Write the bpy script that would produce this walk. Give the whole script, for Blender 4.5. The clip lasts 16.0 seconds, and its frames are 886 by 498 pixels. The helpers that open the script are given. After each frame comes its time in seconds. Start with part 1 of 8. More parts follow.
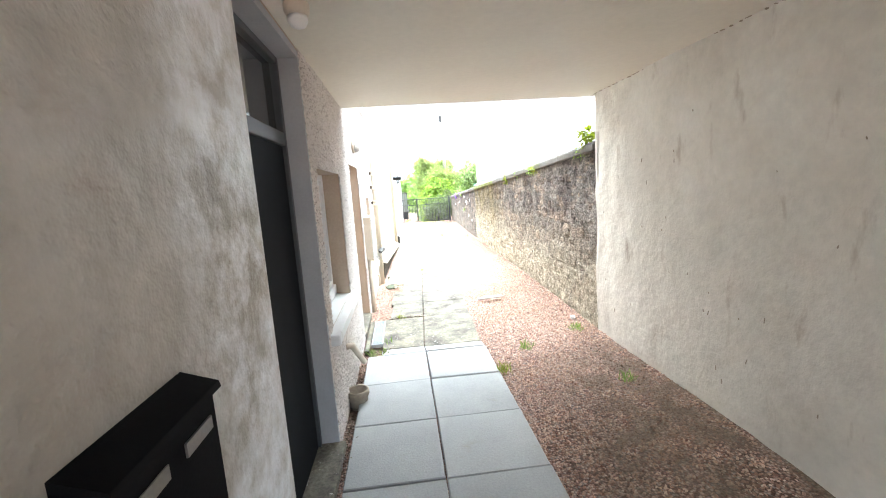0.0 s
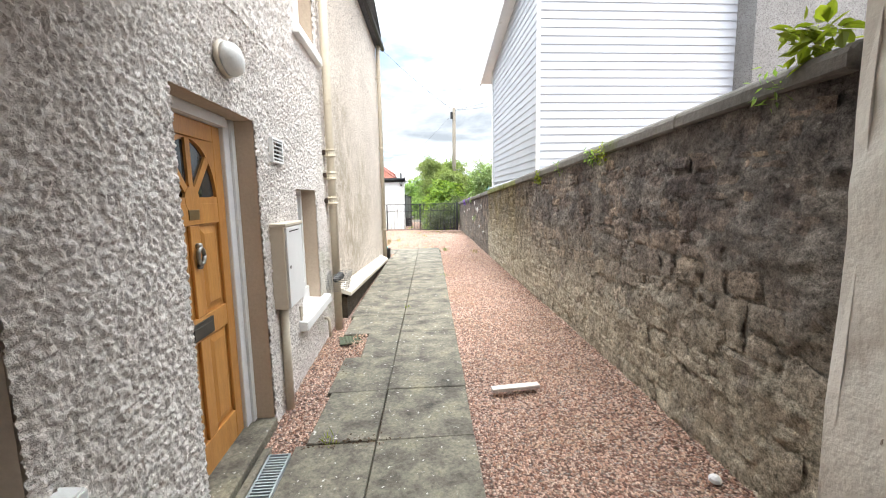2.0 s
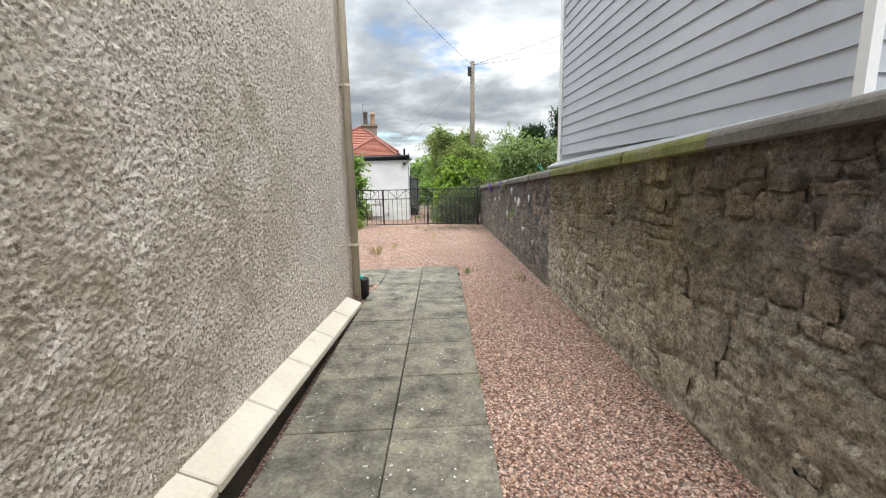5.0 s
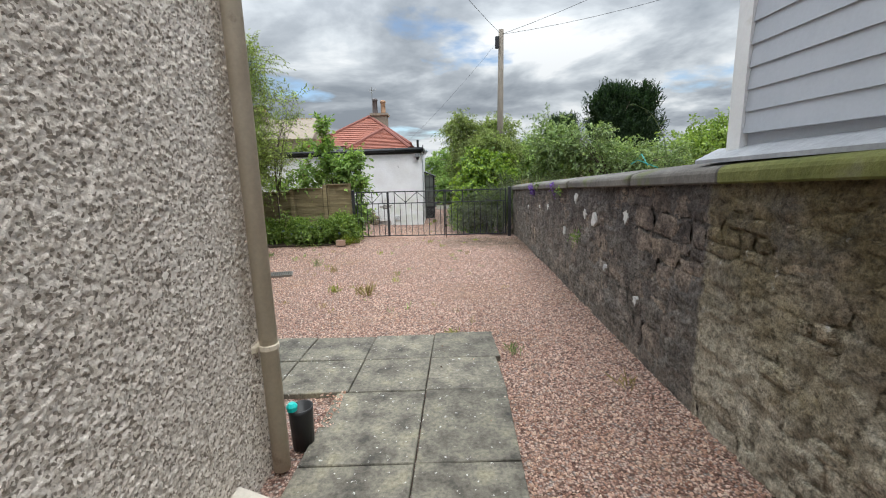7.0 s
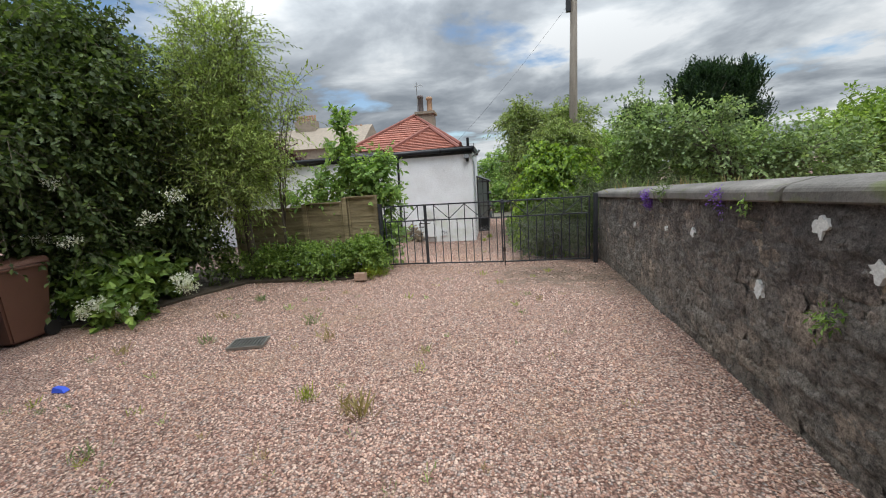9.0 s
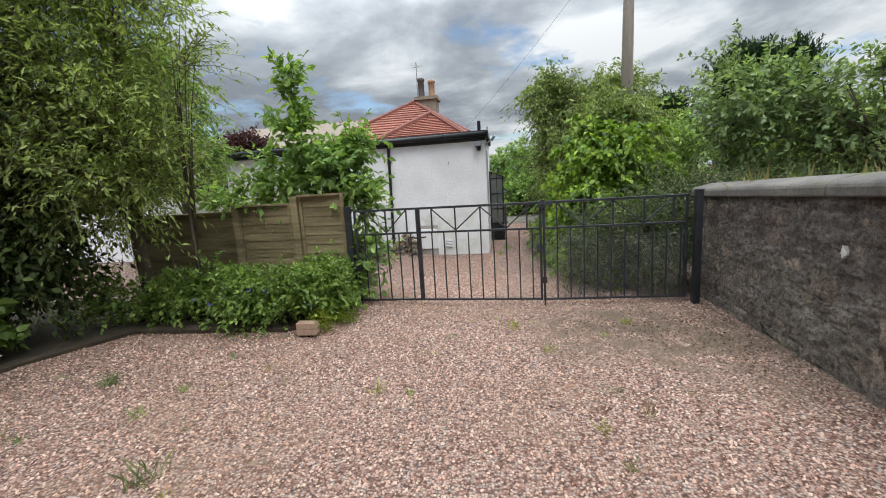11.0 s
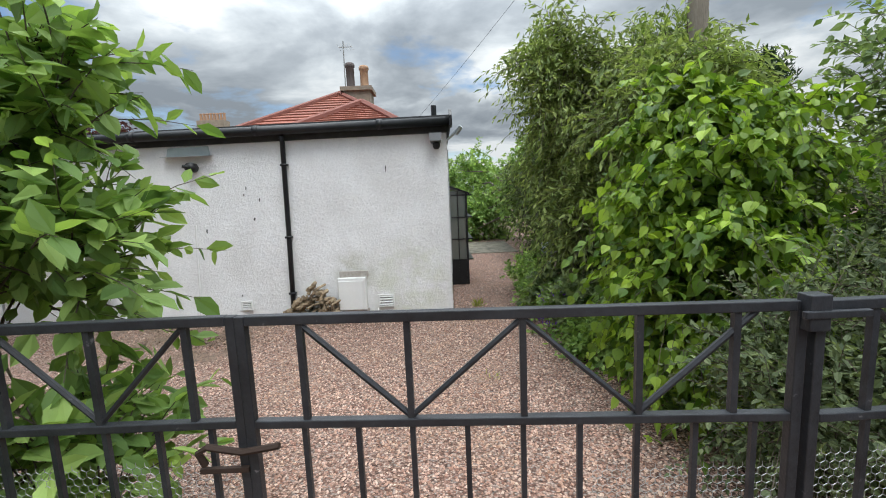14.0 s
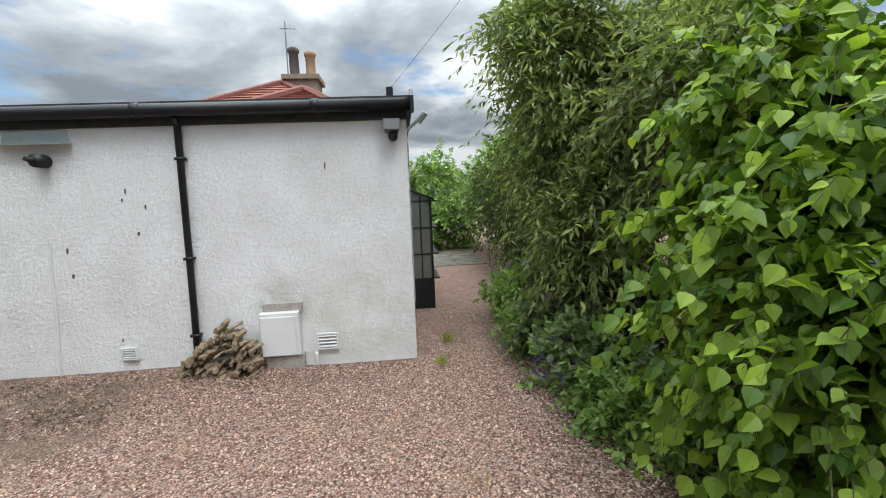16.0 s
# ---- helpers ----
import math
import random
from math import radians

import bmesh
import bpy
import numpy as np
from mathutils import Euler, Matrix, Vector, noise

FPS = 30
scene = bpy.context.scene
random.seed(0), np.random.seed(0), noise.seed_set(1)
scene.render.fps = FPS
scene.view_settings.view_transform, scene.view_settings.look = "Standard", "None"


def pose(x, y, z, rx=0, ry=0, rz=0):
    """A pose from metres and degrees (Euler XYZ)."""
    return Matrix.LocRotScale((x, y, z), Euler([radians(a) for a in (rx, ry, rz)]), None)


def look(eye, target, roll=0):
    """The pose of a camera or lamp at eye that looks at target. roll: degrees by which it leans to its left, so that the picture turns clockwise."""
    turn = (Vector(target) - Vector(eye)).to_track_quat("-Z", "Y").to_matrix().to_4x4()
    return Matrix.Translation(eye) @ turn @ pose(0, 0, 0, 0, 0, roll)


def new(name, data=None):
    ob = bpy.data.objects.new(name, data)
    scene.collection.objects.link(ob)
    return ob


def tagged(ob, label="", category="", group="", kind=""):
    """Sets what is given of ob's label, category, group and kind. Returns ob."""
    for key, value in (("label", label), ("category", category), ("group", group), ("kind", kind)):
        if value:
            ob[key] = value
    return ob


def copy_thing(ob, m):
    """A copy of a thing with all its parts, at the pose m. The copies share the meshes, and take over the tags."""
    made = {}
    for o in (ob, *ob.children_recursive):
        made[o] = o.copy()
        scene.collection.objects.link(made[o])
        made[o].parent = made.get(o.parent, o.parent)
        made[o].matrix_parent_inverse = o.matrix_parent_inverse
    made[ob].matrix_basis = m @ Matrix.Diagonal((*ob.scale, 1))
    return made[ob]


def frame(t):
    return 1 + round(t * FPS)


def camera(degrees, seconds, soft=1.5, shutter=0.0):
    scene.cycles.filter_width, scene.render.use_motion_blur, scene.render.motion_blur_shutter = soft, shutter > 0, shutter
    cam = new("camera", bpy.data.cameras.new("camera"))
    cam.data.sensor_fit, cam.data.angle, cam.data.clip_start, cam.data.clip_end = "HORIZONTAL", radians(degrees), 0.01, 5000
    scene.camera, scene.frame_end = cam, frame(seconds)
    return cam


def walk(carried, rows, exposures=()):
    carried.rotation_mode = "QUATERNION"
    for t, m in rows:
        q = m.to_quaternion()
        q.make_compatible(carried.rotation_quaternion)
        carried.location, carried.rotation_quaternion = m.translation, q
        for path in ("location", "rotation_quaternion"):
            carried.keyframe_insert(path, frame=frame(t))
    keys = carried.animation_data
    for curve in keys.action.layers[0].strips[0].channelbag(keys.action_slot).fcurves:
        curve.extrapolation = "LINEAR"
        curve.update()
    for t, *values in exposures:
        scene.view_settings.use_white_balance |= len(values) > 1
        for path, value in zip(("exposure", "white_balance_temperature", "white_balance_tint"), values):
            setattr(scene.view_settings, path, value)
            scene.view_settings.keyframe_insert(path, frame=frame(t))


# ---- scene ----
cam = camera(94, 16.0, soft=1.05, shutter=0.0)
PATH = [
    (0, (0.149, -2.636, 1.739), (0.332, -0.666, 1.447), -3.8),
    (0.5, (0.274, -1.913, 1.68), (0.471, 0.058, 1.402), -2.9),
    (1, (0.416, -1.189, 1.634), (0.578, 0.788, 1.376), -2.3),
    (1.5, (0.503, -0.474, 1.611), (0.661, 1.504, 1.358), -1.4),
    (2, (0.593, 0.344, 1.573), (0.74, 2.322, 1.319), -1.1),
    (2.5, (0.666, 1.174, 1.551), (0.792, 3.152, 1.285), -1.2),
    (3, (0.687, 1.965, 1.548), (0.798, 3.942, 1.269), -1.4),
    (3.5, (0.746, 2.787, 1.538), (0.846, 4.764, 1.25), -1.5),
    (4, (0.729, 3.654, 1.532), (0.832, 5.629, 1.233), -1.4),
    (4.5, (0.787, 4.576, 1.523), (0.887, 6.55, 1.214), -1.5),
    (5, (0.797, 5.395, 1.633), (0.892, 7.363, 1.289), -1.2),
    (7.5, (0.918, 9.408, 1.72), (0.869, 11.373, 1.353), -2.1),
    (8, (0.935, 10.157, 1.728), (0.819, 12.122, 1.373), -2.7),
    (8.5, (0.909, 10.895, 1.744), (0.717, 12.855, 1.397), -3.2),
    (9, (0.884, 11.646, 1.725), (0.619, 13.6, 1.388), -3.6),
    (11.5, (0.365, 15.396, 1.533), (0.079, 17.349, 1.21), -3.5),
    (12, (0.227, 16.087, 1.529), (-0.004, 18.049, 1.219), -2.8),
    (12.5, (0.151, 16.761, 1.542), (-0.025, 18.731, 1.249), -2.6),
    (13, (0.068, 17.421, 1.568), (-0.047, 19.398, 1.287), -2.7),
    (13.5, (0.087, 18.09, 1.551), (0.028, 20.071, 1.283), -2.7),
    (14, (0.043, 18.691, 1.547), (0.052, 20.674, 1.284), -2.5),
    (14.5, (0.065, 19.258, 1.56), (0.134, 21.24, 1.304), -2.5),
    (15, (0.103, 19.717, 1.548), (0.221, 21.698, 1.305), -2.5),
    (15.5, (0.091, 20.021, 1.556), (0.254, 22.0, 1.319), -2.4),
    (16, (0.062, 20.143, 1.565), (0.265, 22.118, 1.316), -2.2),
]
STOPS = [(0.0, 3.12), (0.5, 2.85), (1.0, 2.45), (1.5, 1.95), (2.0, 1.55), (2.5, 1.15), (3.0, 0.85), (3.5, 0.68), (5.0, 0.60), (7.5, 0.2), (9.0, 0.08), (12.0, 0.18), (14.0, 0.2), (16.0, 0.2)]
EXPOSURES = [(t, s, 6000 if t < 2 else (6420 if t < 6 else 6220), 3.5 if t < 2 else (7.5 if t < 13 else 6)) for t, s in STOPS]
walk(cam, [(t, look(eye, target, roll)) for t, eye, target, roll in PATH], EXPOSURES)

# ---- world and sun ----
SUN_ELEVATION, SUN_AZIMUTH = 63.0, 160.0


def build_world():
    world = bpy.data.worlds.new("cloudy_sky")
    scene.world = world
    world.use_nodes = True
    nt = world.node_tree
    nt.nodes.clear()
    out = nt.nodes.new("ShaderNodeOutputWorld")
    sky = nt.nodes.new("ShaderNodeTexSky")
    sky.sky_type = "NISHITA"
    sky.sun_disc = False
    sky.sun_elevation = radians(SUN_ELEVATION)
    sky.sun_rotation = radians(SUN_AZIMUTH)
    blue = nt.nodes.new("ShaderNodeBackground")
    blue.inputs["Strength"].default_value = 0.13
    nt.links.new(sky.outputs["Color"], blue.inputs["Color"])
    tc = nt.nodes.new("ShaderNodeTexCoord")
    split = nt.nodes.new("ShaderNodeSeparateXYZ")
    nt.links.new(tc.outputs["Generated"], split.inputs["Vector"])

    def sum_node(op, p, q):
        n = nt.nodes.new("ShaderNodeMath")
        n.operation = op
        for k, v in enumerate((p, q)):
            if isinstance(v, (int, float)):
                n.inputs[k].default_value = v
            else:
                nt.links.new(v, n.inputs[k])
        return n.outputs[0]
    # a flat deck of cloud seen from below, crowding together towards the horizon
    height = sum_node("ADD", sum_node("MAXIMUM", split.outputs["Z"], 0.0), 0.16)
    deck = nt.nodes.new("ShaderNodeCombineXYZ")
    nt.links.new(sum_node("DIVIDE", split.outputs["X"], height), deck.inputs["X"])
    nt.links.new(sum_node("DIVIDE", split.outputs["Y"], height), deck.inputs["Y"])

    def cloud_noise(scale, detail, rough, shift, warp):
        mp = nt.nodes.new("ShaderNodeMapping")
        mp.inputs["Location"].default_value = shift
        nt.links.new(deck.outputs["Vector"], mp.inputs["Vector"])
        n = nt.nodes.new("ShaderNodeTexNoise")
        n.inputs["Scale"].default_value, n.inputs["Detail"].default_value = scale, detail
        n.inputs["Roughness"].default_value, n.inputs["Distortion"].default_value = rough, warp
        nt.links.new(mp.outputs["Vector"], n.inputs["Vector"])
        return n
    cover = cloud_noise(0.9, 9, 0.55, (3.1, 0.7, 1.3), 0.1)
    mask = nt.nodes.new("ShaderNodeValToRGB")
    mask.color_ramp.elements[0].position, mask.color_ramp.elements[1].position = 0.39, 0.46
    nt.links.new(cover.outputs["Fac"], mask.inputs["Fac"])
    tone = cloud_noise(1.15, 9, 0.54, (7.7, 2.2, 0.4), 0.25)
    ramp = nt.nodes.new("ShaderNodeValToRGB")
    els = ramp.color_ramp.elements
    els[0].position, els[0].color = 0.38, (0.33, 0.36, 0.40, 1)
    els[1].position, els[1].color = 0.60, (1.0, 1.0, 1.0, 1)
    mid = els.new(0.47)
    mid.color = (0.50, 0.53, 0.57, 1)
    mid2 = els.new(0.535)
    mid2.color = (0.72, 0.75, 0.78, 1)
    nt.links.new(tone.outputs["Fac"], ramp.inputs["Fac"])
    cloud = nt.nodes.new("ShaderNodeBackground")
    # an overcast sky is brightest overhead
    sep = nt.nodes.new("ShaderNodeSeparateXYZ")
    nt.links.new(tc.outputs["Generated"], sep.inputs["Vector"])
    up = nt.nodes.new("ShaderNodeMath")
    up.operation = "MAXIMUM"
    up.inputs[1].default_value = 0.0
    nt.links.new(sep.outputs["Z"], up.inputs[0])
    cube = nt.nodes.new("ShaderNodeMath")
    cube.operation = "POWER"
    cube.inputs[1].default_value = 2.6
    nt.links.new(up.outputs[0], cube.inputs[0])
    rise = nt.nodes.new("ShaderNodeMath")
    rise.operation = "MULTIPLY_ADD"
    rise.inputs[1].default_value, rise.inputs[2].default_value = 5.2, 0.68
    nt.links.new(cube.outputs[0], rise.inputs[0])
    nt.links.new(rise.outputs[0], cloud.inputs["Strength"])
    nt.links.new(ramp.outputs["Color"], cloud.inputs["Color"])
    mix = nt.nodes.new("ShaderNodeMixShader")
    nt.links.new(mask.outputs["Color"], mix.inputs["Fac"])
    nt.links.new(blue.outputs["Background"], mix.inputs[1])
    nt.links.new(cloud.outputs["Background"], mix.inputs[2])
    nt.links.new(mix.outputs["Shader"], out.inputs["Surface"])


build_world()
sun = new("sun", bpy.data.lights.new("sun", "SUN"))
sun.data.energy, sun.data.angle, sun.data.color = 1.5, radians(24), (1.0, 0.965, 0.91)
_az, _el = radians(SUN_AZIMUTH), radians(SUN_ELEVATION)
sun.matrix_world = look((0, 0, 0), (-math.sin(_az) * math.cos(_el), -math.cos(_az) * math.cos(_el), -math.sin(_el)))

# ---- materials ----
def nodes_of(name):
    m = bpy.data.materials.new(name)
    m.use_nodes = True
    nt = m.node_tree
    return m, nt, nt.nodes["Principled BSDF"]


def noise_node(nt, scale, detail=5.0, rough=0.55, stretch=(1, 1, 1), distortion=0.0):
    """World-space noise; returns its value socket."""
    geo = nt.nodes.new("ShaderNodeNewGeometry")
    vec = geo.outputs["Position"]
    if stretch != (1, 1, 1):
        mp = nt.nodes.new("ShaderNodeMapping")
        mp.inputs["Scale"].default_value = stretch
        nt.links.new(vec, mp.inputs["Vector"])
        vec = mp.outputs["Vector"]
    n = nt.nodes.new("ShaderNodeTexNoise")
    n.inputs["Scale"].default_value, n.inputs["Detail"].default_value = scale, detail
    n.inputs["Roughness"].default_value, n.inputs["Distortion"].default_value = rough, distortion
    nt.links.new(vec, n.inputs["Vector"])
    return n.outputs["Fac"]


def ramp_node(nt, socket, stops):
    r = nt.nodes.new("ShaderNodeValToRGB")
    els = r.color_ramp.elements
    while len(els) > 1:
        els.remove(els[-1])
    els[0].position, els[0].color = stops[0][0], (*stops[0][1], 1)
    for p, c in stops[1:]:
        e = els.new(p)
        e.color = (*c, 1)
    nt.links.new(socket, r.inputs["Fac"])
    return r.outputs["Color"]


def mix_node(nt, fac, a, b, mode="MIX"):
    m = nt.nodes.new("ShaderNodeMix")
    m.data_type, m.blend_type = "RGBA", mode
    if isinstance(fac, (int, float)):
        m.inputs[0].default_value = fac
    else:
        nt.links.new(fac, m.inputs[0])
    for i, v in ((6, a), (7, b)):
        if isinstance(v, tuple):
            m.inputs[i].default_value = (*v, 1)
        else:
            nt.links.new(v, m.inputs[i])
    return m.outputs[2]


def grey(v):
    return (v, v, v)


def bump_node(nt, bsdf, height, distance, strength=1.0, chain=None):
    b = nt.nodes.new("ShaderNodeBump")
    b.inputs["Strength"].default_value, b.inputs["Distance"].default_value = strength, distance
    nt.links.new(height, b.inputs["Height"])
    if chain is not None:
        nt.links.new(chain, b.inputs["Normal"])
    nt.links.new(b.outputs["Normal"], bsdf.inputs["Normal"])
    return b.outputs["Normal"]


def surface(name, stops, scale=2.0, fine=60.0, fine_amt=0.25, rough=0.8, bump=0.002, metal=0.0, piece=0.0, island=0.0, stretch=(1, 1, 1),
            stain=None, stain_scale=0.7, stain_range=(0.5, 0.65), stain_stretch=(1, 1, 1), spec=0.4):
    """A weathered surface: broad colour drift, fine grain, optional stains, optional change from piece to piece."""
    m, nt, b = nodes_of(name)
    col = ramp_node(nt, noise_node(nt, scale, 6, 0.6, stretch), stops)
    grain = noise_node(nt, fine, 4, 0.6, stretch)
    dark = ramp_node(nt, grain, [(0.3, grey(1 - fine_amt)), (0.7, grey(1 + 0.0 * fine_amt))])
    col = mix_node(nt, 1.0, col, dark, "MULTIPLY")
    if stain is not None:
        f = ramp_node(nt, noise_node(nt, stain_scale, 8, 0.62, stain_stretch), [(stain_range[0], grey(0)), (stain_range[1], grey(1))])
        col = mix_node(nt, f, col, stain)
    if piece:
        info = nt.nodes.new("ShaderNodeObjectInfo")
        col = mix_node(nt, 1.0, col, ramp_node(nt, info.outputs["Random"], [(0.0, grey(1 - piece)), (1.0, grey(1.0))]), "MULTIPLY")
    if island:
        geo = nt.nodes.new("ShaderNodeNewGeometry")
        col = mix_node(nt, 1.0, col, ramp_node(nt, geo.outputs["Random Per Island"], [(0.0, grey(1 - island)), (1.0, grey(1.0))]), "MULTIPLY")
    nt.links.new(col, b.inputs["Base Color"])
    b.inputs["Roughness"].default_value, b.inputs["Metallic"].default_value = rough, metal
    b.inputs["Specular IOR Level"].default_value = spec
    if bump:
        bump_node(nt, b, grain, bump)
    return m


def roughcast(name, light, mid, dark, stain, cut=0.20):
    m, nt, b = nodes_of(name)
    geo = nt.nodes.new("ShaderNodeNewGeometry")
    vor = nt.nodes.new("ShaderNodeTexVoronoi")
    vor.inputs["Scale"].default_value = 95
    nt.links.new(geo.outputs["Position"], vor.inputs["Vector"])
    stones = ramp_node(nt, vor.outputs["Color"], [(cut, dark), (cut + 0.15, mid), (cut + 0.30, light), (0.9, light), (1.0, mid)])
    broad = ramp_node(nt, noise_node(nt, 1.3, 6, 0.6), [(0.35, (0.86, 0.85, 0.84)), (0.65, (1, 1, 1))])
    col = mix_node(nt, 1.0, stones, broad, "MULTIPLY")
    run = ramp_node(nt, noise_node(nt, 0.9, 8, 0.65, (1, 1, 0.35)), [(0.55, grey(0)), (0.75, grey(0.55))])
    col = mix_node(nt, run, col, stain)
    nt.links.new(col, b.inputs["Base Color"])
    b.inputs["Roughness"].default_value = 0.92
    b.inputs["Specular IOR Level"].default_value = 0.25
    ch = bump_node(nt, b, noise_node(nt, 70, 4, 0.65), 0.008)
    bump_node(nt, b, noise_node(nt, 200, 3, 0.6), 0.003, chain=ch)
    return m


def leaf_material(name, dark, light, rough=0.62, island=0.5):
    m, nt, b = nodes_of(name)
    geo = nt.nodes.new("ShaderNodeNewGeometry")
    col = ramp_node(nt, geo.outputs["Random Per Island"], [(0.0, dark), (0.75, tuple((p + q) / 2 for p, q in zip(dark, light))), (1.0, light)])
    drift = ramp_node(nt, noise_node(nt, 1.6, 4, 0.6), [(0.3, grey(0.72)), (0.7, grey(1.12))])
    col = mix_node(nt, 1.0, col, drift, "MULTIPLY")
    nt.links.new(col, b.inputs["Base Color"])
    b.inputs["Roughness"].default_value = rough
    b.inputs["Specular IOR Level"].default_value = 0.35
    tr = nt.nodes.new("ShaderNodeBsdfTranslucent")
    nt.links.new(mix_node(nt, 1.0, col, (1.15, 1.2, 0.6), "MULTIPLY"), tr.inputs["Color"])
    ms = nt.nodes.new("ShaderNodeMixShader")
    ms.inputs["Fac"].default_value = 0.42
    nt.links.new(b.outputs["BSDF"], ms.inputs[1])
    nt.links.new(tr.outputs["BSDF"], ms.inputs[2])
    nt.links.new(ms.outputs["Shader"], nt.nodes["Material Output"].inputs["Surface"])
    return m


def plain(name, colour, rough=0.5, metal=0.0, grain=0.12, fine=90.0, bump=0.0006):
    c = colour
    return surface(name, [(0.3, tuple(v * 0.88 for v in c)), (0.7, c)], 3.0, fine, grain, rough, bump, metal)


def glass_pane(name, tint=(0.03, 0.036, 0.040), rough=0.03):
    """Window glass over an unlit room: dark, glossy."""
    m, nt, b = nodes_of(name)
    b.inputs["Base Color"].default_value = (*tint, 1)
    b.inputs["Roughness"].default_value = rough
    b.inputs["Specular IOR Level"].default_value = 1.0
    return m


def gravel_material(name):
    m, nt, b = nodes_of(name)
    geo = nt.nodes.new("ShaderNodeNewGeometry")
    vor = nt.nodes.new("ShaderNodeTexVoronoi")
    vor.inputs["Scale"].default_value = 62
    nt.links.new(geo.outputs["Position"], vor.inputs["Vector"])
    sep = nt.nodes.new("ShaderNodeSeparateColor")
    nt.links.new(vor.outputs["Color"], sep.inputs["Color"])
    col = ramp_node(nt, sep.outputs["Red"], [(0.0, (0.12, 0.062, 0.046)), (0.3, (0.28, 0.163, 0.125)), (0.6, (0.40, 0.260, 0.205)), (0.85, (0.50, 0.375, 0.31)), (1.0, (0.27, 0.235, 0.215))])
    # shade in the gaps between chips, put into the colour
    gap = ramp_node(nt, vor.outputs["Distance"], [(0.25, grey(1.0)), (0.75, grey(0.33))])
    col = mix_node(nt, 1.0, col, gap, "MULTIPLY")
    soil = ramp_node(nt, noise_node(nt, 0.8, 7, 0.65), [(0.55, grey(0)), (0.75, grey(0.5))])
    col = mix_node(nt, soil, col, (0.26, 0.18, 0.125))
    nt.links.new(col, b.inputs["Base Color"])
    b.inputs["Roughness"].default_value = 0.9
    b.inputs["Specular IOR Level"].default_value = 0.25
    inv = nt.nodes.new("ShaderNodeMath")
    inv.operation = "SUBTRACT"
    inv.inputs[0].default_value = 1.0
    nt.links.new(vor.outputs["Distance"], inv.inputs[1])
    bump_node(nt, b, inv.outputs[0], 0.012)
    return m


def pebble_material(name):
    m, nt, b = nodes_of(name)
    geo = nt.nodes.new("ShaderNodeNewGeometry")
    col = ramp_node(nt, geo.outputs["Random Per Island"], [(0.0, (0.20, 0.105, 0.08)), (0.25, (0.42, 0.25, 0.19)), (0.55, (0.57, 0.375, 0.295)), (0.8, (0.67, 0.49, 0.40)),
                                                           (0.95, (0.69, 0.545, 0.455)), (1.0, (0.42, 0.32, 0.27))])
    broad = ramp_node(nt, noise_node(nt, 0.8, 7, 0.65), [(0.40, grey(1.04)), (0.60, (0.90, 0.87, 0.80)), (0.76, (0.70, 0.64, 0.54))])
    col = mix_node(nt, 1.0, col, broad, "MULTIPLY")
    col = mix_node(nt, 1.0, col, ramp_node(nt, noise_node(nt, 160, 3), [(0.3, grey(0.8)), (0.7, grey(1.05))]), "MULTIPLY")
    nt.links.new(col, b.inputs["Base Color"])
    b.inputs["Roughness"].default_value = 0.85
    b.inputs["Specular IOR Level"].default_value = 0.3
    return m


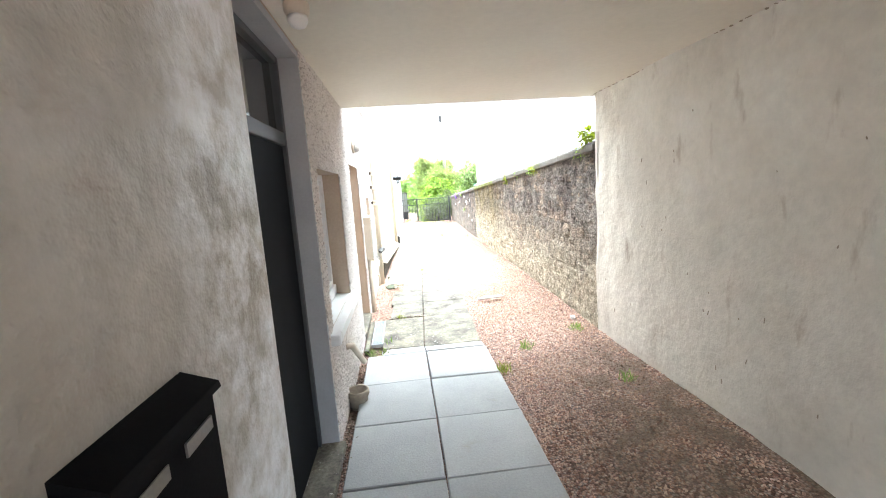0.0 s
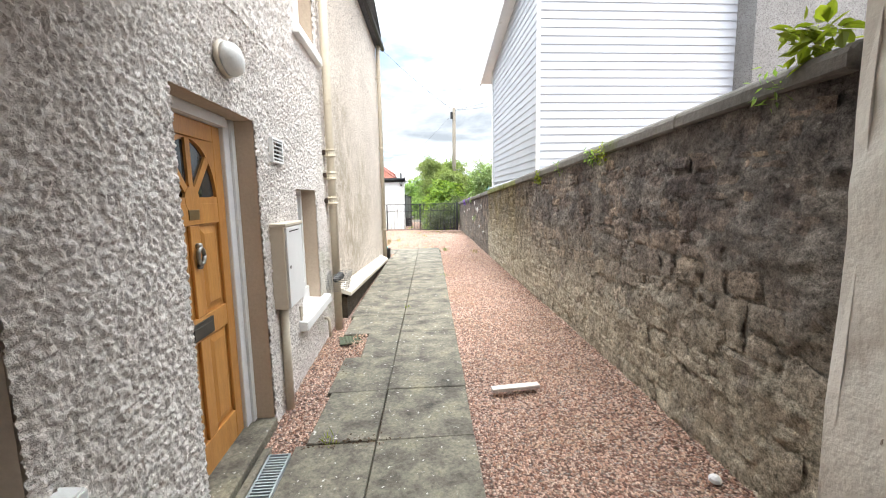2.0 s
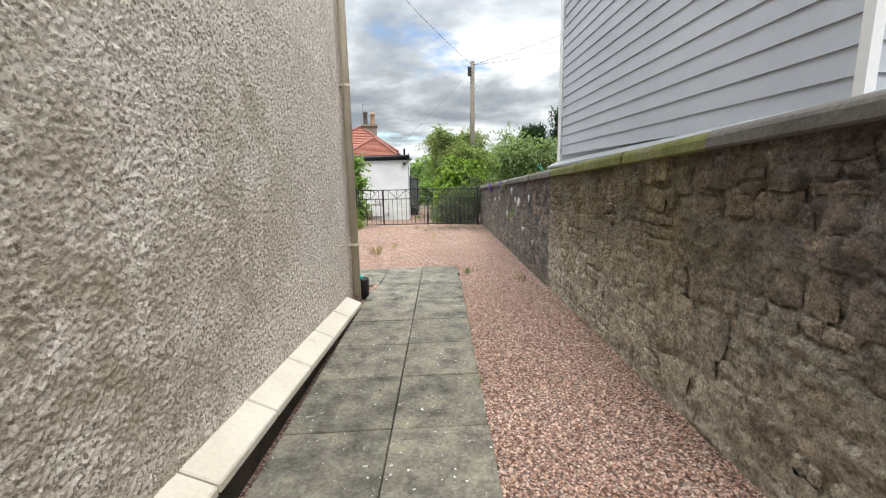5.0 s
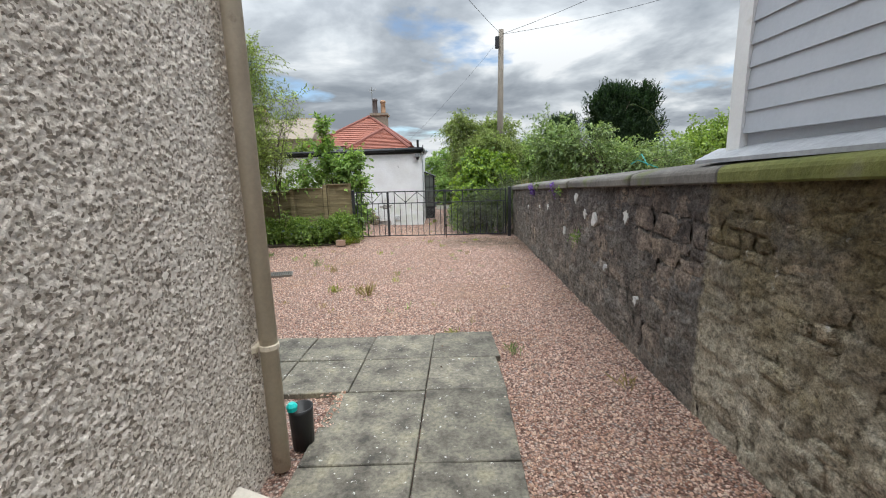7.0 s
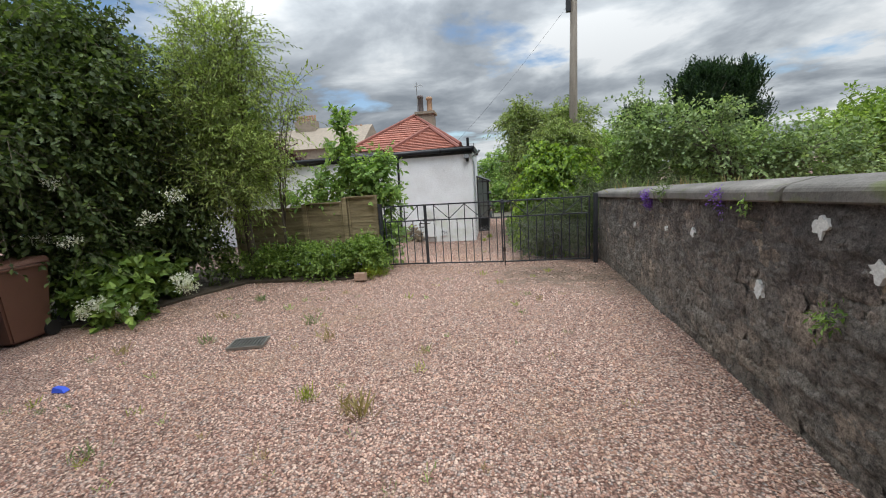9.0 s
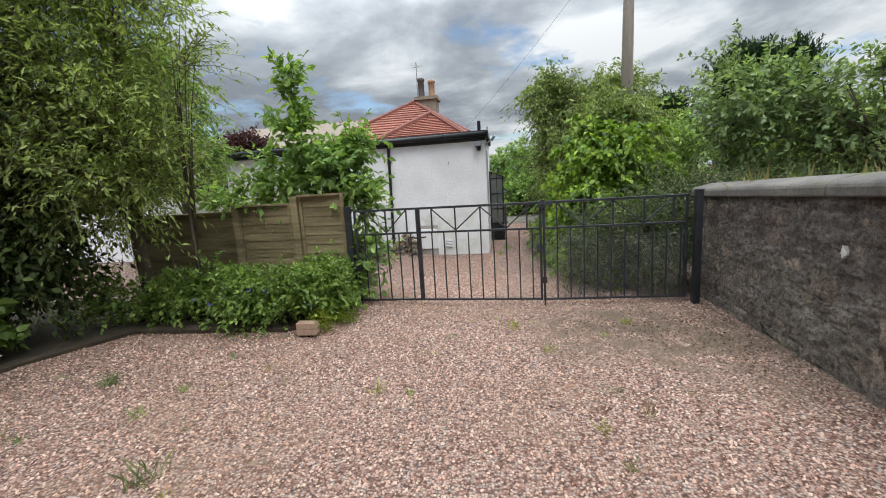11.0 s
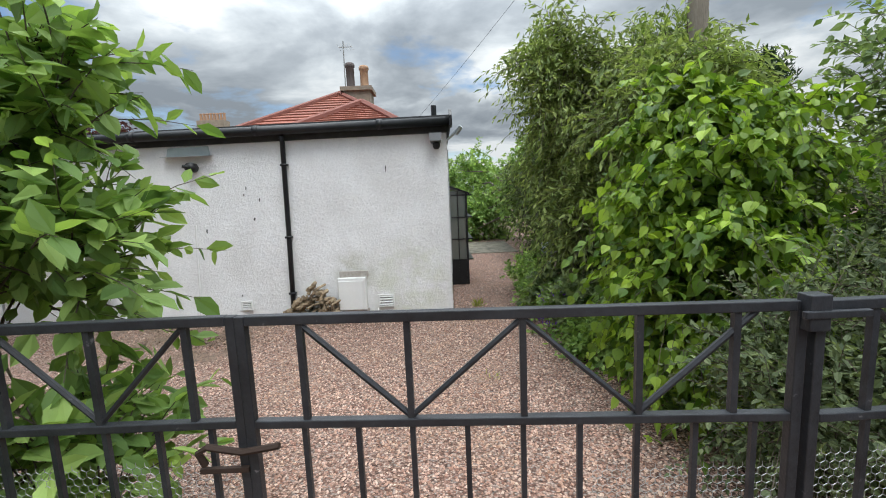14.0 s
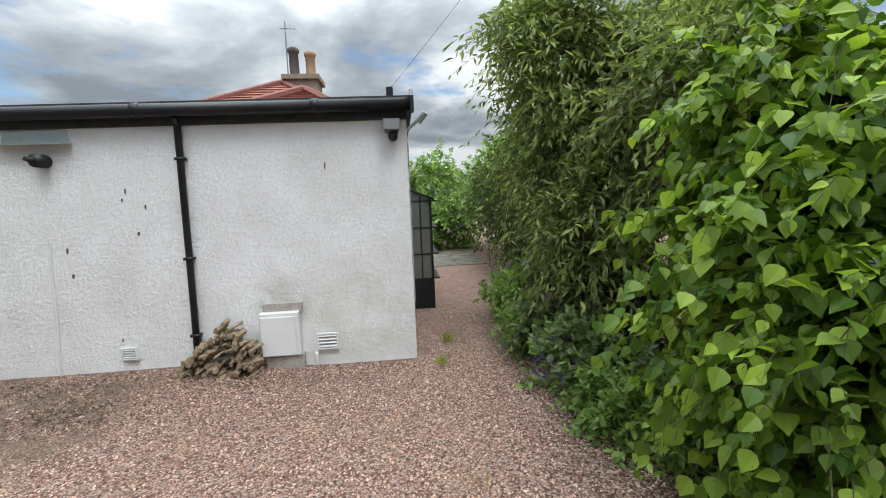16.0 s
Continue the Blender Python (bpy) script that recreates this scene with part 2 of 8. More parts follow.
def wall_stone_material(name, joint=False):
    """Weathered whinstone and sandstone: dark and streaked, ochre and mossy along one stretch, with pale lichen and mortar smears."""
    m, nt, b = nodes_of(name)
    geo = nt.nodes.new("ShaderNodeNewGeometry")
    info = nt.nodes.new("ShaderNodeObjectInfo")
    col = ramp_node(nt, noise_node(nt, 4.2, 10, 0.70, (1, 1, 1.1), 0.3), [(0.33, (0.075, 0.066, 0.063)), (0.46, (0.19, 0.165, 0.152)), (0.57, (0.35, 0.305, 0.265)), (0.70, (0.58, 0.52, 0.44))])
    if joint:
        col = mix_node(nt, 0.45, col, (0.21, 0.19, 0.165))
    else:
        col = mix_node(nt, 1.0, col, ramp_node(nt, info.outputs["Random"], [(0.0, (0.70, 0.68, 0.70)), (0.4, (0.90, 0.87, 0.87)), (0.7, (1.08, 1.02, 0.96)), (0.9, (1.3, 1.2, 1.06)), (1.0, (0.85, 0.88, 0.95))]), "MULTIPLY")
        col = mix_node(nt, 1.0, col, ramp_node(nt, geo.outputs["Random Per Island"], [(0.0, (0.72, 0.70, 0.70)), (0.5, (0.95, 0.93, 0.92)), (0.85, (1.2, 1.13, 1.05)), (1.0, (1.45, 1.36, 1.2))]), "MULTIPLY")
    sep = nt.nodes.new("ShaderNodeSeparateXYZ")
    nt.links.new(geo.outputs["Position"], sep.inputs["Vector"])
    # the ochre, mossy length of the wall below the boarded house
    along = nt.nodes.new("ShaderNodeMapRange")
    along.inputs["From Min"].default_value, along.inputs["From Max"].default_value = 6.6, 8.3
    nt.links.new(sep.outputs["Y"], along.inputs["Value"])
    stop = nt.nodes.new("ShaderNodeMapRange")
    stop.inputs["From Min"].default_value, stop.inputs["From Max"].default_value = 11.35, 11.30
    nt.links.new(sep.outputs["Y"], stop.inputs["Value"])
    both = nt.nodes.new("ShaderNodeMath")
    both.operation = "MULTIPLY"
    nt.links.new(along.outputs["Result"], both.inputs[0])
    nt.links.new(stop.outputs["Result"], both.inputs[1])
    patch = ramp_node(nt, noise_node(nt, 2.2, 7, 0.65), [(0.34, grey(0.3)), (0.56, grey(0.92))])
    f = nt.nodes.new("ShaderNodeMath")
    f.operation = "MULTIPLY"
    nt.links.new(both.outputs[0], f.inputs[0])
    nt.links.new(patch, f.inputs[1])
    ochre = ramp_node(nt, noise_node(nt, 6, 7, 0.65), [(0.3, (0.10, 0.082, 0.040)), (0.55, (0.26, 0.205, 0.10)), (0.75, (0.38, 0.31, 0.18))])
    col = mix_node(nt, f.outputs[0], col, ochre)
    # paler mortar-washed foot of the wall
    low = nt.nodes.new("ShaderNodeMapRange")
    low.inputs["From Min"].default_value, low.inputs["From Max"].default_value = 1.30, 0.25
    nt.links.new(sep.outputs["Z"], low.inputs["Value"])
    lw = nt.nodes.new("ShaderNodeMath")
    lw.operation = "MULTIPLY"
    nt.links.new(low.outputs["Result"], lw.inputs[0])
    nt.links.new(ramp_node(nt, noise_node(nt, 3.1, 7, 0.66), [(0.30, grey(0.05)), (0.47, grey(1.0))]), lw.inputs[1])
    near = nt.nodes.new("ShaderNodeMath")
    near.operation = "MULTIPLY_ADD"
    near.inputs[1].default_value, near.inputs[2].default_value = 0.7, 0.3
    nt.links.new(stop.outputs["Result"], near.inputs[0])
    lw2 = nt.nodes.new("ShaderNodeMath")
    lw2.operation = "MULTIPLY"
    nt.links.new(lw.outputs[0], lw2.inputs[0])
    nt.links.new(near.outputs[0], lw2.inputs[1])
    col = mix_node(nt, lw2.outputs[0], col, ramp_node(nt, noise_node(nt, 7, 8, 0.7), [(0.3, (0.20, 0.17, 0.125)), (0.5, (0.52, 0.46, 0.35)), (0.7, (0.70, 0.64, 0.52))]))
    # dark streaks, stronger towards the top of the wall
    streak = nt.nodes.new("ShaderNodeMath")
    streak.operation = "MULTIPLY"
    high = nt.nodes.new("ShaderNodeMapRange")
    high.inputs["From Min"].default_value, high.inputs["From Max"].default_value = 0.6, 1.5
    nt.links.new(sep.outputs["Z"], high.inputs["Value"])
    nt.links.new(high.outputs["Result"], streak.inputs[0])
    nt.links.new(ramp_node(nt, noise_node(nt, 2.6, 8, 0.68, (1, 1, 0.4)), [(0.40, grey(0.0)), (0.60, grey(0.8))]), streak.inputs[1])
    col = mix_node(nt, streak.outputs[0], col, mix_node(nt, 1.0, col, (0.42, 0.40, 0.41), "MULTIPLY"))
    lich = ramp_node(nt, noise_node(nt, 9, 6, 0.6), [(0.66, grey(0)), (0.72, grey(0.65))])
    col = mix_node(nt, lich, col, (0.50, 0.48, 0.44))
    # the whole stretch past the boarded house is set a third darker
    yard_mask = nt.nodes.new("ShaderNodeMath")
    yard_mask.operation = "SUBTRACT"
    yard_mask.inputs[0].default_value = 1.0
    nt.links.new(stop.outputs["Result"], yard_mask.inputs[1])
    col = mix_node(nt, yard_mask.outputs[0], col, mix_node(nt, 1.0, col, (0.66, 0.66, 0.68), "MULTIPLY"))
    grain = noise_node(nt, 26, 9, 0.70, (1, 1, 1.15), 0.2)
    col = mix_node(nt, 1.0, col, ramp_node(nt, grain, [(0.34, grey(0.35)), (0.5, grey(0.95)), (0.68, grey(1.35))]), "MULTIPLY")
    col = mix_node(nt, 1.0, col, ramp_node(nt, noise_node(nt, 95, 4, 0.7), [(0.36, grey(0.62)), (0.5, grey(1.0)), (0.66, grey(1.3))]), "MULTIPLY")
    nt.links.new(col, b.inputs["Base Color"])
    b.inputs["Roughness"].default_value = 0.9
    b.inputs["Specular IOR Level"].default_value = 0.25
    ch = bump_node(nt, b, noise_node(nt, 11, 8, 0.7, (1, 1, 2.0), 0.2), 0.016)
    ch = bump_node(nt, b, grain, 0.032, chain=ch)
    bump_node(nt, b, noise_node(nt, 110, 4, 0.65), 0.006, chain=ch)
    return m


HARL_NEAR = roughcast("pale_roughcast", (0.84, 0.785, 0.74), (0.73, 0.67, 0.625), (0.50, 0.445, 0.405), (0.54, 0.48, 0.415), 0.17)
HARL_FAR = roughcast("cream_roughcast", (0.80, 0.72, 0.635), (0.62, 0.545, 0.465), (0.29, 0.245, 0.20), (0.52, 0.445, 0.365), 0.23)
HARL_WHITE = roughcast("white_painted_roughcast", (0.86, 0.86, 0.87), (0.845, 0.845, 0.855), (0.81, 0.81, 0.82), (0.75, 0.75, 0.735))


def blotch(material, centre, reach, colour, strength=0.6):
    """A cloudy patch of the given colour about one spot."""
    nt = material.node_tree
    b = nt.nodes["Principled BSDF"]
    old = b.inputs["Base Color"].links[0].from_socket
    geo = nt.nodes.new("ShaderNodeNewGeometry")
    d = nt.nodes.new("ShaderNodeVectorMath")
    d.operation = "DISTANCE"
    d.inputs[1].default_value = centre
    nt.links.new(geo.outputs["Position"], d.inputs[0])
    near = ramp_node(nt, d.outputs["Value"], [(0.0, grey(1.0)), (0.55 * min(reach, 1.0), grey(1.0)), (min(reach, 1.0), grey(0.0))])
    f = nt.nodes.new("ShaderNodeMath")
    f.operation = "MULTIPLY"
    nt.links.new(near, f.inputs[0])
    nt.links.new(ramp_node(nt, noise_node(nt, 4, 7, 0.65), [(0.38, grey(0.0)), (0.62, grey(strength))]), f.inputs[1])
    nt.links.new(mix_node(nt, f.outputs[0], old, colour), b.inputs["Base Color"])


# yellowish-dark patches on the near half of the gable
blotch(HARL_FAR, (-0.40, 6.3, 1.3), 1.0, (0.30, 0.245, 0.17))
blotch(HARL_FAR, (-0.38, 7.2, 0.9), 1.0, (0.31, 0.26, 0.18))
blotch(HARL_FAR, (-0.34, 8.2, 1.6), 1.0, (0.34, 0.29, 0.20))
blotch(HARL_FAR, (-0.38, 6.4, 2.4), 1.0, (0.33, 0.28, 0.20))
# greenish algal stains low on the render
blotch(HARL_NEAR, (-0.40, 4.95, 0.55), 0.6, (0.36, 0.36, 0.24))
blotch(HARL_WHITE, (-0.45, 24.85, 0.25), 0.75, (0.50, 0.54, 0.36), 0.4)
blotch(HARL_WHITE, (-1.30, 24.85, 0.45), 0.38, (0.38, 0.38, 0.28), 0.5)
PLASTER = surface("cream_plaster", [(0.3, (0.64, 0.61, 0.55)), (0.55, (0.75, 0.72, 0.655)), (0.75, (0.81, 0.79, 0.74))], 1.6, 16, 0.10, 0.7, 0.009,
                  stain=(0.42, 0.36, 0.30), stain_scale=3.4, stain_range=(0.60, 0.76), stain_stretch=(1, 1.6, 0.5))
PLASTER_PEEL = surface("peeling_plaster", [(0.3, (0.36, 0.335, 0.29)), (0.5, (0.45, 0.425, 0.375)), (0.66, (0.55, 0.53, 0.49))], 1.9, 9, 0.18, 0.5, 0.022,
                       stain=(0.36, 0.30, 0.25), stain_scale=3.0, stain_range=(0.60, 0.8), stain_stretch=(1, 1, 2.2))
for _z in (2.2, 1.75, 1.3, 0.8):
    blotch(PLASTER_PEEL, (-0.39, -1.18, _z), 0.50, (0.83, 0.85, 0.88), 1.0)
CEILING = surface("ceiling_paint", [(0.3, (0.66, 0.62, 0.53)), (0.7, (0.73, 0.70, 0.61))], 0.9, 20, 0.06, 0.6, 0.002)
REVEAL = surface("beige_paint", [(0.3, (0.47, 0.37, 0.28)), (0.7, (0.53, 0.43, 0.33))], 2.0, 45, 0.12, 0.7, 0.002)
WHITE_PAINT = surface("white_gloss_paint", [(0.3, (0.74, 0.74, 0.74)), (0.7, (0.82, 0.82, 0.81))], 3.0, 60, 0.06, 0.35, 0.0008, stain=(0.55, 0.52, 0.47), stain_scale=6, stain_range=(0.62, 0.8))
BEIGE_PIPE = surface("beige_pipe_paint", [(0.3, (0.56, 0.49, 0.38)), (0.7, (0.66, 0.59, 0.47))], 3.0, 50, 0.12, 0.5, 0.001, stain=(0.30, 0.22, 0.15), stain_scale=5, stain_range=(0.62, 0.75))
CREAM_SKIRT = surface("cream_skirting_paint", [(0.3, (0.52, 0.465, 0.38)), (0.7, (0.63, 0.58, 0.50))], 2.0, 40, 0.12, 0.6, 0.003, stain=(0.34, 0.28, 0.22), stain_scale=5, stain_range=(0.62, 0.74))
# near-black, stands in for the shade inside slots, vents and drains
GAP_SHADE = plain("cavity_shade", (0.03, 0.027, 0.024), 0.95)
BLACK_DOOR = plain("black_door_paint", (0.011, 0.013, 0.016), 0.6)
POST_BLACK = plain("black_post_box_enamel", (0.006, 0.006, 0.007), 0.55)
for _m in (BLACK_DOOR, POST_BLACK):
    _m.node_tree.nodes["Principled BSDF"].inputs["Specular IOR Level"].default_value = 0.05
    _m.node_tree.nodes["Principled BSDF"].inputs["Roughness"].default_value = 0.7
GREY_FRAME = surface("grey_frame_paint", [(0.3, (0.36, 0.37, 0.385)), (0.7, (0.44, 0.45, 0.465))], 3, 60, 0.08, 0.45, 0.0008)
DARK_GLASS = glass_pane("dark_window_glass")
OAK = surface("varnished_oak", [(0.3, (0.50, 0.22, 0.055)), (0.7, (0.62, 0.31, 0.09))], 2.2, 22, 0.22, 0.35, 0.0008, stretch=(6, 6, 0.6))
BRASS = plain("aged_brass", (0.42, 0.32, 0.17), 0.35, 1.0)
STEEL_DULL = plain("dull_steel", (0.32, 0.31, 0.29), 0.45, 0.9)
GALV = surface("galvanised_steel", [(0.3, (0.42, 0.47, 0.50)), (0.7, (0.52, 0.57, 0.60))], 6, 60, 0.1, 0.45, 0.0005, 0.7)
BOX_WHITE = surface("white_plastic", [(0.3, (0.72, 0.72, 0.71)), (0.7, (0.78, 0.78, 0.77))], 3, 60, 0.05, 0.4, 0.0004)
BOX_CREAM = surface("cream_plastic", [(0.3, (0.56, 0.48, 0.38)), (0.7, (0.62, 0.55, 0.45))], 3, 60, 0.06, 0.5, 0.0004)
SLAB_NEW = surface("pale_concrete_slab", [(0.3, (0.36, 0.365, 0.365)), (0.7, (0.44, 0.445, 0.44))], 1.8, 70, 0.14, 0.8, 0.002, piece=0.10, stain=(0.33, 0.32, 0.27), stain_scale=3, stain_range=(0.62, 0.78))
SLAB_OLD = surface("weathered_concrete_slab", [(0.32, (0.078, 0.071, 0.059)), (0.45, (0.175, 0.159, 0.125)), (0.56, (0.25, 0.228, 0.178)), (0.70, (0.34, 0.31, 0.215))], 4.0, 45, 0.55, 0.85, 0.004, piece=0.24,
                   stain=(0.58, 0.57, 0.53), stain_scale=26, stain_range=(0.645, 0.68))
GRAVEL = gravel_material("pink_gravel")
PEBBLES = pebble_material("pink_granite_chips")
# gravel darkened in patches: by the gate, in the passage, by the white house
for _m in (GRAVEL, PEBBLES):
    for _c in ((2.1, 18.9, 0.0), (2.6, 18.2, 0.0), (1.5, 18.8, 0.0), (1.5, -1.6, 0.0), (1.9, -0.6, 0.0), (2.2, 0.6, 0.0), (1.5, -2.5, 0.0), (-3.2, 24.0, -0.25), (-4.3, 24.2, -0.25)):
        blotch(_m, _c, 1.0, (0.14, 0.105, 0.075), 0.8)
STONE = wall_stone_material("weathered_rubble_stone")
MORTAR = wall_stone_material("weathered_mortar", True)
COPING = surface("concrete_coping", [(0.3, (0.10, 0.092, 0.082)), (0.7, (0.205, 0.188, 0.168))], 2.2, 30, 0.3, 0.9, 0.006, stain=(0.10, 0.115, 0.035), stain_scale=1.6, stain_range=(0.58, 0.7))
MOSS_COPING = surface("mossy_coping", [(0.35, (0.10, 0.115, 0.022)), (0.55, (0.175, 0.18, 0.055)), (0.7, (0.21, 0.195, 0.15))], 2.4, 30, 0.3, 0.95, 0.008)
SIDING = surface("white_painted_boards", [(0.3, (0.43, 0.455, 0.50)), (0.7, (0.50, 0.525, 0.57))], 1.4, 50, 0.06, 0.55, 0.0015, piece=0.05, stain=(0.52, 0.53, 0.54), stain_scale=4, stain_range=(0.66, 0.82))
HARL_GREY = roughcast("grey_cement_harl", (0.26, 0.255, 0.25), (0.20, 0.195, 0.19), (0.12, 0.115, 0.11), (0.15, 0.145, 0.14))
LEAD = surface("grey_flashing", [(0.3, (0.30, 0.31, 0.33)), (0.7, (0.42, 0.43, 0.45))], 4, 30, 0.2, 0.5, 0.003)
SLATE = surface("dark_slate", [(0.3, (0.06, 0.065, 0.075)), (0.7, (0.11, 0.115, 0.13))], 5, 40, 0.3, 0.6, 0.004, piece=0.3)
BLACK_PAINT = surface("black_gloss_paint", [(0.3, (0.007, 0.0075, 0.009)), (0.7, (0.018, 0.019, 0.022))], 6, 60, 0.2, 0.42, 0.001, stain=(0.11, 0.10, 0.095), stain_scale=22, stain_range=(0.68, 0.78))
GATE_PAINT = surface("worn_black_ironwork", [(0.3, (0.016, 0.017, 0.021)), (0.7, (0.04, 0.043, 0.05))], 7, 70, 0.25, 0.42, 0.0015, stain=(0.20, 0.20, 0.21), stain_scale=26, stain_range=(0.66, 0.76))
RUST = plain("rusty_iron", (0.055, 0.036, 0.028), 0.8, 0.3)
WIRE = plain("dull_wire", (0.34, 0.34, 0.33), 0.5, 0.5)
FENCE = surface("weathered_fence_timber", [(0.3, (0.14, 0.11, 0.055)), (0.5, (0.31, 0.245, 0.135)), (0.7, (0.43, 0.35, 0.205))], 2.2, 30, 0.35, 0.85, 0.004, stretch=(0.5, 1, 5), piece=0.25)
BARK = surface("bark", [(0.3, (0.07, 0.055, 0.04)), (0.7, (0.17, 0.14, 0.105))], 8, 40, 0.4, 0.95, 0.01)
POLE_WOOD = surface("weathered_pole", [(0.3, (0.17, 0.145, 0.115)), (0.7, (0.27, 0.235, 0.19))], 3, 40, 0.35, 0.9, 0.004, stretch=(4, 4, 0.4))
TILE_RED = surface("red_roof_tile", [(0.3, (0.26, 0.085, 0.055)), (0.7, (0.36, 0.13, 0.085))], 3, 30, 0.25, 0.8, 0.004, piece=0.25)
RIDGE_RED = plain("ridge_tile", (0.22, 0.08, 0.06), 0.8)
BRICK_CHIM = surface("chimney_render", [(0.3, (0.24, 0.20, 0.155)), (0.7, (0.34, 0.285, 0.22))], 4, 30, 0.25, 0.9, 0.004)
POT_BUFF = plain("buff_clay_pot", (0.42, 0.255, 0.155), 0.8)
POT_DARK = plain("dark_clay_pot", (0.12, 0.10, 0.095), 0.8)
FELT = surface("black_roof_felt", [(0.3, (0.03, 0.031, 0.034)), (0.7, (0.06, 0.062, 0.066))], 5, 60, 0.3, 0.7, 0.003)
BIN_BLUE = plain("blue_bin_plastic", (0.012, 0.19, 0.55), 0.42)
BIN_BROWN = plain("brown_bin_plastic", (0.125, 0.058, 0.038), 0.5)
BLACK_PLASTIC = plain("black_plastic", (0.02, 0.02, 0.021), 0.45)
SOIL = surface("dark_soil", [(0.3, (0.045, 0.034, 0.022)), (0.7, (0.10, 0.075, 0.05))], 5, 50, 0.4, 0.95, 0.02)
BRICK_BUFF = surface("buff_brick", [(0.3, (0.34, 0.22, 0.155)), (0.7, (0.46, 0.32, 0.235))], 8, 60, 0.25, 0.9, 0.003)
LOG = surface("split_log", [(0.3, (0.26, 0.185, 0.12)), (0.6, (0.48, 0.37, 0.24)), (0.8, (0.60, 0.49, 0.34))], 9, 60, 0.35, 0.9, 0.004, piece=0.5)
L_HEDGE = leaf_material("dark_hedge_leaf", (0.032, 0.055, 0.016), (0.15, 0.20, 0.06))
L_WILLOW = leaf_material("olive_willow_leaf", (0.16, 0.22, 0.05), (0.50, 0.60, 0.20))
L_IVY = leaf_material("periwinkle_leaf", (0.085, 0.145, 0.03), (0.32, 0.44, 0.10), 0.5)
L_LIME = leaf_material("lime_green_leaf", (0.06, 0.13, 0.017), (0.42, 0.58, 0.075), 0.42)
L_MID = leaf_material("mid_green_leaf", (0.12, 0.21, 0.055), (0.42, 0.58, 0.17))
L_GREYGREEN = leaf_material("grey_green_leaf", (0.09, 0.13, 0.055), (0.29, 0.36, 0.17))
L_CONIFER = leaf_material("conifer_spray", (0.012, 0.030, 0.014), (0.045, 0.085, 0.032))
L_PRIVET = leaf_material("dark_evergreen_leaf", (0.05, 0.073, 0.033), (0.23, 0.28, 0.135))
L_YELLOW = leaf_material("yellow_green_leaf", (0.16, 0.20, 0.02), (0.36, 0.42, 0.05))
L_OLIVE = leaf_material("olive_shrub_leaf", (0.11, 0.16, 0.045), (0.44, 0.52, 0.19))
L_APPLE = leaf_material("apple_leaf", (0.11, 0.17, 0.065), (0.42, 0.53, 0.25))
L_BRIGHT = leaf_material("fresh_green_leaf", (0.10, 0.17, 0.03), (0.38, 0.50, 0.11))
L_COPPER = leaf_material("copper_leaf", (0.035, 0.014, 0.018), (0.10, 0.035, 0.04))
PETAL_WHITE = leaf_material("white_blossom", (0.62, 0.63, 0.55), (0.85, 0.85, 0.80), 0.6)
PETAL_BLUE = leaf_material("blue_flower", (0.12, 0.12, 0.55), (0.25, 0.25, 0.80), 0.6)
PETAL_PURPLE = leaf_material("purple_flower", (0.12, 0.05, 0.38), (0.28, 0.14, 0.62), 0.6)
DRY = leaf_material("dry_grass", (0.20, 0.15, 0.07), (0.42, 0.35, 0.18), 0.8)


# ---- mesh helpers ----
def box(bm, x0, x1, y0, y1, z0, z1, bevel=0.0):
    v = [bm.verts.new(p) for p in ((x0, y0, z0), (x1, y0, z0), (x1, y1, z0), (x0, y1, z0), (x0, y0, z1), (x1, y0, z1), (x1, y1, z1), (x0, y1, z1))]
    fs = [bm.faces.new([v[i] for i in f]) for f in ((3, 2, 1, 0), (4, 5, 6, 7), (0, 1, 5, 4), (1, 2, 6, 5), (2, 3, 7, 6), (3, 0, 4, 7))]
    if bevel:
        es = list({e for f in fs for e in f.edges})
        bmesh.ops.bevel(bm, geom=es, offset=bevel, segments=2, affect="EDGES", profile=0.5)


def prism(bm, pts, axis, a, b):
    """A polygon given in the two other axes, drawn out along an axis from a to b."""
    def at(p, w):
        return {"x": (w, p[0], p[1]), "y": (p[0], w, p[1]), "z": (p[0], p[1], w)}[axis]
    lo, hi = [bm.verts.new(at(p, a)) for p in pts], [bm.verts.new(at(p, b)) for p in pts]
    n = len(pts)
    bm.faces.new(lo[::-1])
    bm.faces.new(hi)
    for i in range(n):
        bm.faces.new((lo[i], lo[(i + 1) % n], hi[(i + 1) % n], hi[i]))


def hexa(bm, lo, hi):
    """A solid between two rings of four points."""
    a, b = [bm.verts.new(p) for p in lo], [bm.verts.new(p) for p in hi]
    bm.faces.new(a[::-1])
    bm.faces.new(b)
    for i in range(4):
        bm.faces.new((a[i], a[(i + 1) % 4], b[(i + 1) % 4], b[i]))


def tube(bm, pts, radii, n=8):
    """A round, tapering tube through points."""
    pts = [Vector(p) for p in pts]
    if not isinstance(radii, (list, tuple)):
        radii = [radii] * len(pts)
    rings = []
    side = None
    for i, p in enumerate(pts):
        d = (pts[min(i + 1, len(pts) - 1)] - pts[max(i - 1, 0)]).normalized()
        if side is None:
            side = d.orthogonal().normalized()
        side = (side - d * side.dot(d)).normalized()
        up = d.cross(side)
        rings.append([bm.verts.new(p + radii[i] * (math.cos(a) * side + math.sin(a) * up)) for a in (2 * math.pi * k / n for k in range(n))])
    for r, s in zip(rings, rings[1:]):
        for k in range(n):
            bm.faces.new((r[k], r[(k + 1) % n], s[(k + 1) % n], s[k]))
    bm.faces.new(rings[0][::-1])
    bm.faces.new(rings[-1])


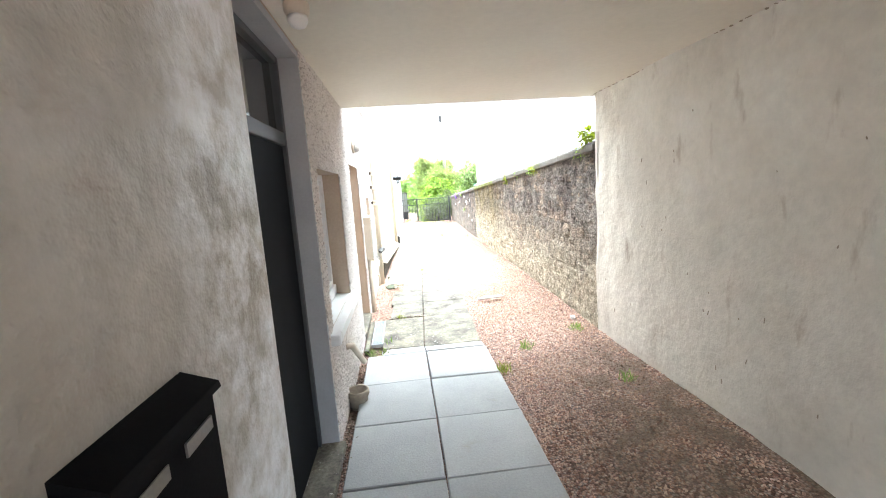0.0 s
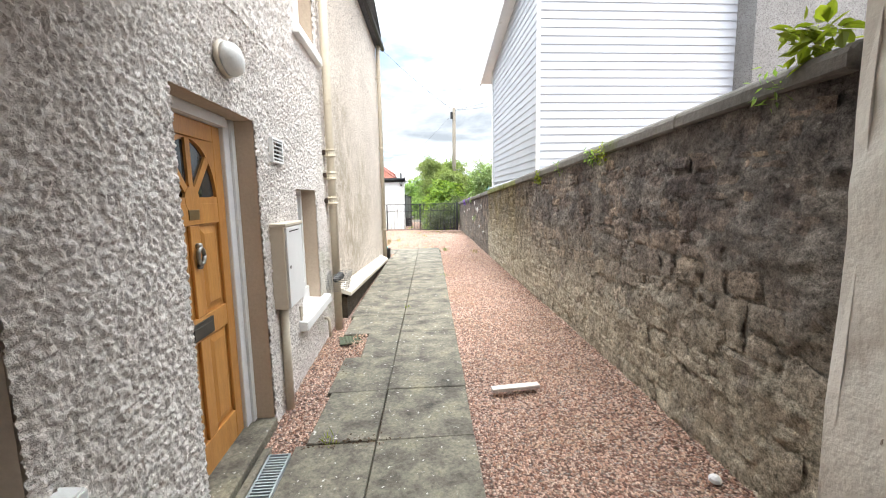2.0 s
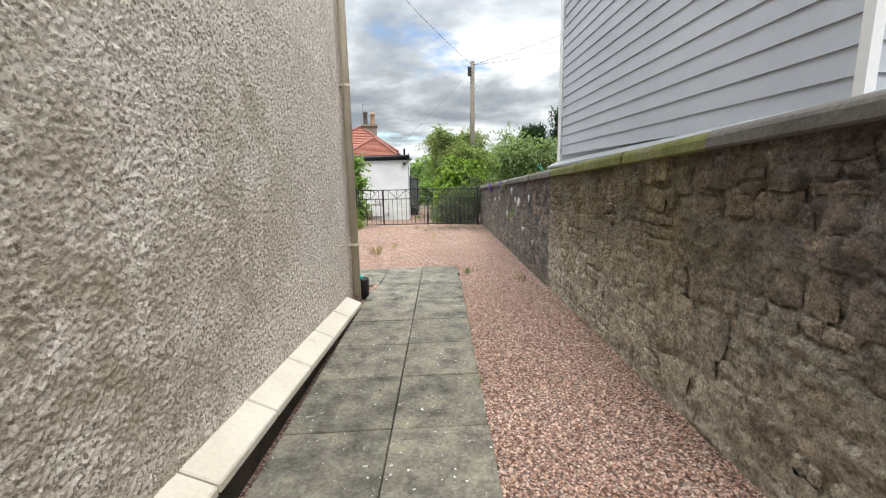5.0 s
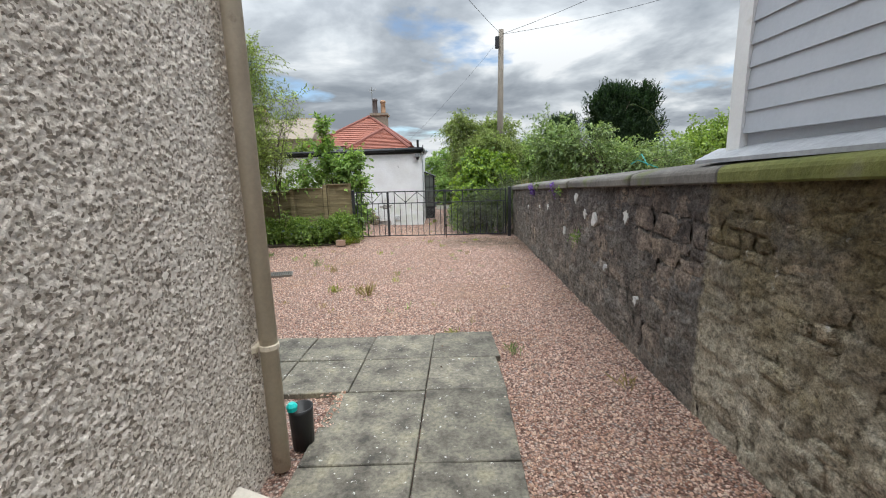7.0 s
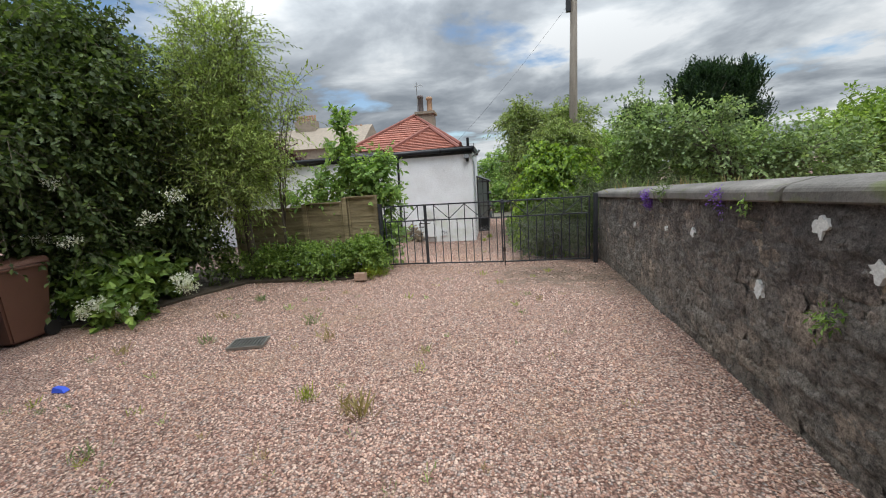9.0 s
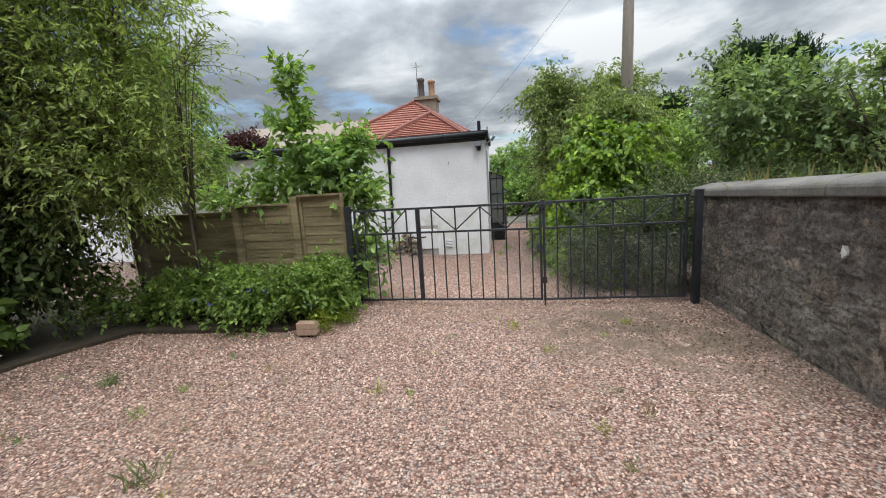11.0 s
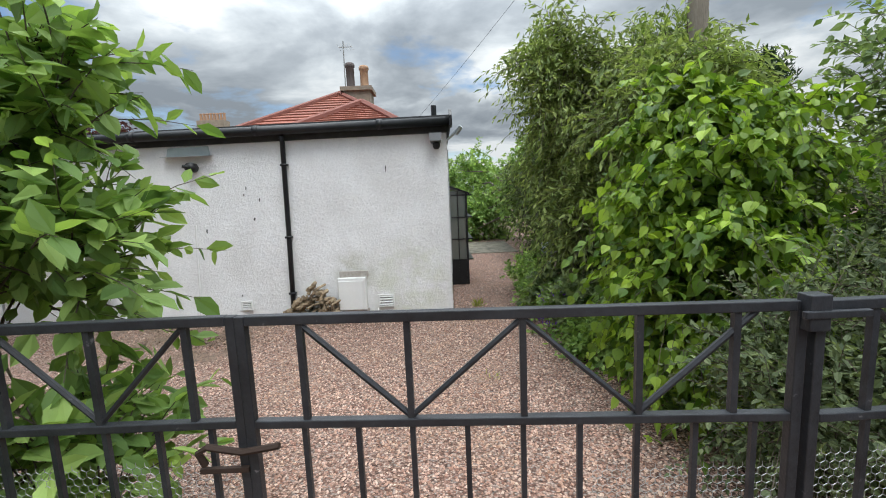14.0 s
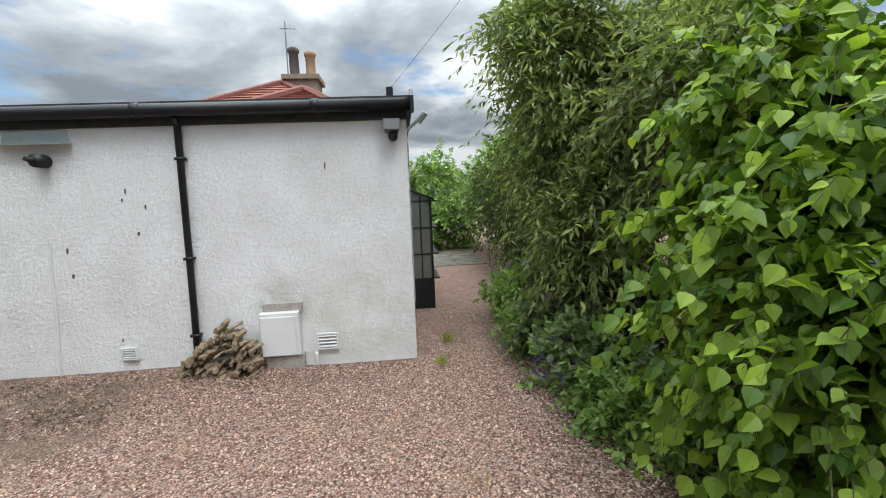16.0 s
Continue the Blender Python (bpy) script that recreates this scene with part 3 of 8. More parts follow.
def lathe(bm, profile, centre=(0, 0, 0), n=16):
    """Rings of (radius, height) about an upright axis, closed at both ends."""
    cx, cy, cz = centre
    rings = [[bm.verts.new((cx + r * math.cos(2 * math.pi * k / n), cy + r * math.sin(2 * math.pi * k / n), cz + z)) for k in range(n)] for r, z in profile]
    for r, s in zip(rings, rings[1:]):
        for k in range(n):
            bm.faces.new((r[k], r[(k + 1) % n], s[(k + 1) % n], s[k]))
    bm.faces.new(rings[0][::-1])
    bm.faces.new(rings[-1])


def mesh_of(name, bm, material, smooth=False):
    bmesh.ops.recalc_face_normals(bm, faces=bm.faces[:])
    me = bpy.data.meshes.new(name)
    bm.to_mesh(me)
    bm.free()
    me.materials.append(material)
    if smooth:
        for p in me.polygons:
            p.use_smooth = True
    return me


def part(name, bm, material, parent, label="", smooth=False):
    ob = new(name, mesh_of(name, bm, material, smooth))
    ob.parent = parent
    if label:
        tagged(ob, label)
    return ob


def solid(name, bm, material, label, category, group="", kind="", smooth=False):
    return tagged(new(name, mesh_of(name, bm, material, smooth)), label, category, group, kind)


def holder(name, label, category, group="", kind=""):
    ob = new(name)
    ob.empty_display_size = 0.1
    return tagged(ob, label, category, group, kind)


def raw_mesh(name, verts, faces, material, smooth=False):
    """A mesh straight from arrays; all faces have the same number of corners."""
    verts, faces = np.asarray(verts, np.float32), np.asarray(faces, np.int32)
    me = bpy.data.meshes.new(name)
    k = faces.shape[1]
    me.vertices.add(len(verts))
    me.vertices.foreach_set("co", verts.ravel())
    me.loops.add(faces.size)
    me.loops.foreach_set("vertex_index", faces.ravel())
    me.polygons.add(len(faces))
    me.polygons.foreach_set("loop_start", np.arange(len(faces), dtype=np.int32) * k)
    me.polygons.foreach_set("use_smooth", np.full(len(faces), smooth))
    me.update(calc_edges=True)
    me.materials.append(material)
    return me


def value_noise(p, seed=0):
    """Smooth value noise of points (n, 3) in lattice units, 0 to 1."""
    p = np.asarray(p, float)
    i = np.floor(p).astype(np.int64)
    f = p - i
    f = f * f * (3 - 2 * f)
    total = 0.0
    for dx in (0, 1):
        for dy in (0, 1):
            for dz in (0, 1):
                h = (i[:, 0] + dx) * 374761393 + (i[:, 1] + dy) * 668265263 + (i[:, 2] + dz) * 1274126177 + seed * 974634541
                h = (h ^ (h >> 13)) * 1274126177
                h = ((h ^ (h >> 16)) & 0xFFFF) / 65535.0
                w = (f[:, 0] if dx else 1 - f[:, 0]) * (f[:, 1] if dy else 1 - f[:, 1]) * (f[:, 2] if dz else 1 - f[:, 2])
                total = total + w * h
    return total


def cuts(a, b, marks, step):
    """Steps from a to b that fall on every mark between them."""
    stops = sorted({a, b, *[m for m in marks if a < m < b]})
    out = []
    for s, e in zip(stops, stops[1:]):
        n = max(1, round((e - s) / step))
        out += [s + (e - s) * k / n for k in range(n)]
    return np.array(out + [b])


def rough_panel(name, start, end, z0, z1, holes, step, depth, material, side=1, grain=0.0165):
    """A rough-faced sheet along a wall's line from start to end (x, y), with holes (u0, u1, z0, z1); u runs along the line."""
    start, end = np.array(start, float), np.array(end, float)
    length = np.linalg.norm(end - start)
    along = (end - start) / length
    out = np.array([along[1], -along[0]]) * side
    us, zs = cuts(0, length, [h for o in holes for h in o[:2]], step), cuts(z0, z1, [h for o in holes for h in o[2:]], step)
    u, z = np.meshgrid(us, zs, indexing="ij")
    p = np.stack([start[0] + along[0] * u, start[1] + along[1] * u, z], -1).reshape(-1, 3)
    h = 0.6 * value_noise(p / grain, 3) + 0.4 * value_noise(p / (grain * 0.5), 5)
    h = np.clip((h - 0.36) * 3.0, 0, 1) * depth
    p[:, 0] += out[0] * h
    p[:, 1] += out[1] * h
    nu, nz = len(us), len(zs)
    idx = np.arange(nu * nz).reshape(nu, nz)
    faces = np.stack([idx[:-1, :-1], idx[1:, :-1], idx[1:, 1:], idx[:-1, 1:]], -1).reshape(-1, 4)
    cu, cz = (us[:-1] + us[1:]) / 2, (zs[:-1] + zs[1:]) / 2
    keep = np.ones((nu - 1, nz - 1), bool)
    for a, b, c, d in holes:
        keep &= ~(((cu > a) & (cu < b))[:, None] & ((cz > c) & (cz < d))[None])
    faces = faces[keep.ravel()]
    if side < 0:
        faces = faces[:, ::-1]
    return raw_mesh(name, p, faces, material, True)


def wall_with_holes(bm, x0, x1, y0, y1, z0, z1, holes):
    """A thick wall along y, built as butted blocks round its openings (y0, y1, z0, z1)."""
    ys = sorted({y0, y1, *[v for h in holes for v in h[:2]]})
    for a, b in zip(ys, ys[1:]):
        mid = (a + b) / 2
        gaps = sorted((h[2], h[3]) for h in holes if h[0] < mid < h[1])
        z = z0
        for c, d in gaps:
            if c > z:
                box(bm, x0, x1, a, b, z, c)
            z = d
        if z < z1:
            box(bm, x0, x1, a, b, z, z1)


# ---- foliage helpers ----
RNG = np.random.default_rng(11)
LEAF_FAR = (np.array([(0, 0, 0), (-0.30, 0.45, 0.06), (0.30, 0.45, 0.06), (0, 1, -0.06)]), np.array([(0, 2, 3, 1)]))
LEAF_SLIM = (np.array([(0, 0, 0), (-0.17, 0.45, 0.05), (0.17, 0.45, 0.05), (0, 1, -0.08)]), np.array([(0, 2, 3, 1)]))
LEAF_OVAL = (np.array([(0, 0, 0), (-0.27, 0.35, 0.06), (-0.2, 0.72, 0.05), (0, 1, -0.05), (0.2, 0.72, 0.05), (0.27, 0.35, 0.06)]),
             np.array([(0, 3, 2, 1), (0, 5, 4, 3)]))


def broad_leaf(widths, tip, fold, curl):
    """A pointed blade in two halves folded along the midrib; widths are half-widths at even steps up to the tip."""
    n = len(widths)
    pts = [(0.0, tip * k / n, -curl * (k / n) ** 2) for k in range(n + 1)]
    for s in (-1, 1):
        pts += [(s * w, tip * k / n, fold * w - curl * (k / n) ** 2) for k, w in enumerate(widths)]
    faces = []
    for side in (0, 1):
        o = n + 1 + side * n
        for k in range(n):
            if k < n - 1:
                q = (k, k + 1, o + k + 1, o + k)
                faces.append(q if side == 0 else q[::-1])
    return np.array(pts), np.array(faces)


LEAF_HEART = broad_leaf((0.14, 0.38, 0.43, 0.37, 0.26, 0.13, 0.02), 1.16, 0.30, 0.16)


def leaf_cloud(centres, outward, size, shape, droop=0.3, spread=0.9):
    """Verts and faces of leaves at the centres, each pointing roughly outward and down."""
    n = len(centres)
    base, faces = shape
    d = outward + RNG.normal(0, spread, (n, 3))
    d[:, 2] -= droop
    d /= np.linalg.norm(d, axis=1, keepdims=True) + 1e-9
    upish = RNG.normal(0, 0.55, (n, 3))
    upish[:, 2] += 1.0
    s = np.cross(d, upish)
    s /= np.linalg.norm(s, axis=1, keepdims=True) + 1e-9
    w = np.cross(s, d)
    k = size * RNG.uniform(0.6, 1.25, n)
    v = centres[:, None, :] + k[:, None, None] * (base[None, :, 0:1] * s[:, None] + base[None, :, 1:2] * d[:, None] + base[None, :, 2:3] * w[:, None])
    f = faces[None] + (np.arange(n) * len(base))[:, None, None]
    return v.reshape(-1, 3), f.reshape(-1, faces.shape[1])


def crown_points(blobs, per, spread):
    """Leaf places in twig clusters over lumpy shells. blobs: (x, y, z, rx, ry, rz, clusters). Returns places, outward ways and twig centres."""
    pts, outs, twigs = [], [], []
    for x, y, z, rx, ry, rz, count in blobs:
        d = RNG.normal(size=(count, 3))
        d /= np.linalg.norm(d, axis=1, keepdims=True)
        lump = 0.78 + 0.42 * value_noise(d * 2.1 + np.array([x, y, z]), 7)
        r = lump * (0.30 + 0.70 * RNG.uniform(0, 1, count) ** 0.45)
        c = np.array([x, y, z]) + d * r[:, None] * np.array([rx, ry, rz])
        twigs.append(c)
        q = np.repeat(c, per, 0) + RNG.normal(0, spread, (count * per, 3))
        pts.append(q)
        outs.append(np.repeat(d, per, 0))
    return np.concatenate(pts), np.concatenate(outs), np.concatenate(twigs)


def branches(bm, base, height, radius, tips, lean=(0, 0)):
    """A trunk and limbs that bend out to the given tips."""
    base = Vector(base)
    top = base + Vector((lean[0], lean[1], height))
    mid = base.lerp(top, 0.5) + Vector((RNG.uniform(-0.06, 0.06), RNG.uniform(-0.06, 0.06), 0))
    tube(bm, [base, mid, top], [radius, radius * 0.8, radius * 0.5], 8)
    for tip in tips:
        tip = Vector(tip)
        start = base.lerp(top, float(RNG.uniform(0.35, 1.0)))
        bend = start.lerp(tip, 0.5) + Vector((0, 0, 0.12 * (tip - start).length))
        tube(bm, [start, bend, tip], [radius * 0.38, radius * 0.22, radius * 0.06], 5)


def shoots(blobs, per, length, rise, sag, leaves=11):
    """Leafy shoots that spring in clumps from lumpy shells. Returns leaf places, leaf ways, and the shoots' paths (n, 4, 3)."""
    places, ways, paths = [], [], []
    for x, y, z, rx, ry, rz, count in blobs:
        radii, mid = np.array([rx, ry, rz]), np.array([x, y, z])
        n = max(4, int(count * per / leaves))
        clumps = max(4, min(60, n // 9))
        cd = RNG.normal(size=(clumps, 3))
        cd[:, 2] += 0.25
        cd /= np.linalg.norm(cd, axis=1, keepdims=True)
        cc = mid + cd * radii * RNG.uniform(0.30, 0.86, (clumps, 1))
        pick = RNG.integers(0, clumps, n)
        reach = 0.40 * float(radii.mean())
        start = cc[pick] + RNG.normal(0, 0.36, (n, 3)) * reach * np.array([1.0, 1.0, 0.8])
        d = 0.75 * cd[pick] + RNG.normal(0, 0.55, (n, 3))
        d[:, 2] += rise
        d /= np.linalg.norm(d, axis=1, keepdims=True)
        ln = length * RNG.uniform(0.45, 1.25, n)
        t = np.linspace(0.0, 1.0, 4)
        path = start[:, None] + d[:, None] * (ln[:, None] * t)[:, :, None]
        path[:, :, 2] -= sag * ln[:, None] * t * t
        paths.append(path)
        side = np.cross(d, RNG.normal(size=(n, 3)))
        side /= np.linalg.norm(side, axis=1, keepdims=True) + 1e-9
        for k in range(leaves):
            u = 0.12 + 0.88 * (k + 0.5 * RNG.random(n)) / leaves
            p = start + d * (ln * u)[:, None]
            p[:, 2] -= sag * ln * u * u
            w = 0.55 * d + side * (0.85 if k % 2 else -0.85) * (1.05 - 0.75 * u)[:, None]
            w[:, 2] -= sag * u
            places.append(p)
            ways.append(w)
    return np.concatenate(places), np.concatenate(ways), np.concatenate(paths)


def twig_mesh(paths, radius):
    """Thin three-sided stems along paths (n, 4, 3)."""
    n = len(paths)
    d = paths[:, -1] - paths[:, 0]
    a = np.cross(d, [0.31, 0.2, 0.93])
    a /= np.linalg.norm(a, axis=1, keepdims=True) + 1e-9
    b = np.cross(d, a)
    b /= np.linalg.norm(b, axis=1, keepdims=True) + 1e-9
    v = np.empty((n, 4, 3, 3))
    for k in range(3):
        off = (math.cos(2.094 * k) * a + math.sin(2.094 * k) * b) * radius
        for q in range(4):
            v[:, q, k] = paths[:, q] + off * (1.0, 0.8, 0.6, 0.3)[q]
    f = [(q * 3 + k, q * 3 + (k + 1) % 3, q * 3 + 3 + (k + 1) % 3, q * 3 + 3 + k) for q in range(3) for k in range(3)]
    f = np.array(f)[None] + (np.arange(n) * 12)[:, None, None]
    return v.reshape(-1, 3), f.reshape(-1, 4)


def foliage(blobs, per, spread, size, shape, length, rise, sag, droop, inner, leaves=11):
    """Leaves on shoots over a looser inner mass; returns verts, faces and the shoots' paths."""
    p, w, paths = shoots(blobs, per * (1 - inner), length, rise, sag, leaves)
    v, f = leaf_cloud(p, w, size, shape, droop * 0.5, 0.30)
    if inner > 0:
        small = [(x, y, z, rx * 0.72, ry * 0.72, rz * 0.75, max(2, int(c * inner))) for x, y, z, rx, ry, rz, c in blobs]
        q, o, _ = crown_points(small, per, spread)
        v2, f2 = leaf_cloud(q, o, size, shape, droop)
        v, f = np.concatenate([v, v2]), np.concatenate([f, f2 + len(v)])
    return v, f, paths


def tree(name, label, base, height, radius, blobs, per, spread, size, shape, material, category="tree", limbs=14, droop=0.3, group="",
         length=0.5, rise=0.25, sag=0.3, inner=0.35, stems=0.004, leaves=11):
    root = holder(name, label, category, group)
    root.location = base
    inv = Matrix.Translation(base).inverted()
    v, f, paths = foliage(blobs, per, spread, size, shape, length, rise, sag, droop, inner, leaves)
    v[:, 2] = np.maximum(v[:, 2], base[2] + 0.01)
    crown = new("crown", raw_mesh("crown", v, f, material))
    bm = bmesh.new()
    mids = paths[:, 0]
    pick = mids[RNG.choice(len(mids), min(limbs, len(mids)), replace=False)]
    pick[:, 2] = np.maximum(pick[:, 2], base[2] + 0.1)
    branches(bm, base, height, radius, [p for p in pick])
    trunk = new("trunk", mesh_of("trunk", bm, BARK, True))
    kids = [crown, trunk]
    if stems:
        paths[:, :, 2] = np.maximum(paths[:, :, 2], base[2] + 0.01)
        tv, tf = twig_mesh(paths, stems)
        kids.append(tagged(new("twig_growth", raw_mesh("twig_growth", tv, tf, BARK)), kind="stuff"))
    for ob in kids:
        ob.parent = root
        ob.matrix_parent_inverse = inv
    return root


# ---- the plan ----
WALL_X = -0.42                       # face of the old house beside the passage
GROUND_FAR = -0.27                   # level by the white house


def ground_z(x, y):
    t = np.clip((np.asarray(y, float) - 19.6) / 3.0, 0, 1)
    bank = 0.10 * np.clip((np.asarray(y, float) - 23.6) / 1.0, 0, 1) * np.clip((-0.9 - np.asarray(x, float)) / 1.2, 0, 1)
    return GROUND_FAR * t * t * (3 - 2 * t) - 0.035 + bank


def stone_x(y):
    return 2.32 + 0.029 * y          # face of the garden wall


def stone_top(y):
    return 2.26 - 0.048 * y


def path_mid(y):
    return 0.274 + 0.0458 * (y - 1.75) if y > 1.75 else 0.29


GABLE_END = 10.97


def gable_x(y):
    return -0.42 + 0.0445 * (y - 5.45)


# ground: one sheet to the horizon, finer where one walks
def build_ground():
    xs = np.concatenate([[-900, -300, -100, -40, -20], np.linspace(-10, 8, 73), [20, 40, 100, 300, 900]])
    ys = np.concatenate([[-900, -300, -100, -40, -15], np.linspace(-8, 36, 177), [50, 80, 150, 400, 900]])
    x, y = np.meshgrid(xs, ys, indexing="ij")
    z = ground_z(x, y)
    near = (x > -10) & (x < 8) & (y > -8) & (y < 36)
    p = np.stack([x, y, z], -1).reshape(-1, 3)
    p[:, 2] += np.where(near.ravel(), (value_noise(p * [0.9, 0.9, 0], 2) - 0.5) * 0.03, 0)
    i = np.arange(len(xs) * len(ys)).reshape(len(xs), len(ys))
    f = np.stack([i[:-1, :-1], i[1:, :-1], i[1:, 1:], i[:-1, 1:]], -1).reshape(-1, 4)
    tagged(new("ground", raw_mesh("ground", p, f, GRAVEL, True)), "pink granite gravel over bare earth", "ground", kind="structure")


build_ground()

# ---- old house with the covered passage ----
DOOR1 = (-1.0, 0.13, -0.05, 2.60)
WIN1 = (0.33, 1.40, 0.78, 1.93)
DOOR2 = (2.25, 3.20, -0.05, 2.08)
WIN2 = (4.10, 4.84, 0.50, 1.66)
WIN3 = (4.35, 5.15, 3.12, 4.55)
bm = bmesh.new()
wall_with_holes(bm, -0.80, WALL_X - 0.002, -6.0, 5.45, -0.2, 6.4, [DOOR1, WIN1, DOOR2, WIN2, WIN3])
wall_left = solid("wall_west", bm, REVEAL, "thick house wall with beige painted reveals", "wall", kind="structure")
holes = [(h[0] - 0.13, h[1] - 0.13, h[2], h[3]) for h in (WIN1, DOOR2, WIN2)]
ob = new("roughcast", rough_panel("roughcast", (WALL_X, 0.13), (WALL_X, 5.45), -0.06, 2.66, holes, 0.0078, 0.0135, HARL_NEAR, 1, 0.0135))
ob.parent = wall_left
ob = new("roughcast", rough_panel("roughcast", (WALL_X, 2.04), (WALL_X, 5.45), 2.66, 6.4, [(WIN3[0] - 2.04, WIN3[1] - 2.04, WIN3[2], WIN3[3])], 0.017, 0.021, HARL_NEAR))
ob.parent = wall_left
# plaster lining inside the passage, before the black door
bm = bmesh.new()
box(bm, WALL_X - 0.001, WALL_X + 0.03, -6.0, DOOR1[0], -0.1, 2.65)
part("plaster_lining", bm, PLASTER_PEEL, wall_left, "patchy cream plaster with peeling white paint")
# interior behind the windows and doors
bm = bmesh.new()
box(bm, -3.0, -2.9, -6, 5.45, -0.2, 6.4)
box(bm, -2.9, -0.80, 5.35, 5.45, -0.2, 6.4)
box(bm, -2.9, -0.80, -6.0, -5.9, -0.2, 6.4)
box(bm, -2.9, -0.80, -5.9, 5.35, 2.75, 2.95)
box(bm, -3.0, -0.42, -6.0, 5.45, 6.4, 6.6)
solid("wall_inner", bm, PLASTER, "plain inner room walls behind the windows", "wall", kind="structure")

# right-hand passage wall, with a slightly uneven plastered face
def passage_panel():
    ys, zs = np.linspace(-6, 1.885, 160), np.linspace(-0.15, 2.65, 60)
    y, z = np.meshgrid(ys, zs, indexing="ij")
    p = np.stack([np.full_like(y, 2.345), y, z], -1).reshape(-1, 3)
    p[:, 0] += (value_noise(p * [0, 1.6, 1.9], 4) - 0.5) * 0.045 + (value_noise(p * [0, 7, 7], 9) - 0.5) * 0.012
    i = np.arange(160 * 60).reshape(160, 60)
    f = np.stack([i[:-1, :-1], i[:-1, 1:], i[1:, 1:], i[1:, :-1]], -1).reshape(-1, 4)
    return raw_mesh("plaster_face", p, f, PLASTER, True)


bm = bmesh.new()
box(bm, 2.39, 2.95, -6.0, 1.88, -0.2, 2.65)
wall_right = solid("wall_east", bm, PLASTER, "cream plastered passage wall with stains and hairline cracks", "wall", kind="structure")
ob = new("plaster_face", passage_panel())
ob.parent = wall_right
bm = bmesh.new()
for k in range(7):                                   # plastered corner of the passage mouth
    z = -0.16 + k * 0.405
    hexa(bm, [(2.352 + 0.012 * math.sin(k * 2.1), 1.84, z), (2.42, 1.84, z), (2.42, 1.895, z), (2.356 + 0.012 * math.cos(k * 1.7), 1.895, z)],
         [(2.352 + 0.012 * math.sin(k * 2.1 + 2.1), 1.84, z + 0.405), (2.42, 1.84, z + 0.405), (2.42, 1.895, z + 0.405), (2.356 + 0.012 * math.cos(k * 1.7 + 1.7), 1.895, z + 0.405)])
part("corner", bm, PLASTER, wall_right)
def plaster_x(y, z):
    p = np.array([[0.0, y, z]])
    return 2.345 + float((value_noise(p * [0, 1.6, 1.9], 4)[0] - 0.5) * 0.045 + (value_noise(p * [0, 7, 7], 9)[0] - 0.5) * 0.012)


NICK = plain("bare_render", (0.36, 0.31, 0.25), 0.95)
for k in range(46):
    y, z = float(RNG.uniform(-2.2, 1.75)), float(RNG.uniform(0.15, 2.4))
    w, h = float(RNG.uniform(0.0015, 0.004)), float(RNG.uniform(0.008, 0.032))
    x = plaster_x(y, z)
    bm = bmesh.new()
    lean = float(RNG.uniform(-0.4, 0.4)) * h
    prism(bm, [(y - w, z), (y - w * 0.4 + lean, z + h), (y + w + lean, z + h * 0.8), (y + w * 1.4, z - h * 0.1), (y + w * 0.2, z - h * 0.4)], "x", x - 0.003, x + 0.03)
    part("chip", bm, NICK, wall_right, "small chip in the plaster")
bm = bmesh.new()
box(bm, -0.42, 2.95, -6.0, 2.04, 2.65, 2.95)
solid("ceiling", bm, CEILING, "smooth cream painted passage ceiling", "ceiling", kind="structure")
bm = bmesh.new()
box(bm, -0.42, 2.95, -6.0, 2.035, 2.951, 6.4)
solid("wall_upper", bm, HARL_NEAR, "upper storey over the covered passage", "wall", kind="structure")
# dirty crack along the wall head
bm = bmesh.new()
for k in range(70):
    y = -2.4 + k * 0.063 + RNG.uniform(-0.03, 0.03)
    d = RNG.uniform(0.0, 0.006) * (0.4 + 0.6 * abs(math.sin(k * 0.37)))
    h = RNG.uniform(0.002, 0.010) * (0.3 + 0.6 * abs(math.sin(k * 0.23)))
    box(bm, 2.342 - d, 2.372, y, y + RNG.uniform(0.008, 0.045), 2.649 - h, 2.6495)
part("crack", bm, NICK, wall_right, "dark crumbling joint under the ceiling")


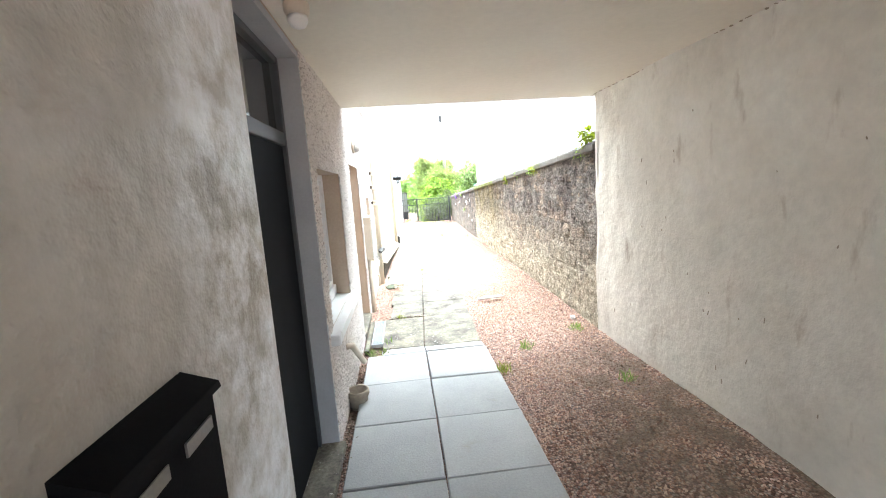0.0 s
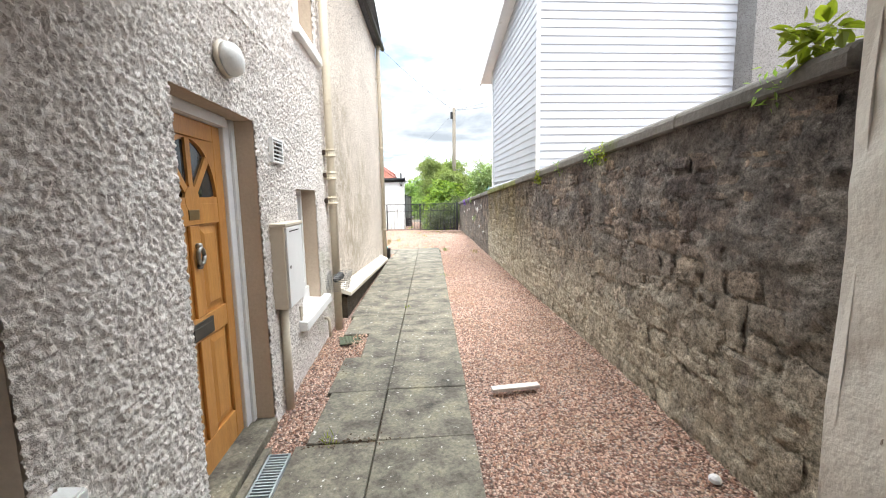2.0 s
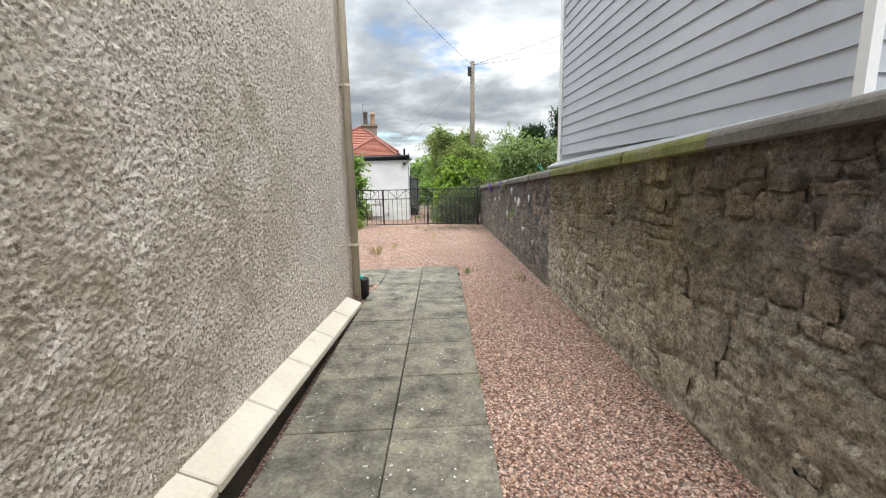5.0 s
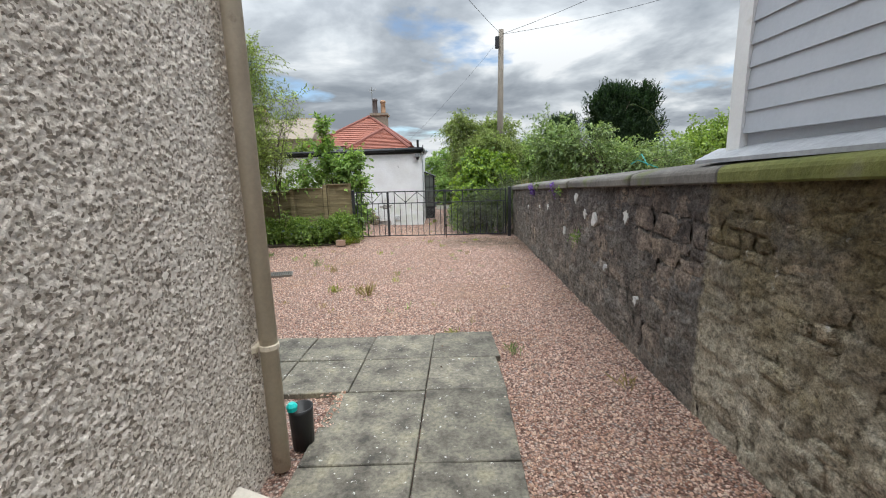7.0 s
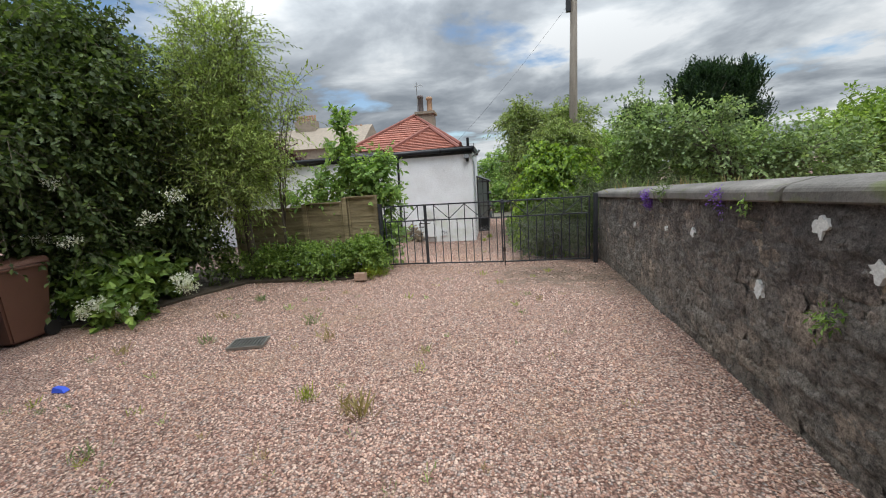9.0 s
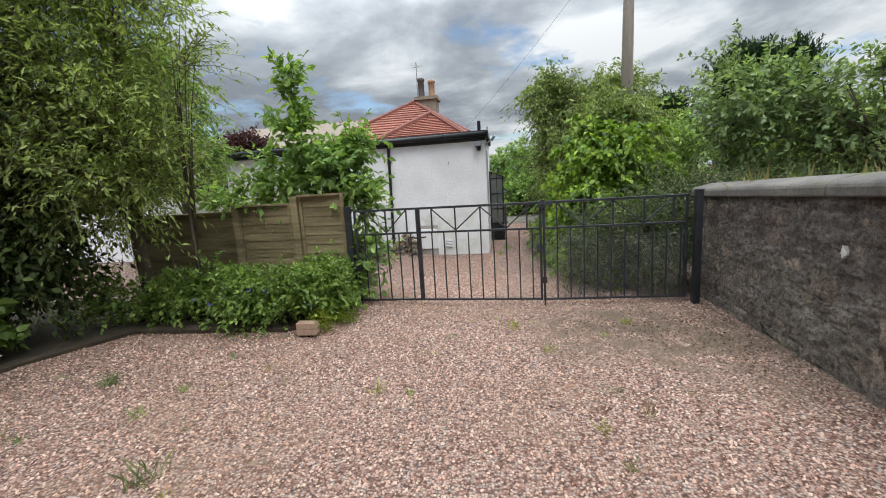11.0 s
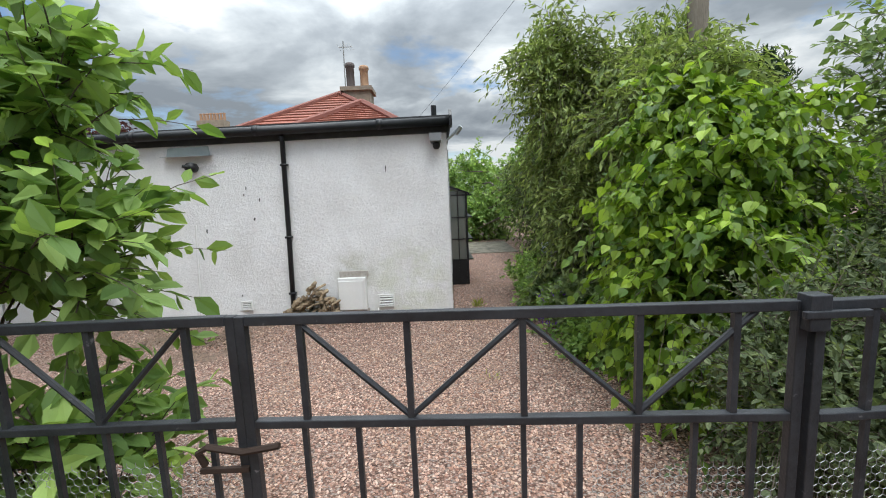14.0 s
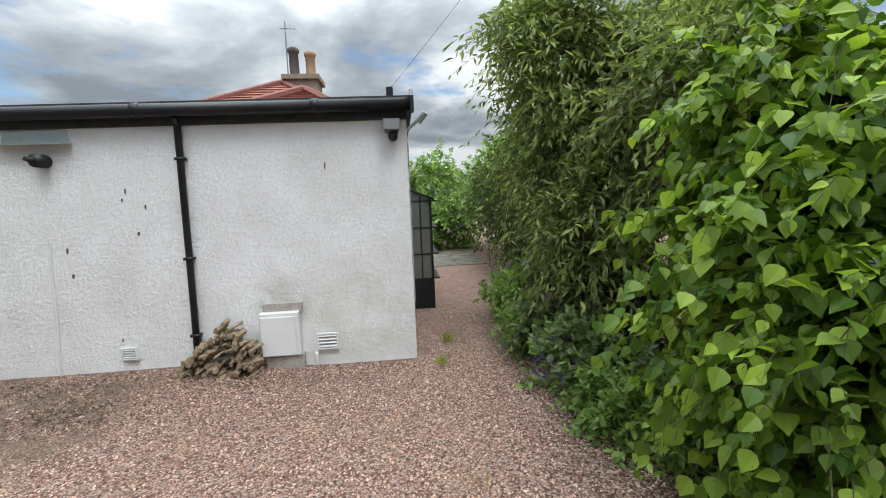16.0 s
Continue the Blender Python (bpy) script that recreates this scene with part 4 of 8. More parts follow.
# ---- gable of the second house ----
def build_gable():
    x0, x1 = gable_x(5.45), gable_x(GABLE_END)
    bm = bmesh.new()
    pts = [(x0 - 0.45, 5.451), (x0 - 0.003, 5.451), (x1 - 0.003, GABLE_END - 0.003), (x1 - 7.0, GABLE_END - 0.003), (x1 - 7.0, 10.55), (x1 - 0.45, 10.55)]
    prism(bm, pts, "z", -0.2, 5.15)
    root = solid("wall_gable", bm, HARL_FAR, "cream roughcast gable wall of the second house", "wall", kind="structure")
    ob = new("roughcast", rough_panel("roughcast", (x0, 5.45), (x1, GABLE_END), -0.05, 2.8, [], 0.0080, 0.0085, HARL_FAR, 1, 0.0115))
    ob.parent = root
    ob = new("roughcast", rough_panel("roughcast", (x0, 5.45), (x1, GABLE_END), 2.8, 5.15, [], 0.016, 0.010, HARL_FAR))
    ob.parent = root
    ob = new("roughcast", rough_panel("roughcast", (x1 - 2.2, GABLE_END), (x1, GABLE_END), -0.05, 2.4, [], 0.02, 0.016, HARL_FAR, -1))
    ob.parent = root
    bm = bmesh.new()
    prism(bm, [(x1 - 7.2, 5.4), (x1 + 0.10, 5.40), (x1 + 0.16, 5.17), (x1 - 7.2, 5.17)], "y", 5.3, 11.05)
    prism(bm, [(x1 - 7.2, 8.0), (x1 - 3.4, 8.0), (x1 + 0.16, 5.42), (x1 - 7.2, 5.42)], "y", 5.35, 11.0)
    part("roof", bm, SLATE, root, "dark slate roof with black eaves")
    bm = bmesh.new()
    tube(bm, [(x0 + 0.10, 5.3, 5.17), (x1 + 0.17, 11.1, 5.17)], 0.055, 8)
    part("gutter", bm, BLACK_PAINT, root, "black eaves gutter")
    # sloping cream skirting above the path; a dark block stands for the shaded gap
    n = 7
    for k in range(n):
        a, b = 5.78 + (10.5 - 5.78) * k / n + 0.006, 5.78 + (10.5 - 5.78) * (k + 1) / n - 0.006
        za, zb = 0.335 - 0.25 * k / n, 0.335 - 0.25 * (k + 1) / n
        xa, xb = gable_x(a) + 0.004 * (a - 5.78), gable_x(b) + 0.004 * (b - 5.78)
        bm = bmesh.new()
        hexa(bm, [(xa - 0.01, a, za + 0.0), (xa + 0.17, a, za - 0.055), (xb + 0.17, b, zb - 0.055), (xb - 0.01, b, zb + 0.0)],
             [(xa - 0.01, a, za + 0.085), (xa + 0.17, a, za + 0.0), (xb + 0.17, b, zb + 0.0), (xb - 0.01, b, zb + 0.085)])
        bmesh.ops.bevel(bm, geom=bm.edges[:], offset=0.008, segments=1, affect="EDGES")
        part("skirting_slab", bm, CREAM_SKIRT, root, "sloping cream-painted skirting slab")
    # soil-dark block put where the shaded gap under the skirting is
    bm = bmesh.new()
    a, b = 5.85, 10.45
    hexa(bm, [(gable_x(a), a, -0.05), (gable_x(a) + 0.10, a, -0.05), (gable_x(b) + 0.10, b, -0.05), (gable_x(b), b, -0.05)],
         [(gable_x(a), a, 0.27), (gable_x(a) + 0.10, a, 0.25), (gable_x(b) + 0.10, b, 0.03), (gable_x(b), b, 0.05)])
    part("gap_block", bm, SOIL, root, "dark block in place of the shaded gap under the skirting")


build_gable()


# ---- boarded house above the garden wall ----
def build_boarded_house():
    root = holder("boarded_house", "white weatherboarded house standing behind the garden wall", "house")
    near, far = Vector((2.69, 7.15, 0)), Vector((2.79, 11.37, 0))

    def top(y):
        return 5.62 - 0.215 * (y - 7.15)
    bm = bmesh.new()
    prism(bm, [(near.x + 0.02, 7.17), (9.0, 7.17), (9.0, 11.35), (far.x + 0.02, 11.35)], "z", 1.0, 4.65)
    part("wall", bm, SIDING, root)
    bm = bmesh.new()
    hexa(bm, [(near.x + 0.02, 7.17, 4.65), (9, 7.17, 4.65), (9, 11.35, 4.65), (far.x + 0.02, 11.35, 4.65)],
         [(near.x + 0.02, 7.17, top(7.17)), (9, 7.17, top(7.17)), (9, 11.35, top(11.35)), (far.x + 0.02, 11.35, top(11.35))])
    part("gable_wall", bm, SIDING, root)
    pitch = 0.128
    z = 1.90
    while z < 5.5:
        # side boards stop at the sloping roof line
        yend = min(11.37, 7.15 + (5.62 - z) / 0.215)
        if yend > 7.3:
            t = (yend - 7.15) / (11.37 - 7.15)
            xe = near.x + (far.x - near.x) * t
            bm = bmesh.new()
            hexa(bm, [(near.x - 0.015, 7.15, z), (near.x + 0.03, 7.15, z), (xe + 0.03, yend, z), (xe - 0.015, yend, z)],
                 [(near.x - 0.004, 7.15, z + pitch), (near.x + 0.03, 7.15, z + pitch), (xe + 0.03, yend, z + pitch), (xe - 0.004, yend, z + pitch)])
            part("board", bm, SIDING, root)
        bm = bmesh.new()
        hexa(bm, [(near.x, 7.15 - 0.015, z), (6.0, 7.15 - 0.015, z), (6.0, 7.18, z), (near.x, 7.18, z)],
             [(near.x, 7.15 - 0.004, z + pitch), (6.0, 7.15 - 0.004, z + pitch), (6.0, 7.18, z + pitch), (near.x, 7.18, z + pitch)])
        part("board", bm, SIDING, root)
        z += pitch
    for p in (near, far):
        bm = bmesh.new()
        box(bm, p.x - 0.030, p.x + 0.02, p.y - (0.030 if p is near else 0.10), p.y + 0.02, 1.80, top(p.y) - 0.02)
        part("corner_board", bm, WHITE_PAINT, root)
    bm = bmesh.new()
    hexa(bm, [(near.x - 0.22, 6.95, top(6.95) + 0.0), (9.2, 6.95, top(6.95)), (9.2, 12.0, top(12.0)), (far.x - 0.2, 12.0, top(12.0))],
         [(near.x - 0.22, 6.95, top(6.95) + 0.16), (9.2, 6.95, top(6.95) + 0.16), (9.2, 12.0, top(12.0) + 0.16), (far.x - 0.2, 12.0, top(12.0) + 0.16)])
    part("roof", bm, WHITE_PAINT, root, "low sloping roof with a white soffit")
    bm = bmesh.new()
    hexa(bm, [(near.x - 0.25, 6.93, top(6.93) - 0.03), (near.x - 0.22, 6.93, top(6.93) - 0.03), (far.x - 0.2, 12.02, top(12.02) - 0.03), (far.x - 0.23, 12.02, top(12.02) - 0.03)],
         [(near.x - 0.25, 6.93, top(6.93) + 0.18), (near.x - 0.22, 6.93, top(6.93) + 0.18), (far.x - 0.2, 12.02, top(12.02) + 0.18), (far.x - 0.23, 12.02, top(12.02) + 0.18)])
    part("bargeboard", bm, WHITE_PAINT, root, "white bargeboard")
    bm = bmesh.new()
    hexa(bm, [(near.x - 0.13, 7.0, 1.86), (near.x + 0.02, 7.0, 1.90), (far.x + 0.02, 11.55, 1.76), (far.x - 0.13, 11.55, 1.72)],
         [(near.x - 0.13, 7.0, 1.885), (near.x + 0.02, 7.0, 1.96), (far.x + 0.02, 11.55, 1.82), (far.x - 0.13, 11.55, 1.745)])
    part("flashing", bm, LEAD, root, "grey flashing over the wall head")
    bm = bmesh.new()
    box(bm, 6.0, 8.6, 6.75, 7.6, 1.0, 7.5)
    part("chimney_breast", bm, HARL_GREY, root, "grey harled chimney breast")
    return root


build_boarded_house()


# ---- white house beyond the gate ----
HY = 24.85


def build_white_house():
    root = holder("white_house", "white roughcast house with a flat-roofed front and black gutter", "house")
    bm = bmesh.new()
    box(bm, -6.6, 0.18, HY + 0.003, HY + 3.2, -0.45, 2.5)
    part("wall", bm, HARL_WHITE, root)
    me = rough_panel("wall_face", (-5.6, HY), (0.19, HY), -0.40, 2.50, [], 0.013, 0.0050, HARL_WHITE, 1, 0.021)
    part_ob = new("wall_face", me)
    part_ob.parent = root
    me = rough_panel("wall_face", (0.19, HY), (0.19, HY + 3.2), -0.40, 2.50, [(0.35, 0.75, 0.3, 2.2)], 0.04, 0.010, HARL_WHITE)
    part_ob = new("wall_face", me)
    part_ob.parent = root
    bm = bmesh.new()
    box(bm, 0.15, 0.182, HY + 0.35, HY + 0.75, 0.3, 2.2)
    w = part("side_window", bm, DARK_GLASS, root, "narrow dark side window")
    bm = bmesh.new()
    for a, b, c, d in ((0.33, 0.38, 0.28, 2.22), (0.72, 0.77, 0.28, 2.22), (0.38, 0.72, 0.28, 0.33), (0.38, 0.72, 2.17, 2.22)):
        box(bm, 0.16, 0.215, HY + a, HY + b, c, d)
    part("frame", bm, GREY_FRAME, w)
    bm = bmesh.new()
    hexa(bm, [(-6.8, HY - 0.12, 2.46), (0.26, HY - 0.12, 2.52), (0.26, HY + 3.3, 2.52), (-6.8, HY + 3.3, 2.46)],
         [(-6.8, HY - 0.12, 2.58), (0.26, HY - 0.12, 2.66), (0.26, HY + 3.3, 2.66), (-6.8, HY + 3.3, 2.58)])
    part("flat_roof", bm, FELT, root, "black felt flat roof")
    bm = bmesh.new()
    hexa(bm, [(-6.7, HY - 0.03, 2.37), (0.2, HY - 0.03, 2.43), (0.2, HY, 2.43), (-6.7, HY, 2.37)], [(-6.7, HY - 0.03, 2.47), (0.2, HY - 0.03, 2.53), (0.2, HY, 2.53), (-6.7, HY, 2.47)])
    part("fascia", bm, FELT, root, "dark fascia board")
    bm = bmesh.new()
    tube(bm, [(-6.8, HY - 0.12, 2.50), (0.25, HY - 0.12, 2.57)], 0.068, 10)
    for k in range(4):
        x = -6.0 + k * 1.75
        tube(bm, [(x - 0.04, HY - 0.12, 2.503 + 0.0099 * (x + 6.8)), (x + 0.04, HY - 0.12, 2.503 + 0.0099 * (x + 6.84))], 0.076, 10)
    part("gutter", bm, BLACK_PAINT, root, "black rainwater gutter with joints", True)
    bm = bmesh.new()
    prism(bm, [(HY - 0.2, 2.49), (HY - 0.04, 2.49), (HY + 0.0, 2.74), (HY - 0.06, 2.74), (HY - 0.2, 2.64)], "x", 0.235, 0.275)
    part("gutter_end", bm, BLACK_PAINT, root, "upturned end of the black roof edge")
    bm = bmesh.new()
    tube(bm, [(-2.17, HY - 0.10, 2.47), (-2.17, HY - 0.05, 2.38), (-2.20, HY - 0.045, 1.0), (-2.235, HY - 0.045, -0.32)], 0.036, 10)
    for z in (2.05, 1.0, 0.15):
        x = -2.165 - 0.025 * (2.3 - z)
        box(bm, x - 0.05, x + 0.05, HY - 0.085, HY - 0.01, z, z + 0.03)
    part("downpipe", bm, BLACK_PAINT, root, "black downpipe with brackets", True)
    bm = bmesh.new()
    tube(bm, [(0.02, HY + 0.9, 2.5), (0.02, HY + 0.9, 3.0)], 0.045, 8)
    part("roof_pipe", bm, BLACK_PAINT, root, "short black roof pipe")
    # main roof: two hipped red-tiled roofs, laid tile course by course
    def hip(x0, x1, y0, y1, z0, apex, ridge):
        """Hip roof over a rectangle; the ridge runs back from the apex."""
        ax, ay, az = apex
        a, b, c, d = Vector((x0, y0, z0)), Vector((x1, y0, z0)), Vector((x1, y1, z0)), Vector((x0, y1, z0))
        e, g = Vector((ax, ay, az)), Vector((ax, ridge, az))
        bmr = bmesh.new()
        va = [bmr.verts.new(p) for p in (a, b, c, d, e, g)]
        for f in ((0, 1, 4), (1, 2, 5, 4), (3, 0, 4, 5), (2, 3, 5), (3, 2, 1, 0)):
            bmr.faces.new([va[i] for i in f])
        roof = part("hip_roof", bmr, TILE_RED, root, "red clay-tiled hip roof")
        for p0, p1, q in ((a, b, e), (b, c, None), (d, a, None)):
            courses = 15
            for k in range(courses):
                t0, t1 = k / courses, (k + 1.12) / courses
                t1 = min(t1, 1)
                if q is not None:
                    l0, l1, r0, r1 = p0.lerp(e, t0), p0.lerp(e, t1), p1.lerp(e, t0), p1.lerp(e, t1)
                elif p0 is b:
                    l0, l1, r0, r1 = b.lerp(e, t0), b.lerp(e, t1), c.lerp(g, t0), c.lerp(g, t1)
                else:
                    l0, l1, r0, r1 = d.lerp(g, t0), d.lerp(g, t1), a.lerp(e, t0), a.lerp(e, t1)
                nrm = (r0 - l0).cross(l1 - l0)
                if nrm.length < 1e-6:
                    continue
                nrm.normalize()
                if nrm.z < 0:
                    nrm = -nrm
                bmt = bmesh.new()
                hexa(bmt, [l0 + nrm * 0.005, r0 + nrm * 0.005, r1, l1], [l0 + nrm * 0.045, r0 + nrm * 0.045, r1 + nrm * 0.012, l1 + nrm * 0.012])
                part("tile_course", bmt, TILE_RED, roof)
        bmh = bmesh.new()
        for p in (a, b):
            tube(bmh, [p + Vector((0, 0, 0.05)), e + Vector((0, 0, 0.05))], 0.075, 6)
        tube(bmh, [e + Vector((0, 0, 0.05)), g + Vector((0, 0, 0.05))], 0.075, 6)
        part("ridge_tiles", bmh, RIDGE_RED, roof, "dark red ridge and hip tiles")
    hip(-5.3, -0.45, 28.6, 38.0, 3.0, (-2.86, 32.0, 4.72), 35.0)
    hip(-3.05, -0.35, 26.6, 32.0, 2.72, (-1.70, 29.0, 3.78), 31.0)
    bm = bmesh.new()
    box(bm, -5.1, -0.65, 28.8, 37.8, -0.4, 2.99)
    box(bm, -2.95, -0.66, 27.9, 28.79, -0.4, 2.71)
    part("rear_wall", bm, HARL_WHITE, root)
    bm = bmesh.new()
    box(bm, -2.72, -1.92, 31.8, 32.6, 3.0, 4.78)
    box(bm, -2.80, -1.84, 31.72, 32.68, 4.78, 4.90)
    ch = part("chimney", bm, BRICK_CHIM, root, "rendered chimney stack")
    for x, m, h in ((-2.55, POT_DARK, 0.80), (-2.12, POT_BUFF, 0.70)):
        bm = bmesh.new()
        lathe(bm, [(0.15, 0), (0.13, 0.1), (0.125, h - 0.15), (0.155, h - 0.12), (0.155, h - 0.05), (0.12, h)], (x, 32.2, 4.9), 12)
        part("chimney_pot", bm, m, ch, "clay chimney pot", True)
    bm = bmesh.new()
    tube(bm, [(-2.66, 31.9, 4.6), (-2.64, 31.9, 6.25)], 0.018, 5)
    tube(bm, [(-2.75, 31.75, 6.02), (-2.45, 32.2, 6.18)], 0.012, 4)
    for k in range(5):
        p = Vector((-2.75, 31.75, 6.02)).lerp(Vector((-2.45, 32.2, 6.18)), k / 4)
        tube(bm, [p + Vector((0.06, -0.04, -0.1)), p + Vector((-0.06, 0.04, 0.12))], 0.008, 4)
    part("aerial", bm, STEEL_DULL, ch, "television aerial")
    return root


WHITE_HOUSE = build_white_house()
outhouse = holder("outhouse", "low white roughcast outhouse with a dark roof edge behind the fence", "outbuilding")
bm = bmesh.new()
box(bm, -12.5, -6.75, HY + 0.1, HY + 3.0, -0.45, 1.62)
part("wall", bm, HARL_WHITE, outhouse)
bm = bmesh.new()
box(bm, -12.6, -6.65, HY - 0.02, HY + 3.1, 1.62, 1.76, 0.01)
part("roof", bm, FELT, outhouse, "black felt roof")


# ---- garden wall: core, coping, rubble ----
def build_garden_wall():
    bm = bmesh.new()
    ys = [1.90, 5.0, 8.0, 11.32, 14.5, 17.0, 20.25]
    for a, b in zip(ys, ys[1:]):
        hexa(bm, [(stone_x(a) + 0.03, a, -0.25), (stone_x(a) + 0.42, a, -0.25), (stone_x(b) + 0.42, b, -0.25), (stone_x(b) + 0.03, b, -0.25)],
             [(stone_x(a) + 0.03, a, stone_top(a) - 0.09), (stone_x(a) + 0.42, a, stone_top(a) - 0.09), (stone_x(b) + 0.42, b, stone_top(b) - 0.09), (stone_x(b) + 0.03, b, stone_top(b) - 0.09)])
    root = solid("wall_garden", bm, MORTAR, "old rubble stone garden wall, dark and lichened, with pale mortar", "wall", kind="structure")
    # uneven mortar face
    ny, nz = 1000, 120
    yy, tt = np.meshgrid(np.linspace(1.90, 20.25, ny), np.linspace(0, 1, nz), indexing="ij")
    zz = -0.2 + tt * (stone_top(yy) - 0.085 + 0.2)
    p = np.stack([stone_x(yy) + 0.005, yy, zz], -1).reshape(-1, 3)
    p[:, 0] -= (value_noise(p * [0, 3, 4], 12) - 0.5) * 0.045 + (value_noise(p * [0, 9, 17], 13) - 0.5) * 0.024 + (value_noise(p * [0, 30, 50], 14) - 0.5) * 0.014
    i = np.arange(ny * nz).reshape(ny, nz)
    f = np.stack([i[:-1, :-1], i[:-1, 1:], i[1:, 1:], i[1:, :-1]], -1).reshape(-1, 4)
    ob = new("mortar_face", raw_mesh("mortar_face", p, f, MORTAR, True))
    ob.parent = root
    a = 1.92
    k = 0
    while a < 20.15:
        b = min(a + 1.15 + 0.25 * math.sin(k * 1.9), 20.26)
        if 7.0 < a < 10.2:
            m = MOSS_COPING
        else:
            m = COPING
        bm = bmesh.new()
        za, zb = stone_top(a) - 0.09, stone_top(b) - 0.09
        j = 0.012 * math.sin(k * 2.7)
        over = 0.045
        sec = lambda y, z: [(stone_x(y) - over + j, y, z - 0.035), (stone_x(y) + 0.44, y, z - 0.035), (stone_x(y) + 0.44, y, z + 0.05), (stone_x(y) + 0.20, y, z + 0.125), (stone_x(y) - over + 0.03 + j, y, z + 0.075), (stone_x(y) - over + j, y, z + 0.045)]
        lo, hi = [bm.verts.new(q) for q in sec(a + 0.004, za)], [bm.verts.new(q) for q in sec(b - 0.004, zb)]
        bm.faces.new(lo[::-1])
        bm.faces.new(hi)
        for q in range(6):
            bm.faces.new((lo[q], lo[(q + 1) % 6], hi[(q + 1) % 6], hi[q]))
        bmesh.ops.bevel(bm, geom=bm.edges[:], offset=0.012, segments=1, affect="EDGES")
        part("coping_stone", bm, m, root)
        a, k = b, k + 1
    return root


GARDEN_WALL = build_garden_wall()

# ---- windows and doors of the old house ----
def sash_window(name, label, hole, recess, base=0.10):
    """A two-over-two sash window set back in its opening."""
    y0, y1, z0, z1 = hole
    root = holder(name, label, "window", kind="structure")
    x = WALL_X - recess
    bm = bmesh.new()
    box(bm, x - 0.08, x + 0.045, y0, y1, z0 - 0.02, z0 + base, 0.008)
    part("sub_sill", bm, WHITE_PAINT, root, "white timber sub-sill")
    z0 += base
    fw = 0.055
    bm = bmesh.new()
    for a, b, c, d in ((y0, y0 + fw, z0, z1), (y1 - fw, y1, z0, z1), (y0 + fw, y1 - fw, z1 - fw, z1), (y0 + fw, y1 - fw, z0, z0 + 0.05)):
        box(bm, x - 0.06, x + 0.02, a, b, c, d, 0.006)
    part("window_frame", bm, WHITE_PAINT, root)
    zm = z0 + (z1 - z0) * (0.562 if base < 0.12 else 0.535)
    for part_name, zl, zh, dx in (("upper_sash", zm - 0.02, z1 - fw, 0.0), ("lower_sash", z0 + 0.05, zm + 0.022, -0.022)):
        if part_name == "upper_sash":
            dx = 0.0
        bm = bmesh.new()
        a, b = y0 + fw, y1 - fw
        s = 0.042
        bot = 0.085 if part_name == "lower_sash" else 0.04
        for p, q, c, d in ((a, a + s, zl, zh), (b - s, b, zl, zh), (a + s, b - s, zl, zl + bot), (a + s, b - s, zh - 0.04, zh), ((a + b) / 2 - 0.014, (a + b) / 2 + 0.014, zl + bot, zh - 0.04)):
            box(bm, x - 0.045 + dx, x - 0.01 + dx, p, q, c, d, 0.004)
        sash = part(part_name, bm, WHITE_PAINT, root, "white painted sash")
        for p, q in ((a + s, (a + b) / 2 - 0.014), ((a + b) / 2 + 0.014, b - s)):
            bm = bmesh.new()
            box(bm, x - 0.034 + dx, x - 0.028 + dx, p, q, zl + bot, zh - 0.04)
            part("pane", bm, DARK_GLASS, sash)
    return root


def sill(name, label, y0, y1, ztop, thick, out, slope=0.02, back=0.25):
    bm = bmesh.new()
    prism(bm, [(WALL_X - back, ztop + slope), (WALL_X + out, ztop), (WALL_X + out, ztop - thick), (WALL_X - back, ztop - thick)], "y", y0, y1)
    bmesh.ops.bevel(bm, geom=bm.edges[:], offset=0.006, segments=2, affect="EDGES")
    return solid(name, bm, WHITE_PAINT, label, "window sill", kind="structure")


sash_window("window_1", "white wooden sash window with four dark panes", WIN1, 0.17)
sill("window_sill", "broad white painted window sill", 0.17, 1.50, 0.775, 0.075, 0.075)
sash_window("window_2", "small white wooden sash window with dark panes", WIN2, 0.16, 0.145)
sill("window_sill", "white painted window sill with dust and twigs", 3.92, 5.0, 0.505, 0.085, 0.085)
sash_window("window_3", "upstairs white sash window", WIN3, 0.15)
sill("window_sill", "white upstairs window sill", 4.27, 5.27, 3.12, 0.09, 0.07)
bm = bmesh.new()
tube(bm, [(WALL_X + 0.02, 3.98, 0.40), (WALL_X + 0.02, 4.95, 0.385)], 0.014, 6)
tube(bm, [(WALL_X + 0.02, 3.98, 0.40), (WALL_X + 0.02, 3.96, 0.64)], 0.014, 6)
solid("cable_conduit", bm, BOX_CREAM, "thin cream conduit below the small window", "conduit")

# black door with a toplight, in a grey frame
door = holder("door_1", "plain black house door with a dark toplight in a grey frame", "door", kind="structure")
y0, y1, z0, z1 = DOOR1
bm = bmesh.new()
for a, b, c, d in ((y0, y0 + 0.05, z0, z1), (y1 - 0.05, y1, z0, z1), (y0 + 0.05, y1 - 0.05, z1 - 0.05, z1), (y0 + 0.05, y1 - 0.05, 2.06, 2.14)):
    box(bm, WALL_X - 0.20, WALL_X - 0.115, a, b, c, d, 0.006)
part("door_frame", bm, plain("dark_grey_frame_paint", (0.07, 0.074, 0.08), 0.5), door)
bm = bmesh.new()
box(bm, WALL_X - 0.34, WALL_X + 0.004, y1 - 0.012, y1 + 0.035, z0, z1 + 0.03)
box(bm, WALL_X - 0.34, WALL_X + 0.004, y0 - 0.005, y1 + 0.035, z1 - 0.012, z1 + 0.03)
part("lining", bm, GREY_FRAME, door, "grey painted reveal lining")
bm = bmesh.new()
box(bm, WALL_X - 0.175, WALL_X - 0.135, y0 + 0.05, y1 - 0.05, 0.0, 2.06, 0.004)
